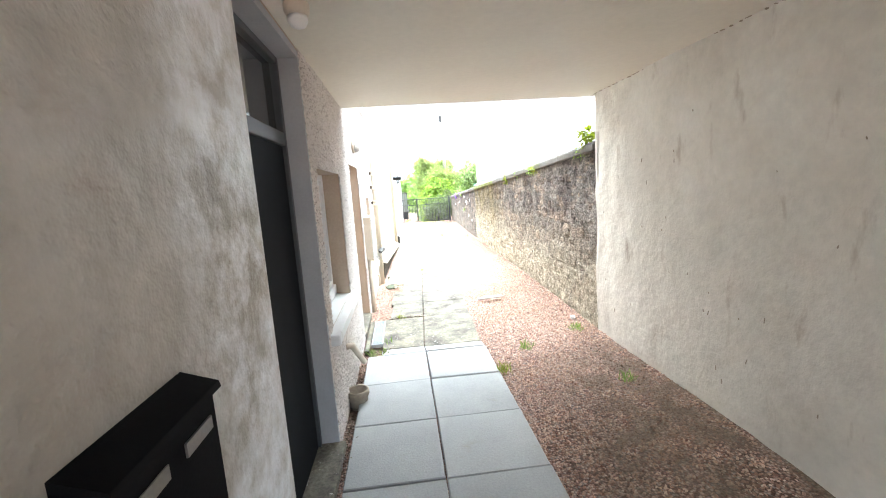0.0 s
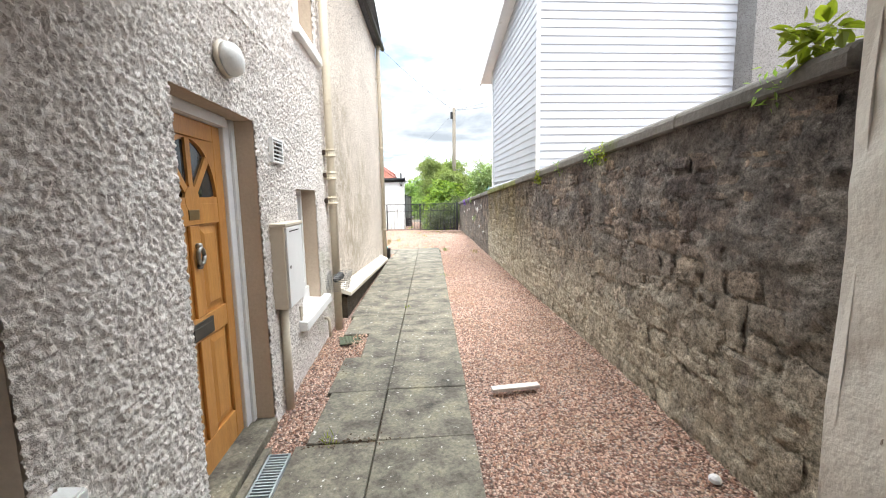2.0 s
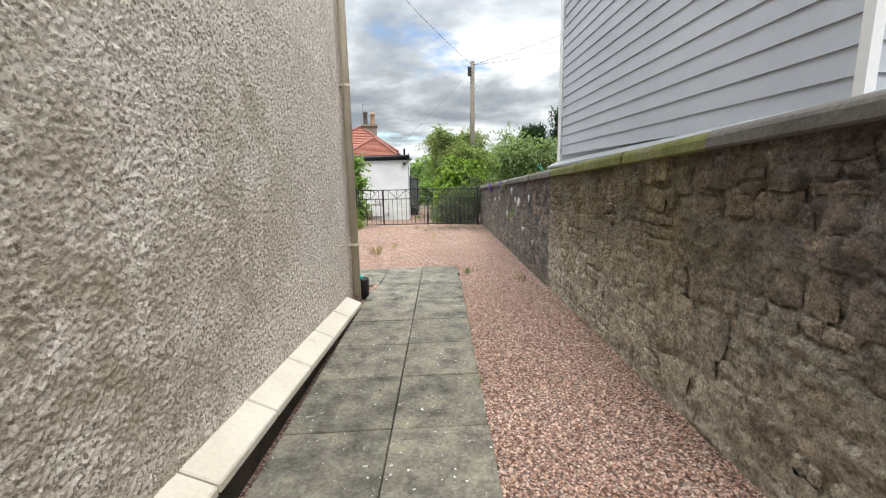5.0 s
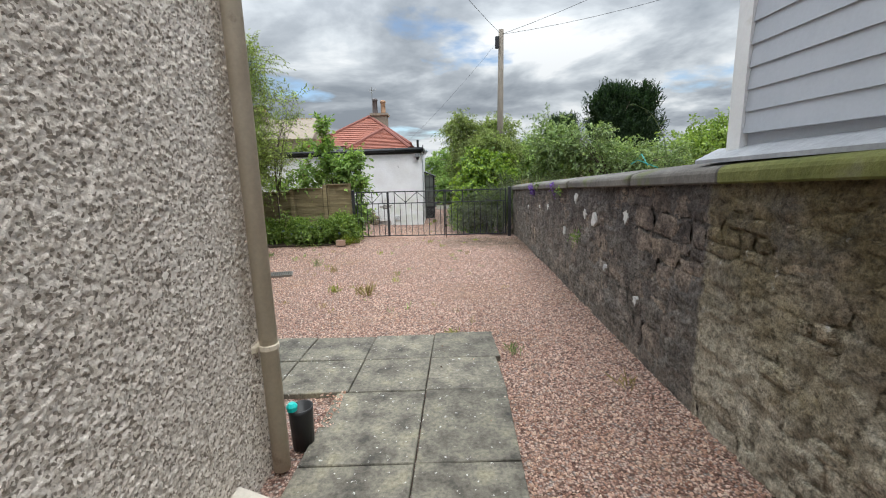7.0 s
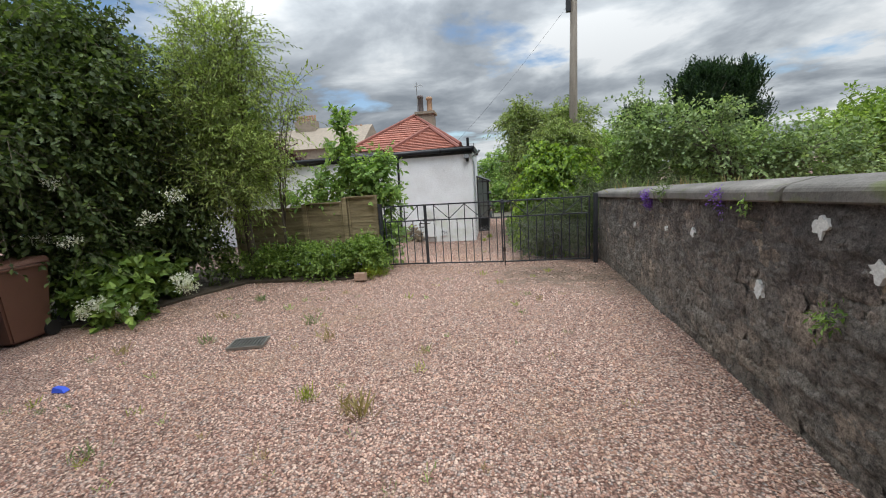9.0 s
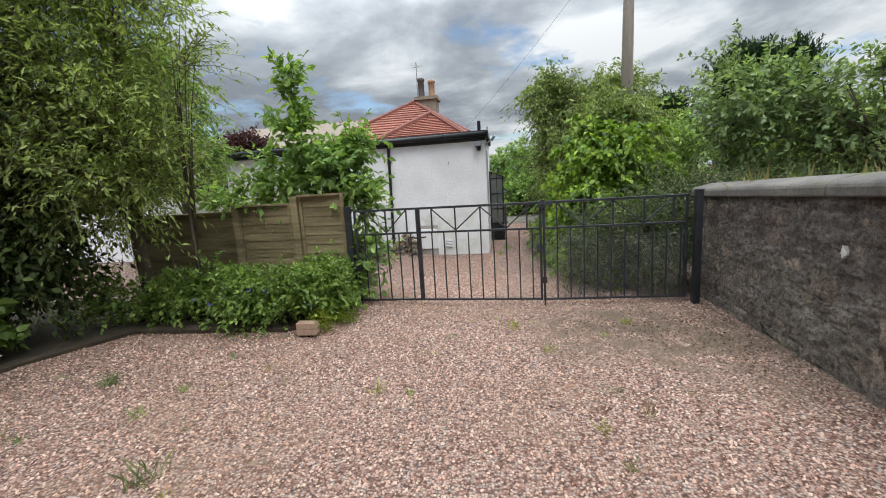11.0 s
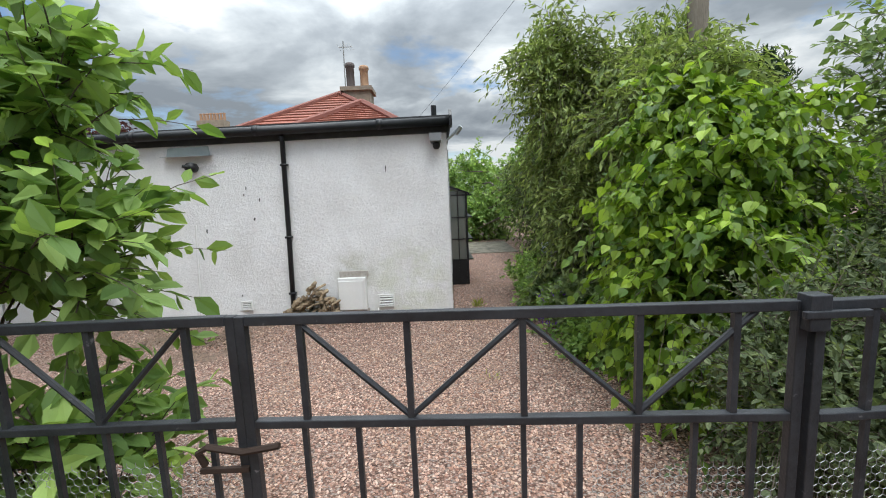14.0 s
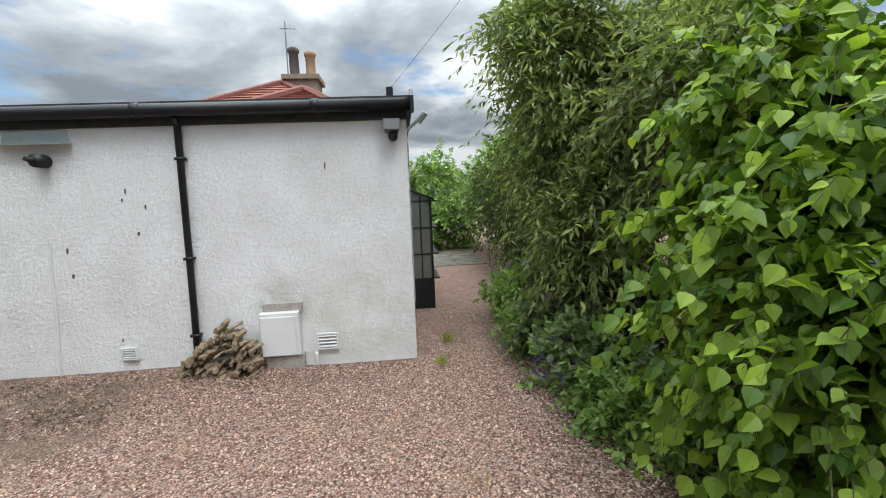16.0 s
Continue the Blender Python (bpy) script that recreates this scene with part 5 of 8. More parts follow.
leaf = part("door_leaf", bm, BLACK_DOOR, door, "black painted door leaf")
bm = bmesh.new()
box(bm, WALL_X - 0.165, WALL_X - 0.158, y0 + 0.05, y1 - 0.05, 2.14, z1 - 0.05)
part("toplight", bm, DARK_GLASS, door, "dark glass toplight")
bm = bmesh.new()
box(bm, WALL_X - 0.36, WALL_X + 0.05, y0, y1, -0.08, 0.02, 0.008)
part("threshold", bm, SLAB_OLD, door, "worn stone threshold")
# round lamp under the passage ceiling
ceiling_lamp = holder("ceiling_light", "small round cream lamp under the passage ceiling", "ceiling lamp")
bm = bmesh.new()
lathe(bm, [(0.055, 0.06), (0.06, 0.05), (0.06, 0.02), (0.05, 0.0)], (-0.27, -0.48, 2.589), 20)
part("base", bm, BOX_CREAM, ceiling_lamp, smooth=True)
bm = bmesh.new()
lathe(bm, [(0.045, 0.0), (0.048, -0.02), (0.035, -0.045), (0.012, -0.055)], (-0.27, -0.48, 2.588), 20)
part("diffuser", bm, BOX_WHITE, ceiling_lamp, "opal diffuser", True)


# varnished door with a fan light
def fan_door():
    root = holder("door_2", "varnished oak panelled door with a fan-shaped light", "door", kind="structure")
    y0, y1, z1 = DOOR2[0], DOOR2[1], DOOR2[3]
    x = WALL_X - 0.19
    bm = bmesh.new()
    for a, b, c, d in ((y0 + 0.0, y0 + 0.045, 0, z1), (y1 - 0.12, y1, 0, z1), (y0 + 0.045, y1 - 0.12, z1 - 0.06, z1)):
        box(bm, x - 0.05, x + 0.05, a, b, c, d, 0.008)
        box(bm, x + 0.05, x + 0.07, a + (0.07 if 0.1 < b - a < 0.2 else 0.0), b, c, d, 0.003)
    part("door_frame", bm, WHITE_PAINT, root, "white painted door frame")
    a, b = y0 + 0.047, y1 - 0.122
    w = b - a
    zt = z1 - 0.063
    bm = bmesh.new()
    box(bm, x - 0.03, x + 0.006, a, b, 0.03, zt)
    leaf = part("door_leaf", bm, OAK, root)
    bm = bmesh.new()
    st = 0.10
    rails = ((a, b, 0.03, 0.22), (a, b, 0.80, 0.93), (a, b, 1.44, 1.56), (a, b, zt - 0.10, zt))
    for p, q, c, d in rails:
        box(bm, x + 0.006, x + 0.026, p + st, q - st, c, d, 0.005)
    for p, q in ((a, a + st), (b - st, b)):
        box(bm, x + 0.006, x + 0.026, p, q, 0.03, zt, 0.005)
    for c, d in ((0.22, 0.80), (0.93, 1.44)):
        box(bm, x + 0.006, x + 0.026, (a + b) / 2 - 0.05, (a + b) / 2 + 0.05, c, d, 0.005)
    part("stiles_and_rails", bm, OAK, leaf)
    for c, d in ((0.22, 0.80), (0.93, 1.44)):
        for p, q in ((a + st, (a + b) / 2 - 0.05), ((a + b) / 2 + 0.05, b - st)):
            bm = bmesh.new()
            lo = [(x + 0.006, p + 0.015, c + 0.015), (x + 0.006, q - 0.015, c + 0.015), (x + 0.006, q - 0.015, d - 0.015), (x + 0.006, p + 0.015, d - 0.015)]
            hi = [(x + 0.020, p + 0.055, c + 0.055), (x + 0.020, q - 0.055, c + 0.055), (x + 0.020, q - 0.055, d - 0.055), (x + 0.020, p + 0.055, d - 0.055)]
            hexa(bm, lo, hi)
            part("raised_panel", bm, OAK, leaf)
    # fan light: spandrels, glass segments, radiating bars
    cy, cz, r = (a + b) / 2, 1.57, w / 2 - st - 0.005
    rz = zt - 0.11 - cz
    arc = [(cy + r * math.cos(t), cz + rz * math.sin(t)) for t in (math.pi * k / 20 for k in range(21))]
    for side in (arc[:11], arc[10:]):
        corner = (cy + r + 0.004, zt - 0.10) if side is not arc[10:] and side[0][0] > cy else (cy - r - 0.004, zt - 0.10)
        bm = bmesh.new()
        prism(bm, [corner] + side, "x", x + 0.006, x + 0.026)
        part("spandrel", bm, OAK, leaf)
    for k in range(4):
        t0, t1 = math.pi * k / 4 + 0.09, math.pi * (k + 1) / 4 - 0.09
        bm = bmesh.new()
        ts = [t0 + (t1 - t0) * j / 6 for j in range(7)]
        inner = [(cy + 0.085 * math.cos(t), cz + 0.06 * math.sin(t)) for t in (t1, t0)]
        prism(bm, [(cy + (r - 0.01) * math.cos(t), cz + (rz - 0.01) * math.sin(t)) for t in ts] + inner, "x", x + 0.0065, x + 0.011)
        part("pane", bm, DARK_GLASS, leaf)
    bm = bmesh.new()
    for t in (math.pi * k / 4 for k in range(5)):
        p0, p1 = Vector((x + 0.016, cy, cz)), Vector((x + 0.016, cy + r * math.cos(t), cz + rz * math.sin(t)))
        n = Vector((0, -(p1 - p0).z, (p1 - p0).y)).normalized() * 0.02
        hexa(bm, [p0 - n + Vector((-0.008, 0, 0)), p1 - n * 1.2 + Vector((-0.008, 0, 0)), p1 + n * 1.2 + Vector((-0.008, 0, 0)), p0 + n + Vector((-0.008, 0, 0))],
             [p0 - n + Vector((0.009, 0, 0)), p1 - n * 1.2 + Vector((0.009, 0, 0)), p1 + n * 1.2 + Vector((0.009, 0, 0)), p0 + n + Vector((0.009, 0, 0))])
    tube(bm, [(x + 0.006, cy, cz + 0.01), (x + 0.027, cy, cz + 0.01)], 0.075, 14)
    part("fan_bars", bm, OAK, leaf)
    bm = bmesh.new()
    box(bm, x + 0.026, x + 0.034, cy - 0.17, cy + 0.10, 0.815, 0.91, 0.003)
    box(bm, x + 0.034, x + 0.040, cy - 0.13, cy + 0.06, 0.835, 0.888, 0.002)
    part("letter_plate", bm, plain("dark_bronze", (0.10, 0.095, 0.085), 0.5, 0.6), leaf, "dull metal letter plate")
    bm = bmesh.new()
    tube(bm, [(x + 0.045, cy + 0.032 * math.cos(t), 1.27 + 0.046 * math.sin(t)) for t in (2 * math.pi * k / 12 for k in range(13))], 0.012, 6)
    tube(bm, [(x + 0.026, cy, 1.325), (x + 0.05, cy, 1.325)], 0.018, 10)
    tube(bm, [(x + 0.026, cy, 1.215), (x + 0.045, cy, 1.215)], 0.017, 10)
    part("knocker", bm, STEEL_DULL, leaf, "ring door knocker", True)
    bm = bmesh.new()
    box(bm, x + 0.026, x + 0.031, cy - 0.055, cy + 0.055, 1.47, 1.525, 0.002)
    part("number_plate", bm, BRASS, leaf, "small brass plate")
    bm = bmesh.new()
    box(bm, WALL_X - 0.36, WALL_X + 0.02, y0, y1, -0.06, 0.035, 0.008)
    part("threshold", bm, SLAB_OLD, root)


fan_door()

# oval bulkhead lamp over the varnished door
lamp = holder("bulkhead_lamp", "white oval bulkhead lamp on the roughcast wall", "wall lamp")
bm = bmesh.new()
lathe(bm, [(0.085, 0), (0.095, 0.012), (0.09, 0.03)], (0, 0, 0), 20)
body = part("base", bm, BOX_CREAM, lamp, smooth=True)
bm = bmesh.new()
lathe(bm, [(0.085, 0.03), (0.088, 0.05), (0.07, 0.085), (0.035, 0.10), (0.01, 0.104)], (0, 0, 0), 20)
part("diffuser", bm, plain("opal_plastic", (0.72, 0.72, 0.70), 0.3), lamp, "opal plastic diffuser", True)
lamp.matrix_basis = pose(WALL_X + 0.01, 2.79, 2.335, 0, 90, 0) @ Matrix.Diagonal((1.0, 1.35, 1.0, 1.0))

# louvred vent
def louvre_vent(name, label, y0, y1, z0, z1, x, n, material):
    root = holder(name, label, "vent")
    bm = bmesh.new()
    for a, b, c, d in ((y0, y0 + 0.02, z0, z1), (y1 - 0.02, y1, z0, z1), (y0 + 0.02, y1 - 0.02, z0, z0 + 0.015), (y0 + 0.02, y1 - 0.02, z1 - 0.015, z1)):
        box(bm, x, x + 0.03, a, b, c, d, 0.003)
    part("frame", bm, material, root)
    bm = bmesh.new()
    box(bm, x, x + 0.004, y0 + 0.02, y1 - 0.02, z0 + 0.015, z1 - 0.015)
    part("backing", bm, GAP_SHADE, root, "dark sheet in place of the shade behind the slats")
    for k in range(n):
        z = z0 + 0.015 + (z1 - z0 - 0.03) * (k + 0.3) / n
        h = (z1 - z0 - 0.03) / n
        bm = bmesh.new()
        hexa(bm, [(x + 0.006, y0 + 0.02, z + h * 0.55), (x + 0.03, y0 + 0.02, z), (x + 0.03, y1 - 0.02, z), (x + 0.006, y1 - 0.02, z + h * 0.55)],
             [(x + 0.006, y0 + 0.02, z + h * 0.7), (x + 0.032, y0 + 0.02, z + h * 0.22), (x + 0.032, y1 - 0.02, z + h * 0.22), (x + 0.006, y1 - 0.02, z + h * 0.7)])
        part("slat", bm, material, root)
    return root


louvre_vent("wall_vent", "white louvred vent in the roughcast wall", 3.46, 3.70, 1.84, 2.02, WALL_X + 0.005, 5, BOX_WHITE)

# meter cabinet with its pipe
meter = holder("meter_cabinet", "white meter cabinet with a cream body on the house wall", "meter box")
bm = bmesh.new()
box(bm, WALL_X, WALL_X + 0.105, 3.345, 3.765, 0.775, 1.385, 0.008)
box(bm, WALL_X, WALL_X + 0.125, 3.33, 3.78, 1.375, 1.40, 0.006)
part("body", bm, BOX_CREAM, meter)
bm = bmesh.new()
box(bm, WALL_X + 0.106, WALL_X + 0.122, 3.355, 3.755, 0.785, 1.37, 0.005)
d = part("cabinet_door", bm, BOX_WHITE, meter, "flat white door")
bm = bmesh.new()
tube(bm, [(WALL_X + 0.122, 3.40, 1.08), (WALL_X + 0.127, 3.40, 1.08)], 0.013, 10)
part("lock", bm, STEEL_DULL, d)
bm = bmesh.new()
tube(bm, [(WALL_X + 0.04, 3.44, -0.04), (WALL_X + 0.04, 3.44, 0.78)], 0.033, 10)
part("pipe", bm, BEIGE_PIPE, meter, "beige supply pipe", True)
bm = bmesh.new()
box(bm, WALL_X + 0.122, WALL_X + 0.124, 3.42, 3.66, 1.335, 1.343)
part("hinge_slot", bm, GAP_SHADE, d)


# ---- rainwater and waste pipes ----
def collar(bm, x, y, z, r):
    lathe(bm, [(r * 1.05, 0), (r * 1.15, 0.008), (r * 1.42, 0.014), (r * 1.42, 0.026), (r * 1.16, 0.032), (r * 1.16, 0.078), (r * 1.38, 0.084), (r * 1.38, 0.094), (r, 0.10)], (x, y, z), 14)


pipe = holder("downpipe", "beige painted cast-iron downpipe with collars on the house corner", "downpipe")
bm = bmesh.new()
tube(bm, [(WALL_X + 0.085, 5.36, -0.05), (WALL_X + 0.085, 5.36, 6.2)], 0.047, 14)
part("pipe", bm, BEIGE_PIPE, pipe, smooth=True)
for z in (1.49, 1.78, 2.04, 3.9, 5.4):
    bm = bmesh.new()
    collar(bm, WALL_X + 0.085, 5.36, z, 0.047)
    box(bm, WALL_X - 0.005, WALL_X + 0.05, 5.30, 5.42, z + 0.02, z + 0.06)
    part("collar", bm, BEIGE_PIPE, pipe, "flanged collar with wall lug")
for z in (1.50, 1.79, 2.05):
    bm = bmesh.new()
    box(bm, WALL_X + 0.0, WALL_X + 0.045, 5.275, 5.30, z + 0.02, z + 0.075, 0.004)
    part("lug", bm, RUST, pipe, "rusty fixing lug")

cage = holder("wire_cage", "old dark wire cage bent round the downpipe", "wire basket")
bm = bmesh.new()
cx, cy, cz = WALL_X + 0.12, 5.22, 0.60
for k in range(9):
    z = cz - 0.10 + k * 0.025
    s = 1.0 - 0.25 * (1 - k / 8)
    tube(bm, [(cx - 0.13 * s, cy - 0.13, z), (cx + 0.13 * s, cy - 0.12, z + 0.01), (cx + 0.16 * s, cy + 0.10, z + 0.015), (cx - 0.10 * s, cy + 0.14, z), (cx - 0.13 * s, cy - 0.13, z)], 0.0028, 4)
for k in range(26):
    t = k / 26 * 4
    i = int(t)
    loop = [Vector((-0.13, -0.13, 0)), Vector((0.13, -0.12, 0)), Vector((0.16, 0.10, 0)), Vector((-0.10, 0.14, 0)), Vector((-0.13, -0.13, 0))]
    p = loop[i].lerp(loop[i + 1], t - i)
    tube(bm, [(cx + p.x * 0.75, cy + p.y, cz - 0.10), (cx + p.x, cy + p.y, cz + 0.105)], 0.0024, 4)
part("mesh", bm, WIRE, cage, "fine dark wire mesh")
bm = bmesh.new()
tube(bm, [(cx - 0.02, cy - 0.06, cz + 0.02), (cx + 0.03, cy + 0.02, cz + 0.06), (cx - 0.04, cy + 0.09, cz + 0.03)], [0.03, 0.05, 0.03], 8)
part("lining", bm, BLACK_PLASTIC, cage, "black matted lining")

pipe2 = holder("downpipe", "beige plastic downpipe on the gable corner", "downpipe")
bm = bmesh.new()
gx = gable_x(10.83)
tube(bm, [(gx + 0.075, 10.83, 0.0), (gx + 0.075, 10.83, 5.0), (gx + 0.10, 10.83, 5.15)], 0.05, 12)
part("pipe", bm, BEIGE_PIPE, pipe2, smooth=True)
for z in (0.76, 2.75, 4.4):
    bm = bmesh.new()
    lathe(bm, [(0.054, 0), (0.057, 0.005), (0.057, 0.028), (0.054, 0.033)], (gx + 0.075, 10.83, z), 12)
    box(bm, gx, gx + 0.03, 10.77, 10.89, z, z + 0.03)
    part("clip", bm, BEIGE_PIPE, pipe2)
bm = bmesh.new()
lathe(bm, [(0.068, 0), (0.076, 0.25), (0.08, 0.28), (0.072, 0.28), (0.065, 0.05)], (gx + 0.13, 11.06, -0.02), 16)
solid("plastic_tub", bm, BLACK_PLASTIC, "small black plastic tub behind the downpipe", "tub", smooth=True)
bm = bmesh.new()
lathe(bm, [(0.03, 0), (0.035, 0.03), (0.02, 0.05)], (gx + 0.10, 11.00, 0.27), 10)
solid("bottle_top", bm, plain("turquoise_plastic", (0.02, 0.50, 0.46), 0.4), "turquoise plastic bottle top lying on the black tub", "litter")
bm = bmesh.new()
tube(bm, [(-1.85, 12.35, 0.0), (-1.60, 12.10, 0.80)], 0.022, 8)
solid("metal_rod", bm, BLACK_PAINT, "dark metal rod leaning beside the paving", "rod")

waste = holder("waste_pipe", "cream plastic waste pipe leaving the wall into a clay gully", "pipe")
bm = bmesh.new()
tube(bm, [(WALL_X, 0.80, 0.455), (WALL_X + 0.05, 0.84, 0.45), (WALL_X + 0.07, 1.40, 0.06)], 0.028, 10)
part("pipe", bm, BEIGE_PIPE, waste, smooth=True)
bm = bmesh.new()
lathe(bm, [(0.075, -0.05), (0.08, 0.06), (0.095, 0.09), (0.095, 0.13), (0.075, 0.13), (0.065, 0.03)], (WALL_X + 0.08, 0.70, -0.02), 14)
part("gully", bm, BRICK_CHIM, waste, "cracked clay gully pot", True)
bm = bmesh.new()
tube(bm, [(WALL_X, 4.93, 0.24), (WALL_X + 0.045, 4.93, 0.24), (WALL_X + 0.06, 4.935, 0.20), (WALL_X + 0.06, 4.94, 0.02)], 0.017, 8)
solid("overflow_pipe", bm, BEIGE_PIPE, "thin beige overflow pipe near the drain", "pipe", smooth=True)

# post boxes in the passage
def post_box(m):
    root = holder("post_box", "black metal post box with a slot, fixed to the passage wall", "post box", "post boxes in the passage")
    bm = bmesh.new()
    box(bm, 0.0, 0.072, 0.0, 0.345, 0.0, 0.34, 0.006)
    part("body", bm, POST_BLACK, root)
    bm = bmesh.new()
    prism(bm, [(-0.002, 0.375), (0.082, 0.345), (0.086, 0.33), (-0.002, 0.335)], "y", -0.012, 0.357)
    part("lid", bm, POST_BLACK, root, "sloping black lid")
    bm = bmesh.new()
    box(bm, 0.073, 0.076, 0.05, 0.14, 0.255, 0.285)
    part("name_card", bm, plain("faded_card", (0.20, 0.19, 0.16), 0.6), root)
    bm = bmesh.new()
    box(bm, 0.073, 0.078, 0.20, 0.31, 0.255, 0.285)
    part("slot", bm, STEEL_DULL, root, "pale metal slot plate")
    root.matrix_basis = m
    return root


pb = post_box(pose(WALL_X + 0.03, -2.03, 0.985))
copy_thing(pb, pose(WALL_X + 0.03, -2.42, 0.965))

# ---- things on the path ----
drain = holder("channel_drain", "galvanised steel channel drain across the doorstep", "drain")
bm = bmesh.new()
for a, b in ((-0.345, -0.335), (-0.225, -0.215)):
    box(bm, a, b, 1.92, 2.76, -0.03, 0.012)
for y in (1.92, 2.75):
    box(bm, -0.335, -0.225, y, y + 0.01, -0.03, 0.012)
part("edging", bm, GALV, drain)
bm = bmesh.new()
box(bm, -0.335, -0.225, 1.93, 2.75, -0.034, -0.026)
part("channel", bm, GAP_SHADE, drain)
for k in range(33):
    bm = bmesh.new()
    box(bm, -0.335, -0.225, 1.935 + k * 0.0247, 1.945 + k * 0.0247, -0.012, 0.009)
    part("bar", bm, GALV, drain)
drain.matrix_basis = Matrix.Translation((0.03, 0, 0.018))

bm = bmesh.new()
box(bm, -0.20, 0.20, -0.035, 0.035, 0, 0.028, 0.003)
ob = solid("plank", bm, surface("bleached_timber", [(0.3, (0.52, 0.47, 0.43)), (0.7, (0.64, 0.60, 0.56))], 4, 50, 0.2, 0.8, 0.002), "short bleached timber offcut lying on the gravel", "plank")
ob.matrix_basis = pose(1.40, 3.50, -0.002, 0, 0, 6)

gully = holder("drain_cover", "green-stained plastic drain grating beside the path", "drain cover")
bm = bmesh.new()
box(bm, -0.12, 0.12, -0.12, 0.12, -0.01, 0.0, 0.003)
part("backing", bm, GAP_SHADE, gully)
for k in range(7):
    bm = bmesh.new()
    box(bm, -0.12, 0.12, -0.12 + k * 0.0367, -0.10 + k * 0.0367, 0.0005, 0.012)
    part("bar", bm, plain("green_stained_plastic", (0.10, 0.12, 0.075), 0.7), gully)
for k in range(7):
    bm = bmesh.new()
    box(bm, -0.12 + k * 0.0367, -0.10 + k * 0.0367, -0.12, 0.12, 0.0005, 0.010)
    part("cross_bar", bm, plain("green_stained_plastic", (0.10, 0.12, 0.075), 0.7), gully)
gully.matrix_basis = pose(-0.12, 4.84, 0.0, 0, 0, 12)

bm = bmesh.new()
lathe(bm, [(0.022, 0.0), (0.036, 0.012), (0.03, 0.03), (0.012, 0.042)], (0, 0, 0), 7)
ob = solid("broken_stone", bm, BOX_WHITE, "broken lump of white plaster lying at the wall foot", "rubble")
ob.matrix_basis = pose(2.24, 2.35, -0.04, 8, -6, 20)

# ---- gates ----
RAILS = (0.035, 0.915, 1.222)


def gate_leaf(label, width, m, uppers, diagonals, lower_from, mesh=None, stile=0.028, tall=1.235):
    """uppers: places of the short upright bars between the top rails; diagonals: (x0, z0, x1, z1)."""
    root = holder("iron_gate", label, "gate", "gate leaves")
    for x in (0, width):
        bm = bmesh.new()
        box(bm, x - stile / 2, x + stile / 2, -stile / 2, stile / 2, 0.02, tall, 0.003)
        part("stile", bm, GATE_PAINT, root)
    for z, h in zip(RAILS, (0.016, 0.016, 0.02)):
        bm = bmesh.new()
        box(bm, stile / 2, width - stile / 2, -0.014, 0.014, z - h / 2 - 0.004, z + h / 2 + 0.004, 0.003)
        part("rail", bm, GATE_PAINT, root)
    x = lower_from
    while x < width - 0.03:
        bm = bmesh.new()
        box(bm, x - 0.0075, x + 0.0075, -0.0075, 0.0075, RAILS[0] + 0.012, RAILS[1] - 0.012)
        part("bar", bm, GATE_PAINT, root)
        x += 0.1555
    for x in uppers:
        bm = bmesh.new()
        box(bm, x - 0.009, x + 0.009, -0.009, 0.009, RAILS[1] + 0.012, RAILS[2] - 0.012)
        part("short_bar", bm, GATE_PAINT, root)
    for x0, z0, x1, z1 in diagonals:
        bm = bmesh.new()
        tube(bm, [(x0, 0, z0), (x1, 0, z1)], 0.009, 6)
        part("diagonal", bm, GATE_PAINT, root)
    if mesh:
        c, h = 0.027, 0.023
        segs = []
        for row in range(int((mesh[2] - 0.03) / h)):
            z = 0.03 + row * h
            for col in range(int((mesh[1] - mesh[0]) / c)):
                x = mesh[0] + (col + (0.5 if row % 2 else 0.0)) * c
                for p, q in (((x, z), (x + c / 2, z + h / 3)), ((x + c / 2, z + h / 3), (x + c, z)), ((x + c / 2, z + h / 3), (x + c / 2, z + h))):
                    if q[0] <= mesh[1]:
                        segs.append((p[0], p[1], q[0], q[1]))
        g = np.array(segs)
        lift = 0.017 + 0.004 * np.sin(g[:, 0] * 7.1 + g[:, 1] * 5.3)
        ends = np.stack([np.column_stack([g[:, 0], lift, g[:, 1]]), np.column_stack([g[:, 2], lift, g[:, 3]])], 1)
        wire_path = ends[:, :1] + (ends[:, 1:] - ends[:, :1]) * np.linspace(0, 1, 4)[None, :, None]
        tv, tf = twig_mesh(wire_path, 0.0013)
        ob = new("wire_netting", raw_mesh("wire_netting", tv, tf, WIRE))
        ob.parent = root
        tagged(ob, "fine chicken wire fixed to the bars")
    root.matrix_basis = m
    return root


LOW, HIGH = 0.93, 1.208
gate_leaf("narrow black iron gate leaf with a zigzag top", 0.82, pose(-1.375, 19.83, 0.0, 0, 0, -0.6), [0.135, 0.41, 0.685], [(0.14, HIGH, 0.41, LOW), (0.41, LOW, 0.68, HIGH)], 0.105, (0.0, 0.82, 0.80))
gate_leaf("black iron gate leaf with upright bars and a zigzag top", 1.50, pose(-0.525, 19.815, 0.0, 0, 0, -3.2), [0.165, 0.465, 0.78, 1.09, 1.34],
          [(0.165, HIGH, 0.465, LOW), (0.465, LOW, 0.78, HIGH), (0.78, HIGH, 1.09, LOW), (1.09, LOW, 1.39, HIGH)], 0.155, (0.96, 1.50, 0.78))
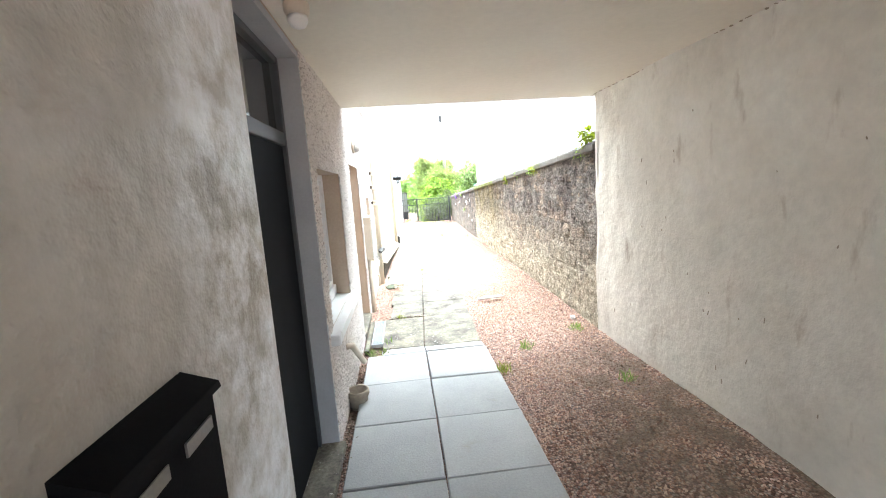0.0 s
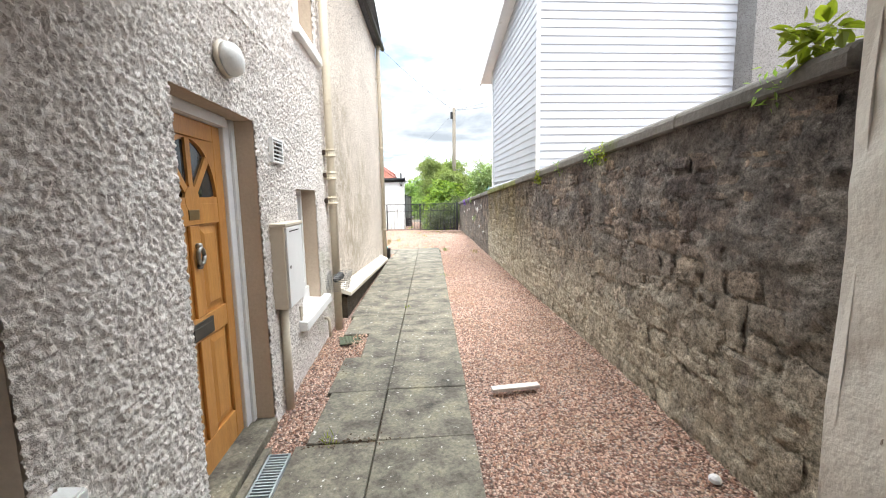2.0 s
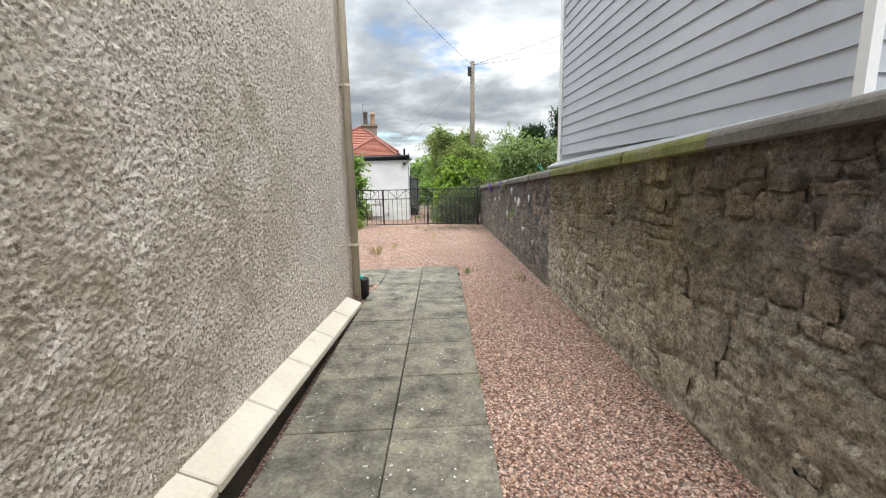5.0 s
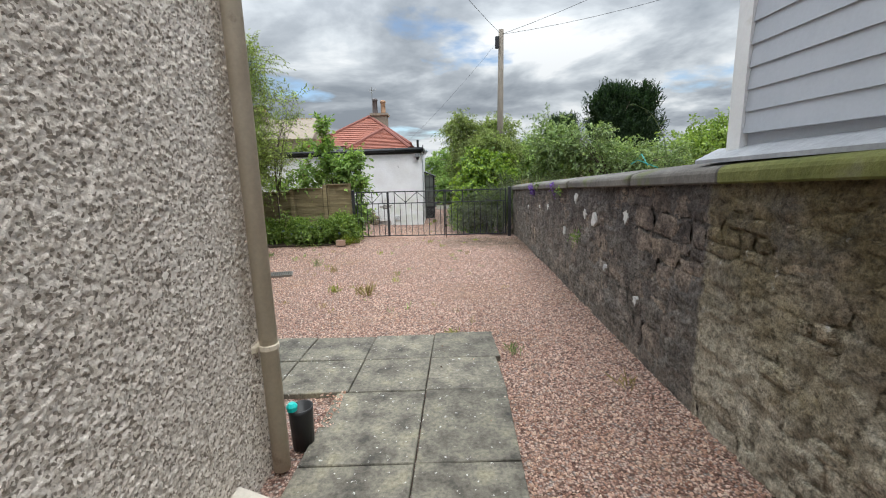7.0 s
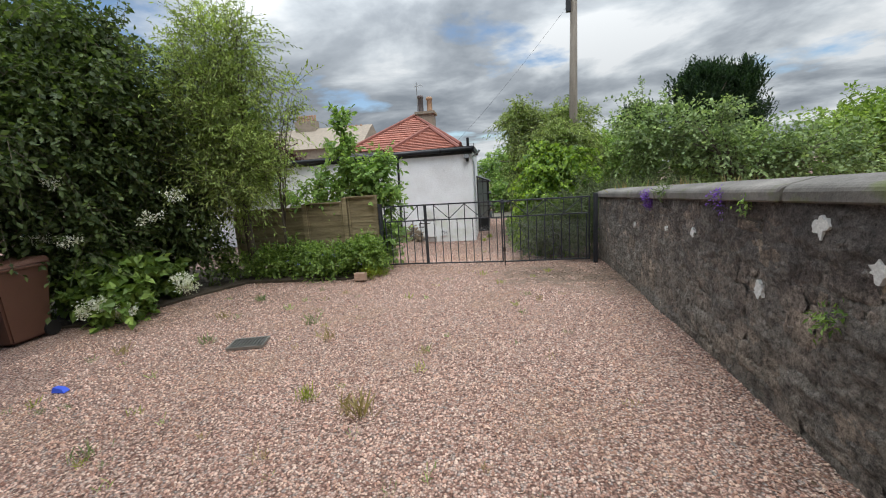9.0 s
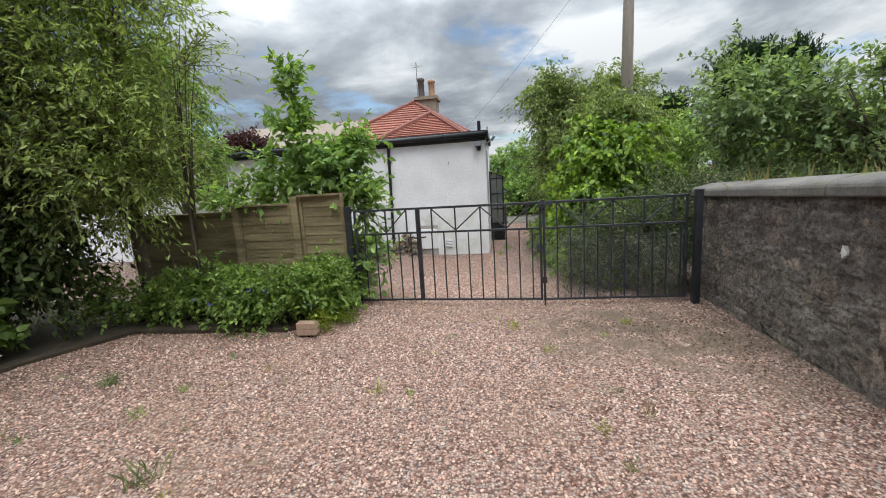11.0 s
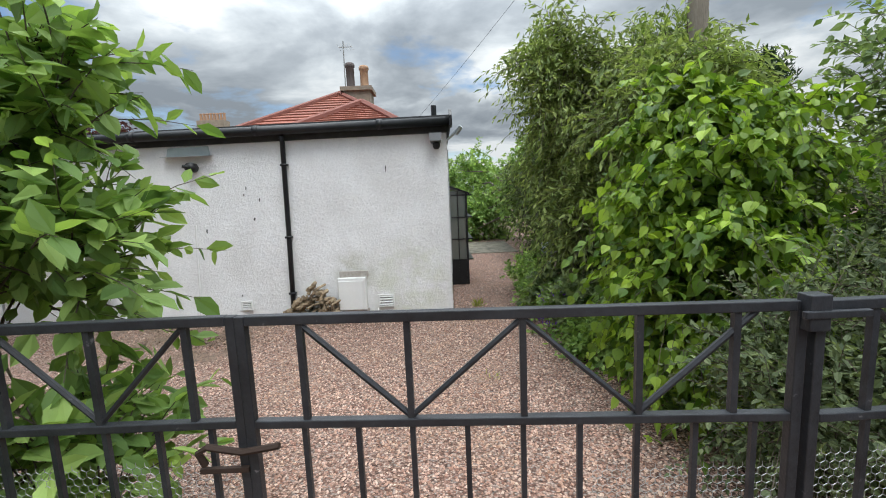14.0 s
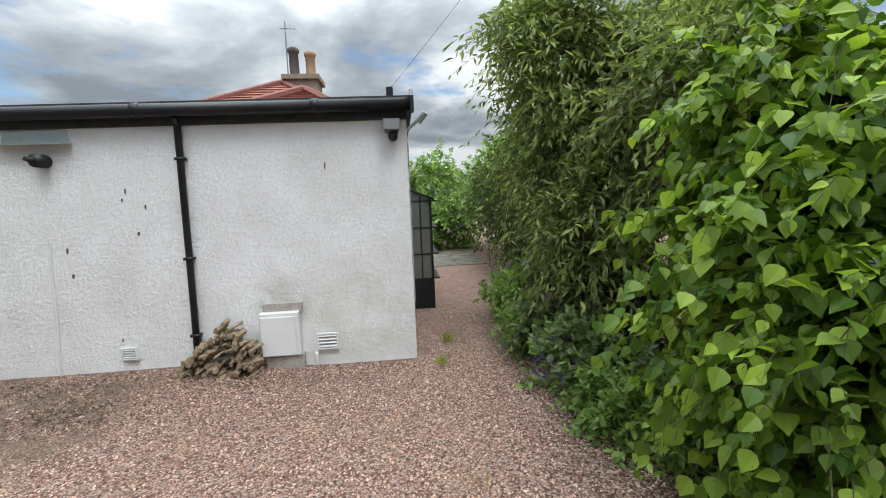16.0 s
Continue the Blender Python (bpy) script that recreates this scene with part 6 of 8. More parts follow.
gate_leaf("black iron gate leaf backed with chicken wire", 1.61, pose(1.01, 19.72, 0.0, 0, 0, 1.2), [0.15, 0.46, 0.795, 1.14, 1.47],
          [(0.15, HIGH, 0.46, LOW), (0.46, LOW, 0.795, HIGH), (0.795, HIGH, 1.14, LOW), (1.14, LOW, 1.47, HIGH)], 0.155, (0.0, 1.61, 0.83))
latch = holder("gate_latch", "rusty hook latch on the gate stile", "latch")
bm = bmesh.new()
tube(bm, [(-0.665, 19.80, 0.80), (-0.675, 19.79, 0.845), (-0.645, 19.785, 0.865), (-0.60, 19.785, 0.855), (-0.545, 19.785, 0.845), (-0.44, 19.785, 0.86)], 0.010, 6)
part("hook", bm, RUST, latch)
bm = bmesh.new()
box(bm, -0.68, -0.54, 19.795, 19.808, 0.775, 0.79)
part("keeper", bm, RUST, latch)
bm = bmesh.new()
tube(bm, [(1.01, 19.70, -0.05), (1.01, 19.70, 0.34)], 0.010, 6)
box(bm, 0.985, 1.035, 19.69, 19.715, 0.24, 0.32, 0.003)
solid("drop_bolt", bm, RUST, "rusty drop bolt between the gate leaves", "bolt")
bm = bmesh.new()
box(bm, 0.965, 1.02, 19.69, 19.735, 1.16, 1.255, 0.003)
box(bm, 0.95, 1.12, 19.685, 19.70, 1.195, 1.215, 0.003)
solid("gate_clasp", bm, GATE_PAINT, "iron clasp joining the gate leaves", "clasp")
for x, y, lab in ((-1.475, 19.86, "square black iron gate post beside the fence"), (2.72, 19.70, "square black iron gate post by the stone wall")):
    bm = bmesh.new()
    box(bm, x - 0.037, x + 0.037, y - 0.037, y + 0.037, -0.15, 1.27, 0.006)
    box(bm, x - 0.042, x + 0.042, y - 0.042, y + 0.042, 1.27, 1.285, 0.004)
    solid("gate_post", bm, GATE_PAINT, lab, "gate post", "gate posts")

# ---- fence panels ----
def fence_panel(x0, x1, y0, y1, top):
    root = holder("timber_fence", "weathered overlap timber fence beside the gate", "fence", "garden fences")
    n = 11
    h = (top - 0.05) / n
    for k in range(n):
        bm = bmesh.new()
        z = 0.05 + k * h
        tilt = 0.012
        hexa(bm, [(x0, y0 - tilt, z), (x1, y1 - tilt, z), (x1, y1 + 0.002, z), (x0, y0 + 0.002, z)],
             [(x0, y0 - 0.002, z + h * 1.18), (x1, y1 - 0.002, z + h * (1.18 + 0.06 * math.sin(k * 2.1))), (x1, y1 + 0.008, z + h * 1.18), (x0, y0 + 0.008, z + h * 1.18)])
        part("board", bm, FENCE, root)
    for x, y in ((x0 + 0.02, y0), (x1 - 0.02, y1)):
        bm = bmesh.new()
        box(bm, x - 0.02, x + 0.02, y - 0.035, y - 0.012, 0.05, top + 0.02)
        part("batten", bm, FENCE, root)
    bm = bmesh.new()
    box(bm, x0, x1, min(y0, y1) - 0.03, max(y0, y1) + 0.03, top + 0.02, top + 0.045)
    part("capping", bm, FENCE, root)


fence_panel(-2.18, -1.53, 19.97, 19.90, 1.43)
fence_panel(-3.15, -2.32, 20.06, 19.99, 1.33)
fence_panel(-4.9, -3.2, 20.16, 20.08, 1.25)
for x, y, h in ((-2.25, 19.97, 1.46), (-3.18, 20.06, 1.36)):
    bm = bmesh.new()
    box(bm, x - 0.05, x + 0.05, y - 0.055, y + 0.045, -0.1, h, 0.006)
    solid("fence_post", bm, FENCE, "square weathered timber fence post", "fence post", "garden fence posts")

# ---- bins ----
def wheelie_bin(label, material, m, marks):
    root = holder("wheelie_bin", label, "bin", "wheelie bins by the hedge")
    bm = bmesh.new()
    hexa(bm, [(-0.23, -0.24, 0.04), (0.23, -0.24, 0.04), (0.23, 0.26, 0.04), (-0.23, 0.26, 0.04)], [(-0.29, -0.33, 0.98), (0.29, -0.33, 0.98), (0.29, 0.36, 0.98), (-0.29, 0.36, 0.98)])
    bmesh.ops.bevel(bm, geom=bm.edges[:], offset=0.025, segments=2, affect="EDGES")
    part("body", bm, material, root)
    bm = bmesh.new()
    box(bm, -0.31, 0.31, -0.35, 0.36, 0.955, 0.99, 0.01)
    part("rim", bm, material, root)
    bm = bmesh.new()
    hexa(bm, [(-0.31, -0.37, 0.99), (0.31, -0.37, 0.99), (0.31, 0.38, 1.0), (-0.31, 0.38, 1.0)], [(-0.27, -0.32, 1.03), (0.27, -0.32, 1.03), (0.27, 0.36, 1.075), (-0.27, 0.36, 1.075)])
    bmesh.ops.bevel(bm, geom=bm.edges[:], offset=0.012, segments=2, affect="EDGES")
    part("lid", bm, material, root)
    bm = bmesh.new()
    tube(bm, [(-0.22, 0.42, 1.0), (0.22, 0.42, 1.0)], 0.018, 8)
    part("handle", bm, material, root)
    for x in (-0.25, 0.25):
        bm = bmesh.new()
        tube(bm, [(x - 0.025, 0.25, 0.10), (x + 0.025, 0.25, 0.10)], 0.10, 16)
        part("wheel", bm, BLACK_PLASTIC, root)
    if marks:
        for txt, size, px, pz in marks:
            cu = bpy.data.curves.new("marking", "FONT")
            cu.body, cu.size, cu.extrude = txt, size, 0.001
            tmp = bpy.data.objects.new("marking", cu)
            me = bpy.data.meshes.new_from_object(tmp)
            bpy.data.objects.remove(tmp)
            me.materials.append(WHITE_PAINT)
            ob = new("marking", me)
            ob.parent = root
            ob.matrix_basis = Matrix.Translation((0.284, px, pz)) @ Euler((radians(86.5), 0, radians(90))).to_matrix().to_4x4()
            tagged(ob, "white painted marking")
    root.matrix_basis = m
    return root


wheelie_bin("blue plastic wheelie bin with white painted markings", BIN_BLUE, pose(-5.24, 15.15, -0.03, 0, 0, 10), [("130 C", 0.20, -0.20, 0.66)])
wheelie_bin("brown plastic wheelie bin beside the hedge", BIN_BROWN, pose(-5.36, 16.0, -0.03, 0, 0, 4), None)

# ---- telegraph pole ----
pole = holder("telegraph_pole", "tall weathered timber telegraph pole behind the shrubs", "pole")
bm = bmesh.new()
tube(bm, [(3.0, 23.6, -0.4), (3.03, 23.6, 3.0), (3.07, 23.6, 6.35)], [0.125, 0.11, 0.085], 12)
part("pole", bm, POLE_WOOD, pole, smooth=True)
bm = bmesh.new()
box(bm, 2.86, 2.98, 23.48, 23.60, 5.75, 6.12, 0.01)
part("junction_box", bm, BLACK_PLASTIC, pole, "dark junction box near the top")
def wire(a, b, sag, r=0.006):
    bm = bmesh.new()
    a, b = Vector(a), Vector(b)
    tube(bm, [a.lerp(b, k / 10) - Vector((0, 0, sag * 4 * (k / 10) * (1 - k / 10))) for k in range(11)], r, 4)
    solid("overhead_wire", bm, BLACK_PLASTIC, "thin overhead telephone wire from the pole", "wire", "overhead wires")


wire((3.07, 23.6, 6.2), (11.0, 14.0, 7.6), 0.35)
wire((3.07, 23.6, 6.2), (12.0, 20.0, 7.4), 0.3)
wire((3.07, 23.6, 6.2), (-2.5, 14.0, 8.5), 0.3)
wire((3.07, 23.6, 6.1), (-1.0, 30.0, 3.0), 0.15, 0.003)

# ---- fittings on the white house ----
box_m = holder("gas_meter_box", "white meter box on stained backing, low on the wall", "meter box")
bm = bmesh.new()
box(bm, -1.52, -1.10, HY - 0.13, HY - 0.006, -0.12, 0.37, 0.008)
part("body", bm, BOX_WHITE, box_m)
bm = bmesh.new()
box(bm, -1.51, -1.14, HY - 0.145, HY - 0.131, -0.11, 0.33, 0.006)
part("door", bm, BOX_WHITE, box_m)
bm = bmesh.new()
box(bm, -1.48, -1.08, HY - 0.10, HY - 0.006, -0.33, -0.122)
part("plinth", bm, surface("stained_render", [(0.3, (0.34, 0.30, 0.26)), (0.7, (0.55, 0.52, 0.49))], 6, 40, 0.3, 0.9, 0.004), box_m, "stained grey render plinth")
bm = bmesh.new()
box(bm, -1.50, -1.07, HY - 0.05, HY - 0.008, 0.372, 0.46)
part("backing", bm, bpy.data.materials["stained_render"], box_m, "stained grey render backing")
for y0, y1, z0, z1 in ((-3.02, -2.85, -0.07, 0.07), (-0.94, -0.70, -0.11, 0.08)):
    v = louvre_vent("wall_vent", "small slotted vent low on the white wall", 0, y1 - y0, 0, z1 - z0, 0, 4, BOX_WHITE)
    v.matrix_basis = Matrix.Translation((y0, HY - 0.012, z0)) @ Euler((0, 0, radians(-90))).to_matrix().to_4x4()
flue = holder("boiler_flue", "black boiler flue under a grey metal plate on the white wall", "flue")
bm = bmesh.new()
tube(bm, [(-3.50, HY, 2.08), (-3.50, HY - 0.13, 2.08)], 0.068, 16)
tube(bm, [(-3.50, HY - 0.12, 2.08), (-3.59, HY - 0.13, 2.10)], [0.03, 0.022], 10)
part("flue", bm, BLACK_PLASTIC, flue, smooth=True)
bm = bmesh.new()
hexa(bm, [(-3.87, HY - 0.02, 2.25), (-3.24, HY - 0.02, 2.25), (-3.24, HY - 0.0, 2.25), (-3.87, HY - 0.0, 2.25)], [(-3.84, HY - 0.02, 2.37), (-3.26, HY - 0.02, 2.38), (-3.26, HY - 0.0, 2.38), (-3.84, HY - 0.0, 2.37)])
hexa(bm, [(-3.90, HY - 0.12, 2.235), (-3.22, HY - 0.12, 2.235), (-3.22, HY - 0.0, 2.25), (-3.90, HY - 0.0, 2.25)], [(-3.90, HY - 0.12, 2.242), (-3.22, HY - 0.12, 2.242), (-3.22, HY - 0.0, 2.257), (-3.90, HY - 0.0, 2.257)])
part("plate", bm, GALV, flue, "grey metal deflector plate")
fl = holder("security_light", "grey security light with a sensor under the eaves corner", "wall lamp")
bm = bmesh.new()
hexa(bm, [(-0.05, HY - 0.20, 2.30), (0.11, HY - 0.20, 2.30), (0.10, HY - 0.03, 2.28), (-0.04, HY - 0.03, 2.28)], [(-0.06, HY - 0.18, 2.41), (0.12, HY - 0.18, 2.41), (0.11, HY - 0.03, 2.42), (-0.05, HY - 0.03, 2.42)])
part("lamp_head", bm, plain("grey_lamp_casing", (0.16, 0.165, 0.17), 0.5), fl)
bm = bmesh.new()
lathe(bm, [(0.03, 0), (0.05, 0.03), (0.055, 0.08), (0.03, 0.10)], (0.04, HY - 0.09, 2.19), 12)
part("sensor", bm, BLACK_PLASTIC, fl, "black motion sensor", True)
bm = bmesh.new()
tube(bm, [(0.19, HY + 0.30, 2.35), (0.28, HY + 0.28, 2.42), (0.38, HY + 0.22, 2.50)], 0.018, 6)
tube(bm, [(0.34, HY + 0.24, 2.44), (0.42, HY + 0.20, 2.54)], 0.035, 8)
solid("camera_bracket", bm, GALV, "small floodlight on a bracket at the house corner", "floodlight")
bm = bmesh.new()
for z0, z1 in ((-0.36, 1.58),):
    box(bm, -5.03, -4.91, HY - 0.30, HY - 0.18, z0, z1, 0.01)
    box(bm, -5.06, -4.88, HY - 0.33, HY - 0.15, z1, z1 + 0.03, 0.006)
    box(bm, -5.06, -4.88, HY - 0.34, HY - 0.14, -0.36, -0.26, 0.01)
solid("timber_post", bm, surface("green_stained_timber", [(0.3, (0.07, 0.085, 0.045)), (0.7, (0.14, 0.15, 0.09))], 4, 40, 0.35, 0.9, 0.004), "green-stained square timber post near the white wall", "post")
# log pile
logs = holder("log_pile", "heap of split firewood against the white wall", "log pile")
for k in range(170):
    t = RNG.uniform(0, 1)
    x = -2.33 + 0.80 * t
    hmax = 0.54 * (1 - abs(t - 0.62) / 0.72) + 0.05
    z = -0.27 + RNG.uniform(0, 1) ** 1.15 * hmax
    ln, r = RNG.uniform(0.13, 0.22), RNG.uniform(0.016, 0.036)
    yaw, tip = RNG.uniform(-0.55, 0.55), RNG.uniform(-0.25, 0.25)
    d = Vector((math.sin(yaw) * 0.9, -math.cos(yaw), math.sin(tip))).normalized() * ln
    c = Vector((x, HY - 0.12 - RNG.uniform(0, 0.22) * (1 - 0.5 * (z + 0.3) / 0.5), z + 0.02))
    bm = bmesh.new()
    tube(bm, [c - d / 2, c + d / 2], [r, r * 0.9], 5)
    part("log", bm, LOG, logs)

# greenhouse by the side path
gh = holder("greenhouse", "small dark-framed lean-to greenhouse beside the white house", "greenhouse")
bm = bmesh.new()
for x, y in ((0.22, 27.0), (0.58, 27.0), (0.22, 29.2), (0.58, 29.2), (0.58, 28.1)):
    box(bm, x - 0.02, x + 0.02, y - 0.02, y + 0.02, -0.32, 1.72 if x < 0.5 else 1.55)
for z in (0.2, 0.62, 1.06, 1.50):
    box(bm, 0.24, 0.56, 26.985, 27.015, z, z + 0.025)
    box(bm, 0.565, 0.695, 27.02, 29.18, z, z + 0.025)
box(bm, 0.40, 0.42, 26.985, 27.015, -0.3, 1.60)
hexa(bm, [(0.18, 26.95, 1.70), (0.64, 26.95, 1.52), (0.64, 29.25, 1.52), (0.18, 29.25, 1.70)], [(0.18, 26.95, 1.74), (0.64, 26.95, 1.56), (0.64, 29.25, 1.56), (0.18, 29.25, 1.74)])
part("frame", bm, BLACK_PAINT, gh)
bm = bmesh.new()
box(bm, 0.23, 0.57, 26.998, 27.004, 0.22, 1.60)
box(bm, 0.576, 0.582, 27.02, 29.18, 0.22, 1.52)
part("glazing", bm, glass_pane("greenhouse_glass", (0.10, 0.12, 0.11), 0.08), gh, "dusty glass")
bm = bmesh.new()
box(bm, 0.225, 0.575, 26.99, 27.01, -0.30, 0.20)
box(bm, 0.57, 0.59, 27.02, 29.18, -0.30, 0.20)
part("base_panel", bm, BLACK_PAINT, gh, "dark base boards")
bm = bmesh.new()
box(bm, 0.62, 2.4, 31.2, 34.0, -0.34, -0.285)
solid("pavement_far", bm, SLAB_OLD, "pale concrete apron at the end of the side path", "pavement", kind="structure")
# domed garden ornament in the manner of a bird bath; gives no light
bm = bmesh.new()
lathe(bm, [(0.05, 0.0), (0.05, 0.72), (0.15, 0.74), (0.16, 0.80), (0.14, 0.90), (0.08, 0.97), (0.01, 0.99)], (1.98, 26.0, -0.3), 14)
solid("garden_ornament", bm, GALV, "grey domed garden ornament among the shrubs", "garden lamp", smooth=True)

# bricks, grille and litter in the yard
for k, (dz, rz) in enumerate(((0, 2), (0.068, -1))):
    bm = bmesh.new()
    box(bm, -0.11, 0.11, -0.055, 0.055, 0.0, 0.066, 0.005)
    ob = solid("brick", bm, BRICK_BUFF, "buff brick stacked at the edge of the ivy bed", "brick", "bricks by the ivy")
    ob.matrix_basis = pose(-1.62, 18.73, -0.01 + dz, 0, 0, rz)
gr = holder("drain_cover", "grey slotted drain cover set in the gravel", "drain cover")
bm = bmesh.new()
for a, b, c, d in ((-0.2, 0.2, -0.15, -0.125), (-0.2, 0.2, 0.125, 0.15), (-0.2, -0.175, -0.125, 0.125), (0.175, 0.2, -0.125, 0.125)):
    box(bm, a, b, c, d, -0.02, 0.012)
part("frame", bm, STEEL_DULL, gr)
bm = bmesh.new()
box(bm, -0.175, 0.175, -0.125, 0.125, -0.02, -0.012)
part("backing", bm, GAP_SHADE, gr)
for k in range(9):
    bm = bmesh.new()
    box(bm, -0.165 + k * 0.038, -0.147 + k * 0.038, -0.125, 0.125, -0.012, 0.008)
    part("bar", bm, STEEL_DULL, gr)
gr.matrix_basis = pose(-2.02, 15.85, -0.01, 0, 0, 14)
bm = bmesh.new()
hexa(bm, [(-0.07, -0.03, 0), (0.07, -0.03, 0), (0.06, 0.04, 0), (-0.06, 0.03, 0)], [(-0.05, -0.02, 0.05), (0.04, -0.02, 0.03), (0.03, 0.03, 0.035), (-0.04, 0.02, 0.05)])
ob = solid("litter", bm, plain("blue_wrapper", (0.03, 0.08, 0.55), 0.4), "crumpled blue wrapper on the gravel", "litter")
ob.matrix_basis = pose(-3.23, 14.75, -0.02)

# ---- planting ----
def patch(name, label, category, blobs, per, spread, size, shape, material, droop=0.2, kind="", floor=-0.03, length=0.0, rise=0.3, sag=0.2):
    if length:
        v, f, _ = foliage(blobs, per, spread, size, shape, length, rise, sag, droop, 0.25, 9)
    else:
        pts, outs, _ = crown_points(blobs, per, spread)
        keep = pts[:, 2] > floor
        v, f = leaf_cloud(pts[keep], outs[keep], size, shape, droop)
    v[:, 2] = np.maximum(v[:, 2], floor)
    return tagged(new(name, raw_mesh(name, v, f, material)), label, category, kind=kind)


tree("willow_tree", "tall bushy willow with olive leaves over the yard corner", (-4.0, 19.3, -0.04), 2.4, 0.09,
     [(-4.35, 19.1, 2.9, 1.15, 1.0, 1.7, 850), (-3.75, 18.9, 2.0, 0.60, 0.7, 0.95, 420), (-3.95, 19.0, 4.2, 0.85, 0.8, 0.8, 260), (-3.2, 18.9, 3.2, 0.40, 0.4, 0.75, 60), (-4.7, 18.9, 1.9, 1.2, 0.9, 1.1, 380)],
     24, 0.14, 0.085, LEAF_SLIM, L_WILLOW, limbs=34, length=0.75, rise=0.55, sag=0.35, inner=0.25)
tree("willow_sapling", "thin leaning willow stem with sparse leaves at the yard corner", (-3.3, 19.35, -0.04), 2.3, 0.028,
     [(-2.85, 18.9, 3.0, 0.35, 0.3, 0.55, 14), (-2.45, 18.8, 3.35, 0.30, 0.25, 0.35, 9)], 22, 0.1, 0.08, LEAF_SLIM, L_WILLOW, limbs=12, length=0.6, rise=0.6, sag=0.2, inner=0.0)
tree("hedge_tree", "dense dark elder and hawthorn hedge along the yard", (-5.6, 17.5, -0.04), 2.0, 0.10,
     [(-5.7, 17.5, 2.5, 1.5, 1.6, 1.8, 1700), (-6.3, 15.9, 2.4, 1.2, 1.4, 1.9, 1500), (-6.4, 18.2, 4.1, 1.6, 1.2, 1.1, 900), (-7.4, 16.5, 3.9, 1.3, 1.6, 1.2, 700), (-5.4, 18.6, 1.3, 1.5, 0.9, 1.2, 700), (-6.9, 13.9, 2.3, 1.1, 1.3, 2.0, 600), (-5.5, 17.2, 0.9, 0.8, 1.0, 0.9, 420)],
     22, 0.16, 0.10, LEAF_FAR, L_HEDGE, limbs=26, length=0.6, sag=0.5, inner=0.4)
tree("hawthorn_tree", "hawthorn with small clustered leaves beyond the fence", (-6.6, 23.3, -0.1), 2.4, 0.09,
     [(-6.8, 23.2, 3.5, 1.35, 1.0, 1.5, 520), (-6.2, 23.1, 2.4, 0.75, 0.7, 0.7, 200), (-7.6, 23.4, 2.3, 1.1, 0.9, 1.3, 300)],
     22, 0.12, 0.085, LEAF_FAR, L_MID, limbs=24, length=0.5, sag=0.35, inner=0.25)
patch("flowering_shrub", "low shrub of fresh green leaves at the hedge foot", "shrub", [(-4.75, 16.95, 0.35, 0.5, 0.5, 0.45, 110), (-5.3, 16.9, 0.5, 0.5, 0.4, 0.5, 80), (-4.9, 17.6, 0.3, 0.4, 0.5, 0.35, 60)], 14, 0.10, 0.12, LEAF_HEART, L_IVY, length=0.4)
for x, y, z, r, n in ((-4.42, 16.45, 0.34, 0.20, 30), (-4.25, 16.5, 0.20, 0.16, 22), (-4.70, 16.4, 0.25, 0.16, 20), (-4.0, 17.35, 0.42, 0.17, 24), (-3.95, 17.4, 0.28, 0.12, 14), (-4.25, 17.2, 1.40, 0.16, 10), (-4.0, 17.4, 1.72, 0.14, 8), (-4.85, 16.5, 1.2, 0.14, 9), (-5.2, 16.4, 1.26, 0.14, 9), (-4.95, 16.5, 1.95, 0.12, 7)):
    patch("blossom", "cluster of small white blossom on the hedge", "flowers", [(x, y, z, r, r, r * 0.5, n)], 16, 0.03, 0.035, LEAF_OVAL, PETAL_WHITE, -0.3, "stuff")
ivy = [(-3.6 + 0.45 * k, 19.30 + 0.12 * math.sin(k * 1.7), 0.26, 0.46, 0.52, 0.36 + 0.07 * math.sin(k * 2.3), 85) for k in range(5)]
patch("periwinkle_bed", "thick bed of bright green periwinkle under the fence", "ground cover", ivy + [(-1.78, 19.25, 0.32, 0.38, 0.40, 0.36, 80), (-1.62, 19.52, 0.36, 0.20, 0.28, 0.36, 60), (-4.2, 19.1, 0.25, 0.6, 0.4, 0.3, 60)], 34, 0.09, 0.062, LEAF_OVAL, L_IVY, 0.1, "stuff", length=0.34, rise=0.75, sag=0.45)
bm = bmesh.new()
prism(bm, [(-5.6, 16.4), (-4.75, 16.6), (-4.3, 18.0), (-3.9, 18.85), (-1.95, 18.85), (-1.45, 19.3), (-1.5, 20.0), (-8.0, 20.2), (-8, 13)], "z", -0.06, 0.0)
solid("soil_bed", bm, SOIL, "dark leaf-strewn soil of the border", "soil", kind="structure")
for k in range(7):
    x, y = -3.1 + 0.24 * k, 18.86 + 0.1 * math.sin(k * 3.1)
    patch("periwinkle_flower", "small blue periwinkle flower", "flower", [(x, y, 0.36 + 0.1 * math.sin(k * 5), 0.02, 0.02, 0.02, 1)], 6, 0.015, 0.035, LEAF_OVAL, PETAL_BLUE, -0.2)
patch("stonecrop", "yellow-green stonecrop tuft by the gate post", "plant", [(-1.36, 19.15, 0.02, 0.15, 0.13, 0.07, 60)], 14, 0.03, 0.03, LEAF_SLIM, L_YELLOW, -0.5)
patch("ragwort", "small plant with yellow flowers beside the bricks", "plant", [(-1.5, 18.86, 0.08, 0.13, 0.1, 0.14, 40)], 14, 0.03, 0.035, LEAF_SLIM, L_YELLOW, -0.3)
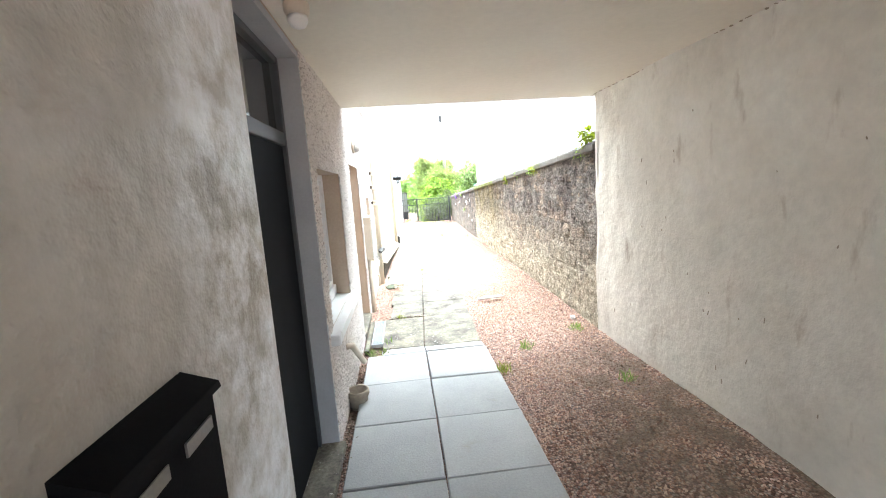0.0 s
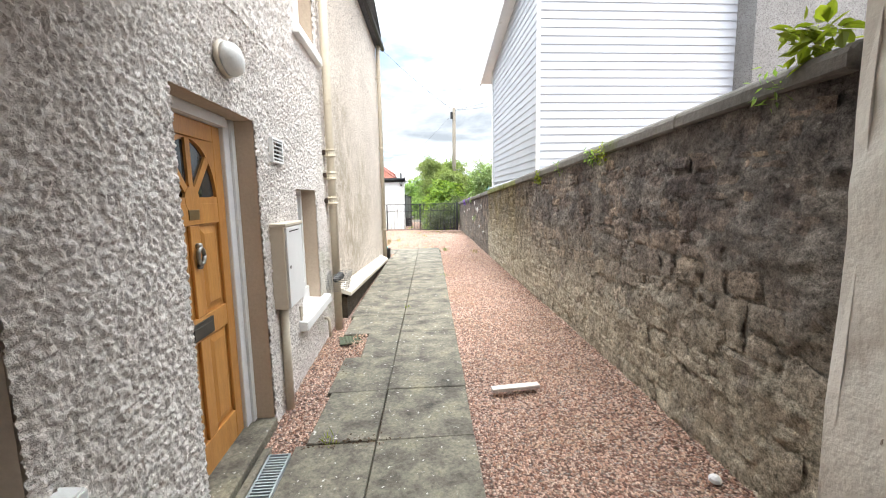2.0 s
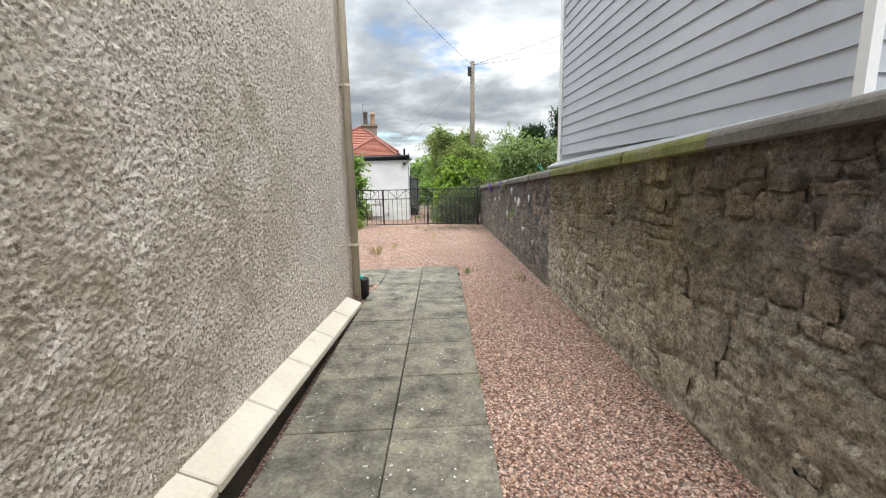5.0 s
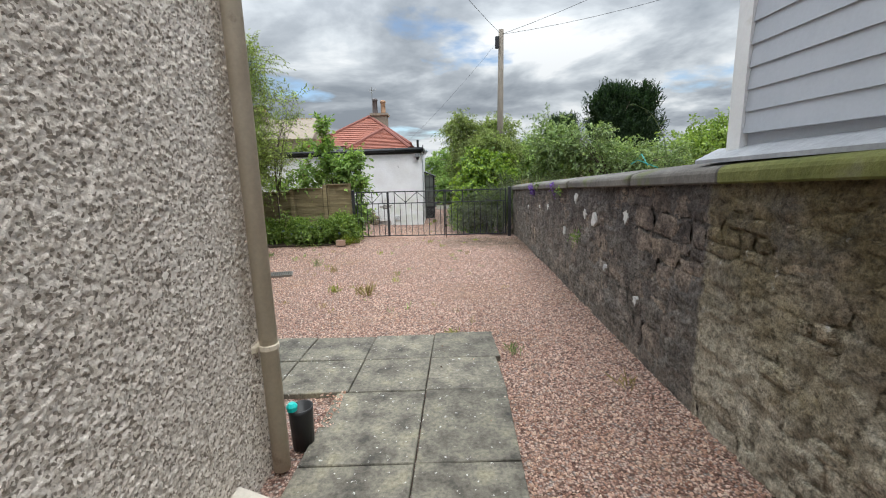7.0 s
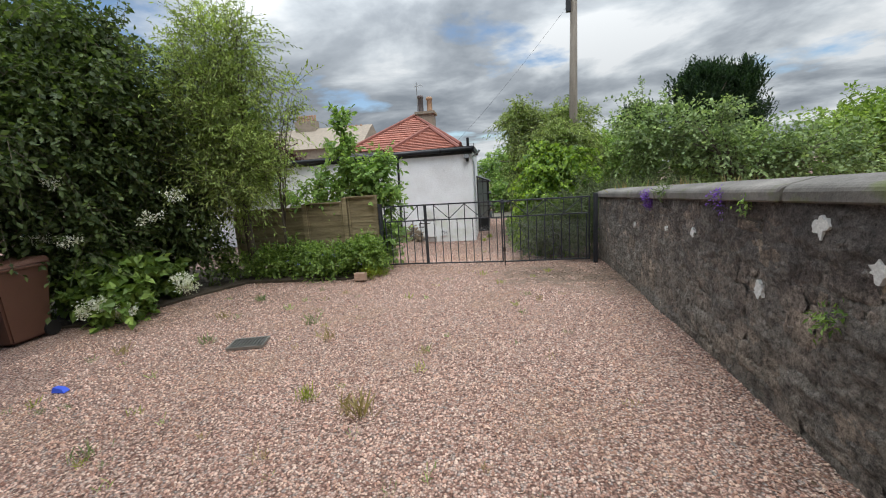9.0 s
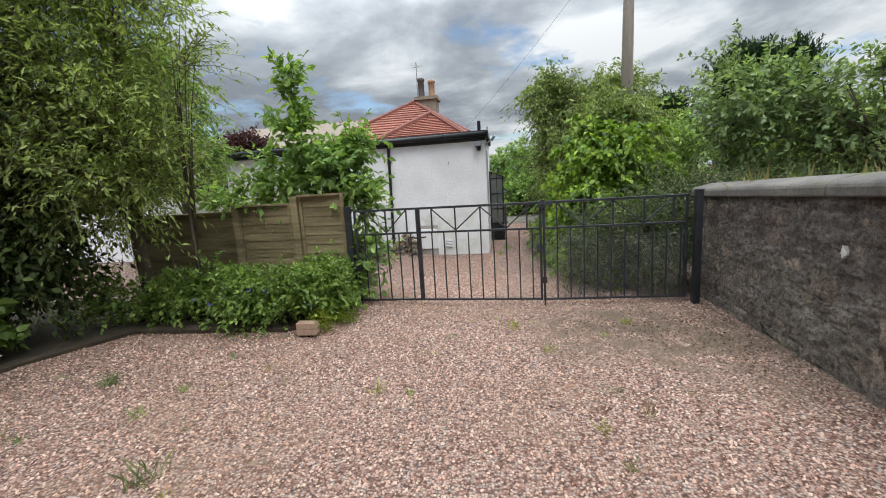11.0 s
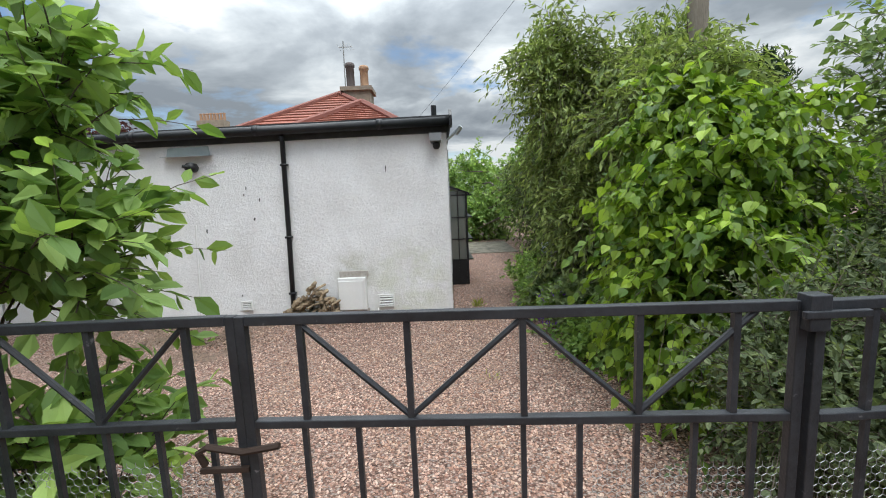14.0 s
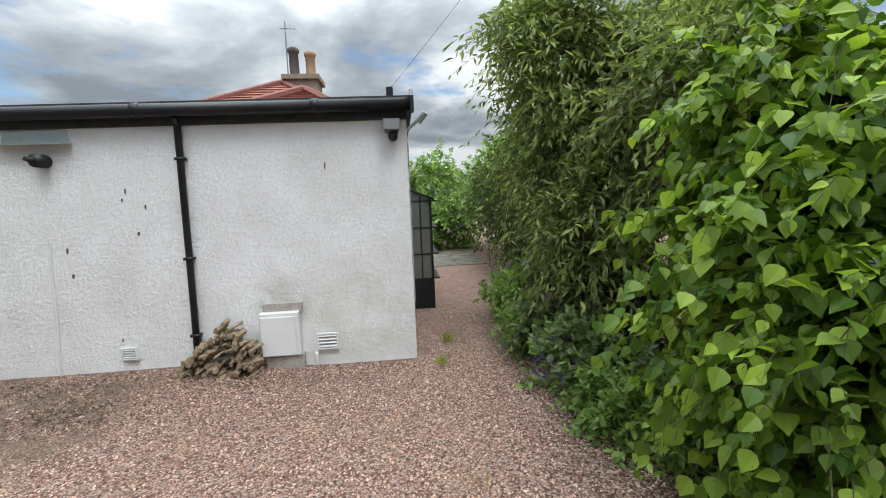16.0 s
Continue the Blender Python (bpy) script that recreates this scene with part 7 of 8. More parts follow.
tree("climbing_shrub", "leafy shrub rising behind the timber fence", (-2.1, 20.45, -0.05), 1.6, 0.03,
     [(-2.05, 20.45, 1.65, 0.55, 0.35, 0.50, 110), (-2.22, 20.3, 2.45, 0.20, 0.20, 0.62, 46), (-1.65, 20.5, 1.95, 0.28, 0.25, 0.42, 34), (-1.55, 20.35, 1.35, 0.32, 0.3, 0.45, 48), (-2.75, 20.5, 1.55, 0.40, 0.3, 0.35, 42), (-1.38, 20.2, 0.45, 0.24, 0.25, 0.45, 60), (-3.6, 20.5, 1.35, 0.6, 0.3, 0.25, 24)],
     17, 0.10, 0.125, LEAF_OVAL, L_MID, "shrub", 16, 0.5, length=0.5, rise=0.95, sag=0.25, inner=0.15, leaves=9)
tree("philadelphus", "dense shrub of lime green heart-shaped leaves beside the drive", (2.15, 22.0, -0.2), 1.4, 0.05,
     [(2.15, 22.0, 1.15, 0.65, 0.75, 0.85, 560), (1.92, 21.6, 0.75, 0.42, 0.5, 0.7, 260), (2.55, 22.3, 1.8, 0.6, 0.6, 0.6, 300), (2.05, 21.3, 0.40, 0.42, 0.45, 0.5, 150), (2.1, 22.2, 1.95, 0.5, 0.6, 0.45, 200), (2.75, 21.7, 1.1, 0.45, 0.5, 0.7, 160)],
     14, 0.11, 0.088, LEAF_HEART, L_LIME, "shrub", 40, 0.8, length=0.5, rise=0.5, sag=0.75, inner=0.2, leaves=9)
tree("tall_shrub", "tall olive-green shrub with slender leaves behind the gate", (2.6, 25.2, -0.28), 2.0, 0.07,
     [(2.3, 25.0, 2.2, 1.0, 1.0, 1.3, 900), (1.70, 24.6, 3.05, 0.65, 0.7, 0.75, 320), (3.0, 24.4, 2.75, 1.0, 0.8, 0.9, 500), (2.05, 24.2, 1.2, 0.5, 0.7, 1.0, 380), (2.6, 23.2, 2.3, 0.8, 0.7, 0.9, 420)],
     20, 0.13, 0.105, LEAF_SLIM, L_OLIVE, "shrub", 30, length=0.65, rise=0.35, sag=0.55, inner=0.25)
tree("evergreen_shrub", "dark evergreen bushes along the side path", (2.6, 26.5, -0.28), 1.2, 0.06,
     [(2.45, 25.8, 0.7, 0.65, 1.2, 0.9, 300), (2.9, 28.0, 1.1, 0.8, 1.5, 1.3, 600), (2.8, 30.5, 1.4, 0.8, 1.5, 1.6, 500), (2.35, 24.2, 0.35, 0.4, 0.6, 0.45, 200)],
     18, 0.12, 0.09, LEAF_OVAL, L_HEDGE, "shrub", 16)
patch("geranium_clump", "clump of grey-green geranium foliage at the path edge", "plant", [(1.75, 23.6, 0.05, 0.42, 0.55, 0.4, 150), (1.6, 24.4, 0.05, 0.32, 0.4, 0.35, 80)], 16, 0.07, 0.075, LEAF_HEART, L_GREYGREEN, 0.2, "stuff", -0.3, length=0.3, rise=0.5)
patch("geranium_flowers", "scattered small purple geranium flowers", "flowers", [(1.40, 23.6, 0.12, 0.25, 0.5, 0.2, 36)], 5, 0.02, 0.03, LEAF_OVAL, PETAL_PURPLE, -0.3, "stuff", -0.3)
patch("nettle_bed", "low tangle of nettles and dead-nettle along the drive edge", "ground cover", [(1.72, 23.1, -0.1, 0.38, 0.5, 0.34, 150), (1.95, 22.5, -0.1, 0.36, 0.45, 0.34, 140), (2.0, 21.9, -0.1, 0.35, 0.4, 0.3, 90), (1.55, 23.9, -0.1, 0.3, 0.5, 0.32, 110), (1.5, 24.9, -0.05, 0.28, 0.6, 0.42, 110), (1.65, 26.2, 0.0, 0.3, 0.7, 0.4, 90)], 16, 0.08, 0.075, LEAF_OVAL, L_MID, 0.1, "stuff", -0.28, length=0.3, rise=0.6)
tree("box_hedge", "low dark evergreen hedge behind the netted gate", (2.2, 20.7, -0.1), 0.5, 0.05,
     [(1.75, 20.55, 0.50, 0.45, 0.5, 0.60, 320), (2.5, 20.6, 0.60, 0.7, 0.55, 0.66, 420), (3.4, 20.8, 0.70, 0.8, 0.6, 0.66, 480), (2.9, 21.3, 0.85, 0.8, 0.6, 0.66, 420), (4.5, 21.3, 0.85, 1.0, 0.7, 0.72, 450), (3.9, 22.0, 0.85, 0.8, 0.6, 0.6, 300)],
     30, 0.07, 0.040, LEAF_OVAL, L_PRIVET, "hedge", 12, length=0.42, rise=0.1, sag=0.15, inner=0.35, stems=0.003, leaves=18)
for x, y, h, r in ((12.75, 38.0, 7.2, 1.7), (14.6, 38.3, 7.1, 1.6), (10.6, 42.0, 5.6, 1.2)):
    tree("cypress", "tall dark cypress in the far gardens", (x, y, -0.3), h * 0.8, 0.2, [(x, y, h * 0.36, r, r, h * 0.40, 900), (x - 0.1, y, h * 0.66, r * 0.9, r * 0.9, h * 0.27, 700), (x + 0.4, y, h * 0.84, r * 0.5, r * 0.5, h * 0.12, 160), (x - 0.5, y, h * 0.82, r * 0.5, r * 0.5, h * 0.12, 160)], 22, 0.20, 0.22, LEAF_SLIM, L_CONIFER, "tree", 8, -0.5, "cypress trees",
         length=0.8, rise=1.6, sag=-0.1, inner=0.4, stems=0)
tree("apple_tree", "apple tree with open branches in the next garden", (6.2, 21.6, -0.2), 1.8, 0.10,
     [(6.0, 21.8, 1.75, 1.5, 1.0, 0.85, 420), (4.6, 22.2, 2.35, 0.85, 0.9, 1.0, 340), (7.4, 21.4, 1.7, 1.2, 1.0, 0.7, 280), (5.4, 21.2, 2.4, 0.7, 0.6, 0.5, 60)], 16, 0.13, 0.10, LEAF_FAR, L_APPLE, limbs=34, length=0.6, rise=0.35, inner=0.15)
tree("garden_tree", "rounded green tree beyond the garden wall", (10.0, 24.0, -0.2), 1.6, 0.12,
     [(11.0, 23.6, 2.0, 2.3, 1.6, 1.1, 800), (14.0, 24.0, 1.9, 2.2, 1.6, 1.1, 600), (8.0, 25.0, 1.5, 1.6, 1.2, 1.0, 500)], 20, 0.20, 0.135, LEAF_FAR, L_BRIGHT, limbs=18, length=0.8, rise=0.5)
tree("garden_tree", "leafy tree in the gardens behind the drive", (3.5, 33.0, -0.3), 2.0, 0.15,
     [(1.7, 35.2, 0.5, 1.6, 0.6, 1.0, 260), (3.6, 33.0, 1.9, 1.6, 1.5, 1.5, 500), (1.6, 38.0, 1.8, 2.0, 2.0, 1.6, 450), (6.0, 30.0, 2.0, 2.0, 1.6, 1.3, 500)], 18, 0.22, 0.175, LEAF_FAR, L_MID, limbs=14, length=0.8)
tree("copper_beech", "copper-leaved tree behind the white house", (-13.2, 36.0, -0.3), 2.5, 0.15, [(-13.2, 36.0, 3.6, 1.6, 1.5, 1.3, 300), (-11.8, 36.3, 3.0, 0.9, 1.0, 1.0, 120)], 18, 0.22, 0.17, LEAF_OVAL, L_COPPER, limbs=10, length=0.7)
tree("garden_tree", "green trees behind the neighbouring gardens", (-10.5, 31.0, -0.3), 2.0, 0.15,
     [(-10.5, 31.0, 1.9, 2.2, 1.6, 1.3, 300), (-7.5, 29.0, 1.5, 1.4, 1.2, 1.2, 180), (-15.0, 30.0, 3.0, 3.0, 2.0, 2.2, 320), (-9.0, 40.0, 3.0, 2.2, 1.4, 1.2, 220)], 18, 0.24, 0.175, LEAF_FAR, L_BRIGHT, limbs=12, length=0.8)
# ferns and growth on the garden wall
for y, dz, s, n, m, sh in ((2.10, 0.08, 0.12, 16, L_YELLOW, LEAF_OVAL), (2.3, -0.06, 0.08, 16, L_MID, LEAF_SLIM), (4.45, -0.08, 0.12, 22, L_MID, LEAF_SLIM), (4.2, -0.10, 0.14, 26, L_YELLOW, LEAF_SLIM), (5.5, -0.08, 0.08, 18, L_MID, LEAF_SLIM), (6.4, -0.12, 0.10, 40, L_YELLOW, LEAF_SLIM),
                           (16.7, 0.0, 0.12, 30, L_GREYGREEN, LEAF_SLIM), (15.0, -0.1, 0.07, 16, L_MID, LEAF_SLIM), (14.1, -0.75, 0.09, 26, L_MID, LEAF_SLIM)):
    patch("wall_fern", "small fern growing out of the garden wall", "fern", [(stone_x(y) - 0.02, y, stone_top(y) - 0.02 + dz, s * 0.55, s * 0.7, s * 0.55, max(6, n // 2))], 9, 0.03, 0.05 if sh is LEAF_SLIM else 0.085, sh, m, 0.2, "stuff")
for y in (17.15, 15.35):
    patch("aubrieta", "purple aubrieta hanging from the wall head", "flowers", [(stone_x(y) - 0.05, y, stone_top(y) - 0.13, 0.06, 0.10, 0.12, 50 if y > 17 else 16)], 12, 0.02, 0.022, LEAF_OVAL, PETAL_PURPLE, floor=0.2)
bm = bmesh.new()
tube(bm, [(2.95, 12.6, 1.70), (2.90, 12.9, 1.78), (2.92, 13.1, 1.74), (2.98, 13.0, 1.84), (2.93, 12.75, 1.72)], 0.004, 5)
solid("garden_string", bm, plain("turquoise_cord", (0.03, 0.42, 0.38), 0.6), "loop of turquoise cord on the wall head", "cord")
# a dry flower stalk leaning over the wall head
stalk = holder("flower_stalk", "dry grey flower stalk with drooping heads above the garden wall", "plant")
bm = bmesh.new()
tube(bm, [(2.92, 12.32, 1.60), (2.84, 12.32, 1.96), (2.76, 12.32, 2.10), (2.69, 12.32, 2.185), (2.57, 12.32, 2.24)], [0.005, 0.004, 0.0035, 0.003, 0.002], 5)
part("stem", bm, L_GREYGREEN, stalk)
for x, z, dx, dz in ((2.58, 2.235, -0.05, 0.0), (2.66, 2.195, 0.035, -0.035), (2.80, 2.06, 0.06, 0.05), (2.72, 2.15, -0.03, -0.05), (2.84, 1.97, -0.07, 0.02)):
    bm = bmesh.new()
    tube(bm, [(x, 12.32, z), (x + dx * 0.5, 12.325, z + dz * 0.5 + 0.004), (x + dx, 12.33, z + dz)], [0.003, 0.009, 0.002], 6)
    part("seed_head", bm, L_GREYGREEN, stalk)
# grasses beyond the wall and weeds in the gravel
def grass_tuft(x, y, z, h, r, n, material, name="weed", label="small weed growing through the gravel", category="weed"):
    c = np.stack([x + RNG.normal(0, r * 0.5, n), y + RNG.normal(0, r * 0.5, n), np.full(n, z)], -1)
    o = RNG.normal(0, 0.45, (n, 3))
    o[:, 2] = 1.0
    v, f = leaf_cloud(c, o * 3, h, (np.array([(-0.02, 0, 0), (0.02, 0, 0), (0.012, 0.6, 0.03), (0.0, 1.0, -0.05)]), np.array([(0, 1, 2, 3)])), 0, 0.3)
    tagged(new(name, raw_mesh(name, v, f, material)), label, category, "weeds in the gravel" if name == "weed" else "")


for x, y, h, n, m in ((-0.20, 14.44, 0.22, 26, DRY), (-0.34, 14.50, 0.2, 18, DRY), (-0.75, 14.68, 0.12, 50, L_YELLOW), (-1.56, 16.5, 0.16, 30, L_GREYGREEN), (-2.6, 15.9, 0.13, 36, L_GREYGREEN), (-3.0, 16.8, 0.14, 30, DRY),
                      (-1.1, 16.0, 0.14, 24, DRY), (0.1, 15.6, 0.1, 20, DRY), (-2.0, 13.9, 0.12, 26, L_GREYGREEN), (-3.4, 15.6, 0.14, 28, DRY), (0.6, 18.9, 0.08, 40, L_YELLOW), (0.9, 18.3, 0.06, 50, L_YELLOW), (1.3, 17.6, 0.07, 30, L_GREYGREEN),
                      (-2.9, 17.6, 0.12, 50, L_GREYGREEN), (1.35, 1.5, 0.10, 40, L_MID), (2.1, 1.9, 0.10, 36, L_MID), (1.55, 12.4, 0.12, 40, L_GREYGREEN), (0.95, 12.9, 0.07, 40, L_YELLOW), (1.18, 8.5, 0.07, 40, L_MID), (-0.15, 2.0, 0.09, 40, L_MID),
                      (2.35, 11.7, 0.16, 16, DRY), (1.75, 19.0, 0.07, 40, L_YELLOW), (0.0, 18.6, 0.06, 26, L_GREYGREEN), (0.6, 25.3, 0.14, 60, L_YELLOW), (0.45, 24.6, 0.1, 60, L_YELLOW), (0.5, 22.6, 0.06, 20, L_YELLOW)):
    grass_tuft(x, y, float(ground_z(x, y)) + 0.005, h, 0.08, n, m)
for k in range(8):
    grass_tuft(3.2 + 0.28 * k, 19.3 + 0.2 * math.sin(k * 2), 1.0, 0.45, 0.25, 40, L_GREYGREEN if k % 3 else DRY, "long_grass", "long pale grass behind the garden wall", "grass")

# leaf litter, crumbs of soil and small growth along edges
CRUMB = surface("dry_leaf_crumbs", [(0.3, (0.07, 0.045, 0.028)), (0.6, (0.17, 0.115, 0.07)), (0.8, (0.30, 0.23, 0.15))], 40, 90, 0.3, 0.95, 0.002, island=0.4)


def litter(label, spots, size=0.022):
    cs = []
    for x, y, rx, ry, n in spots:
        q = np.stack([RNG.normal(x, rx, n), RNG.normal(y, ry, n)], -1)
        gz = np.where((q[:, 1] < 12.8) & (q[:, 0] > -0.33) & (q[:, 0] < 0.9), 0.02, ground_z(q[:, 0], q[:, 1]) + 0.014)
        cs.append(np.column_stack([q, gz]))
    c = np.concatenate(cs)
    v, f = leaf_cloud(c, RNG.normal(0, 1, c.shape) * [2, 2, 0.25], size, LEAF_OVAL, 0, 0.4)
    v[:, 2] = np.maximum(v[:, 2], np.repeat(c[:, 2], len(v) // len(c)) - 0.004)
    tagged(new("leaf_litter", raw_mesh("leaf_litter", v, f, CRUMB)), label, "leaf litter", kind="stuff")


litter("dry leaves and soil crumbs at the wall foot", [(-0.37, -0.1 + 0.22 * k, 0.02, 0.10, 46) for k in range(9)] + [(-0.24, 1.72, 0.07, 0.05, 120), (0.1, 2.86, 0.16, 0.03, 90), (-0.1, 4.4, 0.06, 0.25, 90), (0.0, 6.0, 0.3, 0.3, 26), (0.35, 8.0, 0.3, 1.5, 40)])
litter("dark leaf litter strewn on the gravel", [(-3.0, 24.0, 0.35, 0.16, 620), (-3.3, 24.5, 0.7, 0.12, 420), (-1.6, 24.45, 0.5, 0.12, 260), (-2.7, 17.7, 0.6, 0.3, 240), (-3.9, 16.6, 0.3, 0.4, 240), (1.15, 12.6, 0.12, 0.3, 160), (2.1, 1.2, 0.12, 0.6, 120), (2.35, 4.5, 0.07, 1.2, 160), (2.5, 9.0, 0.06, 2.0, 160), (2.1, 18.9, 0.4, 0.3, 700), (2.5, 18.2, 0.2, 0.5, 300), (1.4, 18.9, 0.3, 0.3, 200)], 0.026)
for x, y, n, m in ((-0.28, 1.72, 40, L_MID), (-0.16, 1.70, 30, L_MID), (0.99, 1.0, 60, L_YELLOW), (1.98, 0.6, 40, L_MID), (0.02, 2.88, 24, L_YELLOW), (0.5, 6.1, 20, L_YELLOW)):
    grass_tuft(x, y, float(ground_z(x, y)) + 0.012, 0.09, 0.06, n, m)
for k in range(60):
    x, y = float(RNG.uniform(-3.6, 1.9)), float(RNG.uniform(13.2, 19.4))
    grass_tuft(x, y, float(ground_z(x, y)) + 0.005, float(RNG.uniform(0.04, 0.10)), 0.05, int(RNG.integers(8, 22)), (L_GREYGREEN, DRY, L_YELLOW, L_MID)[k % 4])
# weathering of the white house front
for x, z, h in ((-2.78, 1.75, 0.07), (-2.60, 1.58, 0.06), (-2.70, 1.30, 0.05), (-0.72, 1.95, 0.10), (-3.42, 1.15, 0.07), (-3.40, 0.88, 0.05), (-2.82, 1.66, 0.04), (-3.0, 0.15, 0.04)):
    bm = bmesh.new()
    w = 0.006 + 0.006 * RNG.random()
    prism(bm, [(x - w, z), (x, z + h * 0.5), (x + w * 1.6, z + h * 0.35), (x + w, z - h * 0.2), (x + w * 0.2, z - h * 0.5), (x - w * 0.7, z - h * 0.25)], "y", HY - 0.0095, HY + 0.004)
    ob = part("chip", bm, plain("exposed_render", (0.13, 0.13, 0.125), 0.9) if h == 0.07 and z > 1.7 else bpy.data.materials["exposed_render"], WHITE_HOUSE, "chip in the paint")
bm = bmesh.new()
tube(bm, [(-3.57, HY - 0.012, 1.25), (-3.60, HY - 0.012, 0.85), (-3.62, HY - 0.012, 0.4), (-3.66, HY - 0.012, -0.22)], 0.011, 6)
part("conduit", bm, BOX_WHITE, WHITE_HOUSE, "white painted conduit")
bm = bmesh.new()
tube(bm, [(-0.95, HY + 0.02, -0.14), (-0.95, HY - 0.05, -0.15), (-0.95, HY - 0.055, -0.26)], 0.018, 8)
part("overflow", bm, BOX_WHITE, WHITE_HOUSE, "short white overflow pipe")

# ---- far roofs with chimneys ----
far = holder("far_terrace", "distant stone terrace with rows of chimney pots", "house")
bm = bmesh.new()
box(bm, -24, -11.5, 50, 58, -0.5, 5.2)
prism(bm, [(50 - 0.3, 5.2), (58.3, 5.2), (54, 7.6)], "x", -24.2, -11.3)
part("house", bm, BRICK_CHIM, far)
for x, z, n in ((-18.2, 8.3, 8), (-13.4, 7.0, 5)):
    bm = bmesh.new()
    box(bm, x - 1.1, x + 1.1, 53.4, 54.4, 5.0, z)
    ch = part("chimney", bm, BRICK_CHIM, far, "sandstone chimney stack")
    for k in range(n):
        bm = bmesh.new()
        lathe(bm, [(0.12, 0), (0.10, 0.5), (0.13, 0.55), (0.11, 0.62)], (x - 0.95 + 1.9 * k / (n - 1), 53.9, z), 8)
        part("chimney_pot", bm, POT_BUFF, ch)
bm = bmesh.new()
box(bm, -8.4, -5.6, 40.0, 46.0, -0.4, 3.0)
lathe(bm, [(1.1, 0), (1.0, 0.35), (0.3, 0.6), (0.05, 0.62)], (-6.9, 41.0, 3.0), 14)
solid("far_outbuilding", bm, HARL_WHITE, "white outbuilding with a rounded roof vent", "outbuilding")

# ---- paving slabs ----
PAVING = holder("pavement", "two rows of concrete paving slabs along the wall", "pavement", kind="structure")


def slab(x0a, x1a, x0b, x1b, y0, y1, material, top=0.012, gap=0.0025):
    bm = bmesh.new()
    g = gap + RNG.uniform(0, 0.004)
    t = [top + RNG.uniform(-0.006, 0.006) for _ in range(4)]
    lo = [(x0a + g, y0 + g, -0.05), (x1a - g, y0 + g, -0.05), (x1b - g, y1 - g, -0.05), (x0b + g, y1 - g, -0.05)]
    hi = [(x0a + g, y0 + g, t[0]), (x1a - g, y0 + g, t[1]), (x1b - g, y1 - g, t[2]), (x0b + g, y1 - g, t[3])]
    hexa(bm, lo, hi)
    bm.edges.ensure_lookup_table()
    bmesh.ops.bevel(bm, geom=[e for e in bm.edges if all(v.co.z > -0.04 for v in e.verts)], offset=0.006, segments=1, affect="EDGES")
    part("slab", bm, material, PAVING)


rows = [-5.74 + 0.67 * k for k in range(12)] 
for a, b in zip(rows, rows[1:]):
    slab(-0.335, 0.29, -0.335, 0.29, a, b, SLAB_NEW)
    slab(0.29, 0.945, 0.29, 0.945, a, b, SLAB_NEW)
rows = [1.63, 1.78, 2.87, 3.58, 4.30, 5.02, 5.75, 6.50, 7.22, 7.88, 8.61, 9.29, 9.98, 10.82, 11.66]
for k, (a, b) in enumerate(zip(rows, rows[1:])):
    ma, mb = path_mid(a), path_mid(b)
    m = SLAB_NEW if k == 0 else SLAB_OLD
    slab(ma, ma + 0.645, mb, mb + 0.645, a, b, m)
    if b <= 2.9:
        slab(-0.19, ma, -0.19, mb, a, b, m)
        if k == 1:
            slab(WALL_X + 0.03, -0.33, WALL_X + 0.03, -0.33, a, b, m)
    elif b <= 4.4:
        slab(-0.13, ma, -0.10, mb, a, b, m)
    elif b <= 5.1:
        slab(0.05, ma, 0.06, mb, a, b, m)
    elif b <= 5.8:
        slab(-0.23, ma, -0.21, mb, a, b, m)
    else:
        la, lb = gable_x(a) + 0.16, gable_x(b) + 0.16
        slab(la, ma, lb, mb, a, b, m)
for a, b in ((11.66, 12.24), (12.24, 12.80)):
    j = 0.725 + 0.05 * (a - 11.66)
    slab(j, j + 0.655, j + 0.03, j + 0.64, a, b if b < 12.5 else 12.84, SLAB_OLD)
    for k in range(5):
        slab(j - 0.62 * (k + 1), j - 0.62 * k, j - 0.62 * (k + 1) + 0.03, j - 0.62 * k + 0.03, a, b, SLAB_OLD)


# ---- rubble stones of the garden wall ----
def stone_shapes(count):
    """Rough stone faces, one unit wide and high, bulging towards -x."""
    out = []
    for s in range(count):
        ny, nz = 8, 6
        u, w = np.meshgrid(np.linspace(0, 1, ny), np.linspace(0, 1, nz), indexing="ij")
        edge = np.minimum(np.minimum(u, 1 - u), np.minimum(w, 1 - w))
        jag = value_noise(np.stack([u.ravel() * 3 + s * 7, w.ravel() * 3, np.full(u.size, s * 3.3)], -1), 21).reshape(u.shape)
        jag2 = value_noise(np.stack([u.ravel() * 3 + s * 5, w.ravel() * 3 + 9, np.full(u.size, s * 1.7)], -1), 22).reshape(u.shape)
        y = u + (jag - 0.5) * 0.34
        z = w + (jag2 - 0.5) * 0.34
        depth = np.clip(edge * 4.5, 0, 1) ** 0.6 * (0.35 + 0.9 * jag2) + (jag - 0.5) * 0.5
        x = -depth
        x[(u == 0) | (u == 1) | (w == 0) | (w == 1)] = 0.7
        p = np.stack([x, y, z], -1).reshape(-1, 3)
        i = np.arange(ny * nz).reshape(ny, nz)
        f = np.stack([i[:-1, :-1], i[:-1, 1:], i[1:, 1:], i[1:, :-1]], -1).reshape(-1, 4)
        out.append(raw_mesh("stone", p, f, STONE, False))
    return out


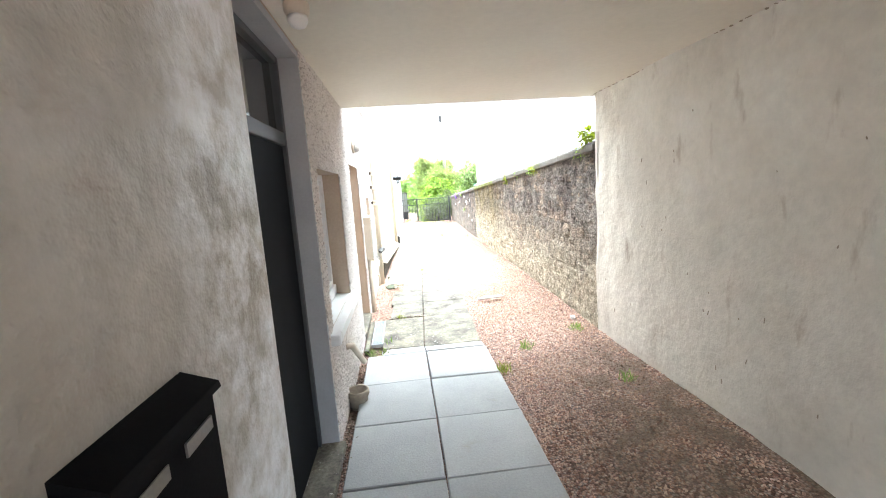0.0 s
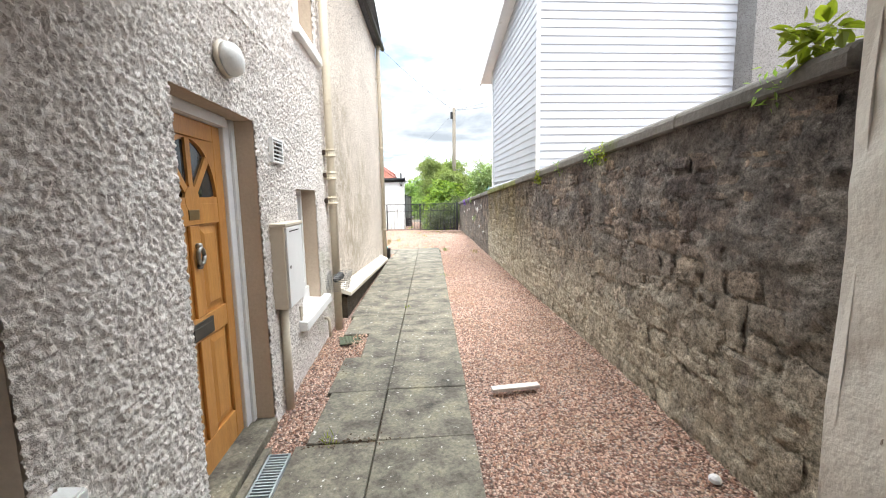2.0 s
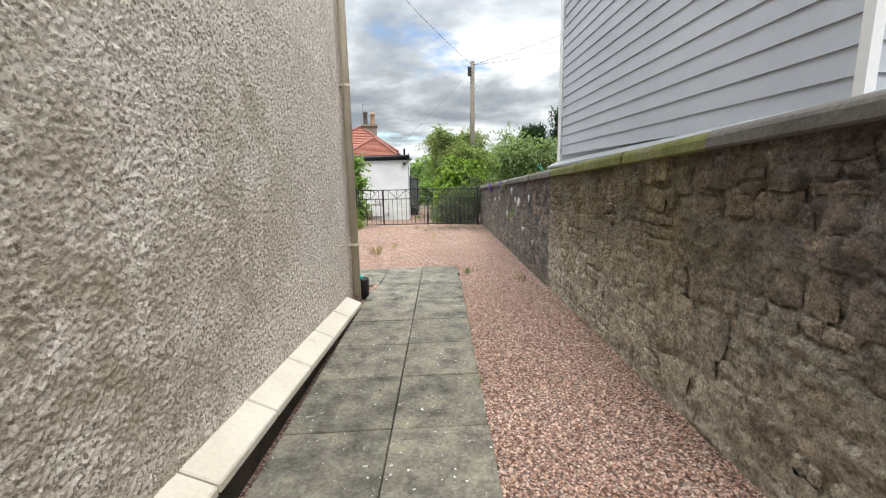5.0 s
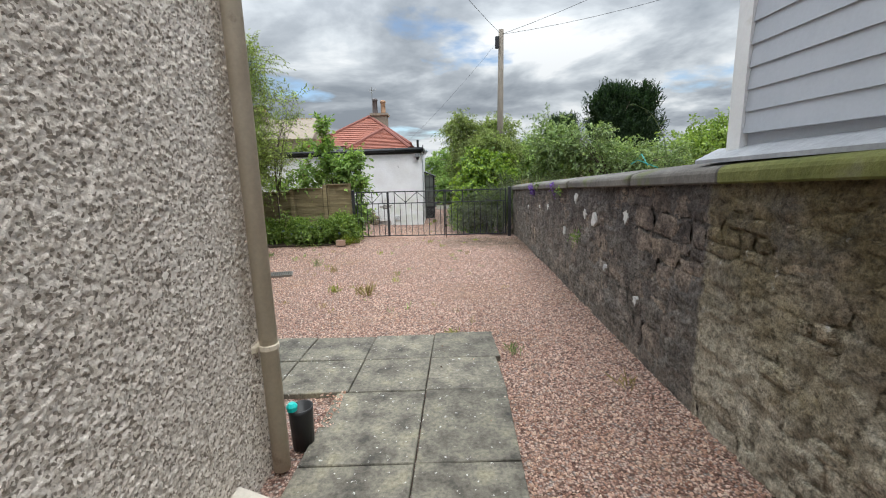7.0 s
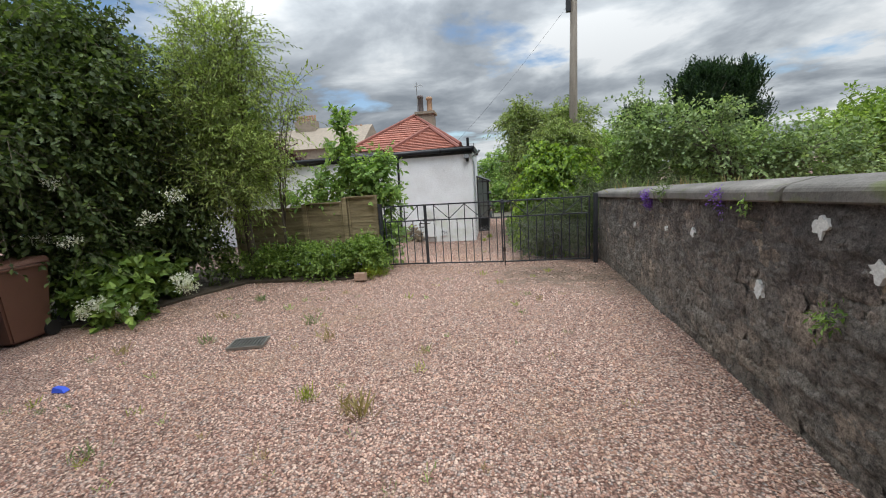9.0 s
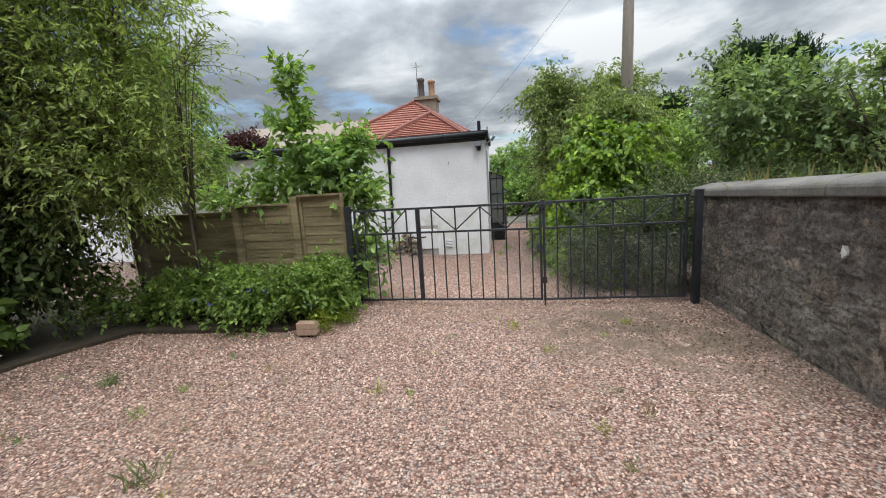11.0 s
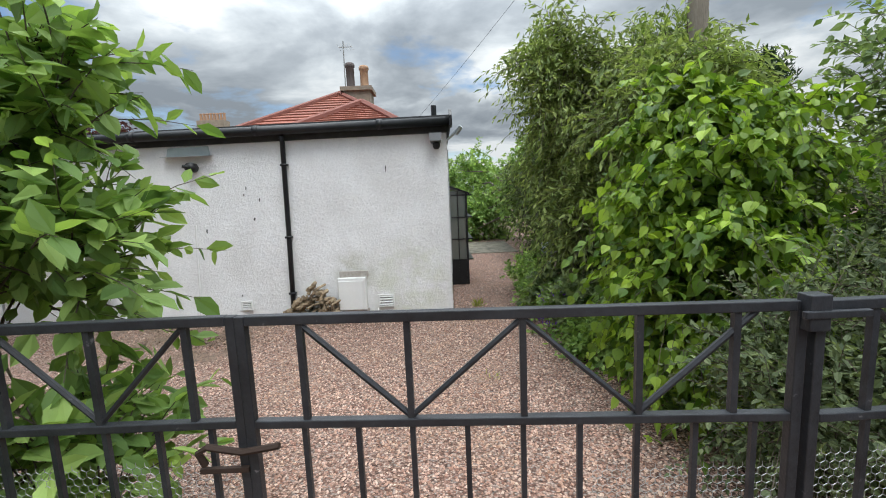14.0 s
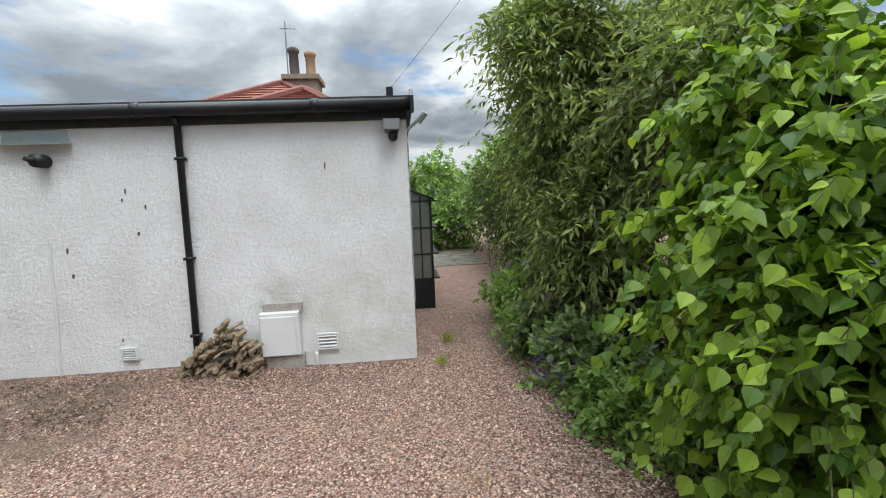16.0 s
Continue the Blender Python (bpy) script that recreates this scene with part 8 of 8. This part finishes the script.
def lay_stones():
    shapes = stone_shapes(22)
    cells = []
    z = -0.10
    while z < 2.2:
        h = RNG.uniform(0.10, 0.25)
        y = 1.92 + RNG.uniform(0, 0.2)
        while y < 20.0:
            w = RNG.uniform(0.14, 0.40) * (0.65 + h * 2)
            if RNG.random() < 0.30:
                hh = h * RNG.uniform(0.42, 0.58)
                w2 = w * RNG.uniform(0.45, 0.6)
                cells += [(y, w, z, hh), (y, w2, z + hh, h - hh), (y + w2, w - w2, z + hh, h - hh)]
            else:
                cells.append((y, w, z + RNG.uniform(-0.012, 0.012), h))
            y += w
        z += h
    cells = [c for c in cells if c[2] + c[3] < stone_top(c[0] + c[1]) - 0.115 and c[1] > 0.05]
    near = sorted(cells, key=lambda c: (abs(c[0] - 5.2), c[2]))
    chosen = set(near[:300])
    vs, fs, base = [], [], 0
    for c in cells:
        y, w, z, h = c
        s = shapes[int(RNG.integers(len(shapes)))]
        flip = RNG.random() < 0.5
        d = RNG.uniform(0.003, 0.013) * (0.6 if y > 11.3 else 1.0)
        if c in chosen:
            ob = new("stone", s)
            ob.parent = GARDEN_WALL
            ob.location = (stone_x(y) + 0.004, y + 0.008, z + 0.006 + 0.022 * math.sin(2.3 * y + 4.0 * z))
            ob.scale = (d, w - 0.016, h - 0.012)
            ob.rotation_euler = (RNG.uniform(-0.13, 0.13), 0, -0.029)
        else:
            co = np.empty(len(s.vertices) * 3, np.float32)
            s.vertices.foreach_get("co", co)
            co = co.reshape(-1, 3) * [d, w - 0.016, h - 0.012] + [0.004, y + 0.008, z + 0.006 + 0.022 * math.sin(2.3 * y + 4.0 * z)]
            co[:, 0] += stone_x(co[:, 1])
            idx = np.empty(len(s.polygons) * 4, np.int32)
            s.polygons.foreach_get("vertices", idx)
            vs.append(co)
            fs.append(idx.reshape(-1, 4) + base)
            base += len(co)
    ob = new("stones", raw_mesh("stones", np.concatenate(vs), np.concatenate(fs), STONE))
    ob.parent = GARDEN_WALL
    tagged(ob, kind="stuff")


lay_stones()

# pale limewash scars on the yard wall
for y, z, s in ((14.79, 0.79, 0.10), (13.84, 1.15, 0.09), (14.25, 1.32, 0.11), (13.49, 1.10, 0.14), (15.9, 1.05, 0.07), (16.6, 1.0, 0.06), (12.6, 1.25, 0.10), (12.3, 0.5, 0.07), (17.8, 0.9, 0.06), (13.1, 0.62, 0.06)):
    bm = bmesh.new()
    n = 17
    ring = [(y + s * (0.25 + 0.45 * RNG.random()) * math.cos(2 * math.pi * k / n), z + s * (0.3 + 0.6 * RNG.random()) * math.sin(2 * math.pi * k / n)) for k in range(n)]
    prism(bm, ring, "x", stone_x(y) - 0.022, stone_x(y) + 0.01)
    part("lime_patch", bm, surface("limewash", [(0.3, (0.55, 0.54, 0.51)), (0.7, (0.72, 0.71, 0.68))], 9, 60, 0.3, 0.9, 0.004) if y == 14.79 else bpy.data.materials["limewash"], GARDEN_WALL, "pale lime scar")


# ---- loose gravel chips ----
def lay_gravel():
    base = np.array([(-0.5, -0.35, 0), (0.45, -0.45, 0.05), (0.55, 0.3, 0), (-0.35, 0.5, 0.05), (0.05, -0.1, 0.62), (0.1, 0.2, 0.5)])
    tri = np.array([(0, 1, 4), (1, 2, 5), (1, 5, 4), (2, 3, 5), (3, 0, 4), (3, 4, 5)])
    zones = [(0.93, 2.45, -2.2, 2.0, 1500), (1.0, 2.9, 2.0, 7.5, 1900), (1.1, 2.9, 7.5, 12.8, 1500), (-0.42, 0.1, 2.8, 5.8, 1900), (-0.2, 0.2, 11.2, 11.7, 1200), (-3.6, 2.95, 12.75, 15.2, 1150), (-4.6, 2.95, 15.2, 19.8, 800), (-1.8, 2.2, 19.8, 22.5, 1100), (-4.5, 2.0, 22.5, 24.8, 700), (0.2, 2.4, 24.8, 31.0, 350)]
    pts = []
    for x0, x1, y0, y1, dens in zones:
        n = int((x1 - x0) * (y1 - y0) * dens)
        pts.append(np.stack([RNG.uniform(x0, x1, n), RNG.uniform(y0, y1, n)], -1))
    p = np.concatenate(pts)
    x, y = p[:, 0], p[:, 1]
    mid = np.where(y > 1.75, 0.274 + 0.0458 * (y - 1.75), 0.29)
    on_path = (x < mid + 0.63) & (x > np.where((y > 2.85) & (y < 5.0), -0.1 + np.where(y > 4.3, 0.15, 0), -0.2)) & (y < 12.8)
    on_path &= ~((y > 11.2) & (y < 11.66) & (x < 0.1))
    keep = ~on_path & (x < stone_x(y) + 0.01) & ~((x < gable_x(y) + 0.12) & (y > 5.45) & (y < 11.6)) & ~((y > 24.82) & (x < 0.2))
    stray = RNG.random(len(p)) < 0.006
    p = p[keep | (on_path & stray & (x > mid + 0.25) & (y > -2))]
    n = len(p)
    s = RNG.uniform(0.008, 0.022, n)
    a = RNG.uniform(0, 2 * np.pi, n)
    sx, sz = RNG.uniform(0.8, 1.3, n), RNG.uniform(0.6, 1.1, n)
    v = base[None] * np.stack([s * sx, s, s * sz], -1)[:, None]
    tilt = RNG.normal(0, 0.35, (n, 2))
    v[:, :, 2] += v[:, :, 0] * tilt[:, None, 0] + v[:, :, 1] * tilt[:, None, 1]
    c, d = np.cos(a)[:, None], np.sin(a)[:, None]
    vx, vy = v[:, :, 0] * c - v[:, :, 1] * d, v[:, :, 0] * d + v[:, :, 1] * c
    gz = ground_z(p[:, 0], p[:, 1])
    q = np.stack([p[:, 0], p[:, 1], gz], -1)
    gz = gz + (value_noise(np.stack([p[:, 0] * 0.9, p[:, 1] * 0.9, np.zeros(n)], -1), 2) - 0.5) * 0.03
    m2 = np.where(p[:, 1] > 1.75, 0.274 + 0.0458 * (p[:, 1] - 1.75), 0.29)
    on = (p[:, 0] < m2 + 0.62) & (p[:, 1] < 12.8) & (p[:, 0] > -0.1)
    gz = np.where(on, 0.014, gz)
    w = np.stack([vx + p[:, :1], vy + p[:, 1:], v[:, :, 2] + gz[:, None] + RNG.uniform(-0.002, 0.004, n)[:, None]], -1)
    f = tri[None] + (np.arange(n) * 6)[:, None, None]
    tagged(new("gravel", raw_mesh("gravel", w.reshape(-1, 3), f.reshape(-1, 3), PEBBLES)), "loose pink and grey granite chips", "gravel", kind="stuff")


lay_gravel()
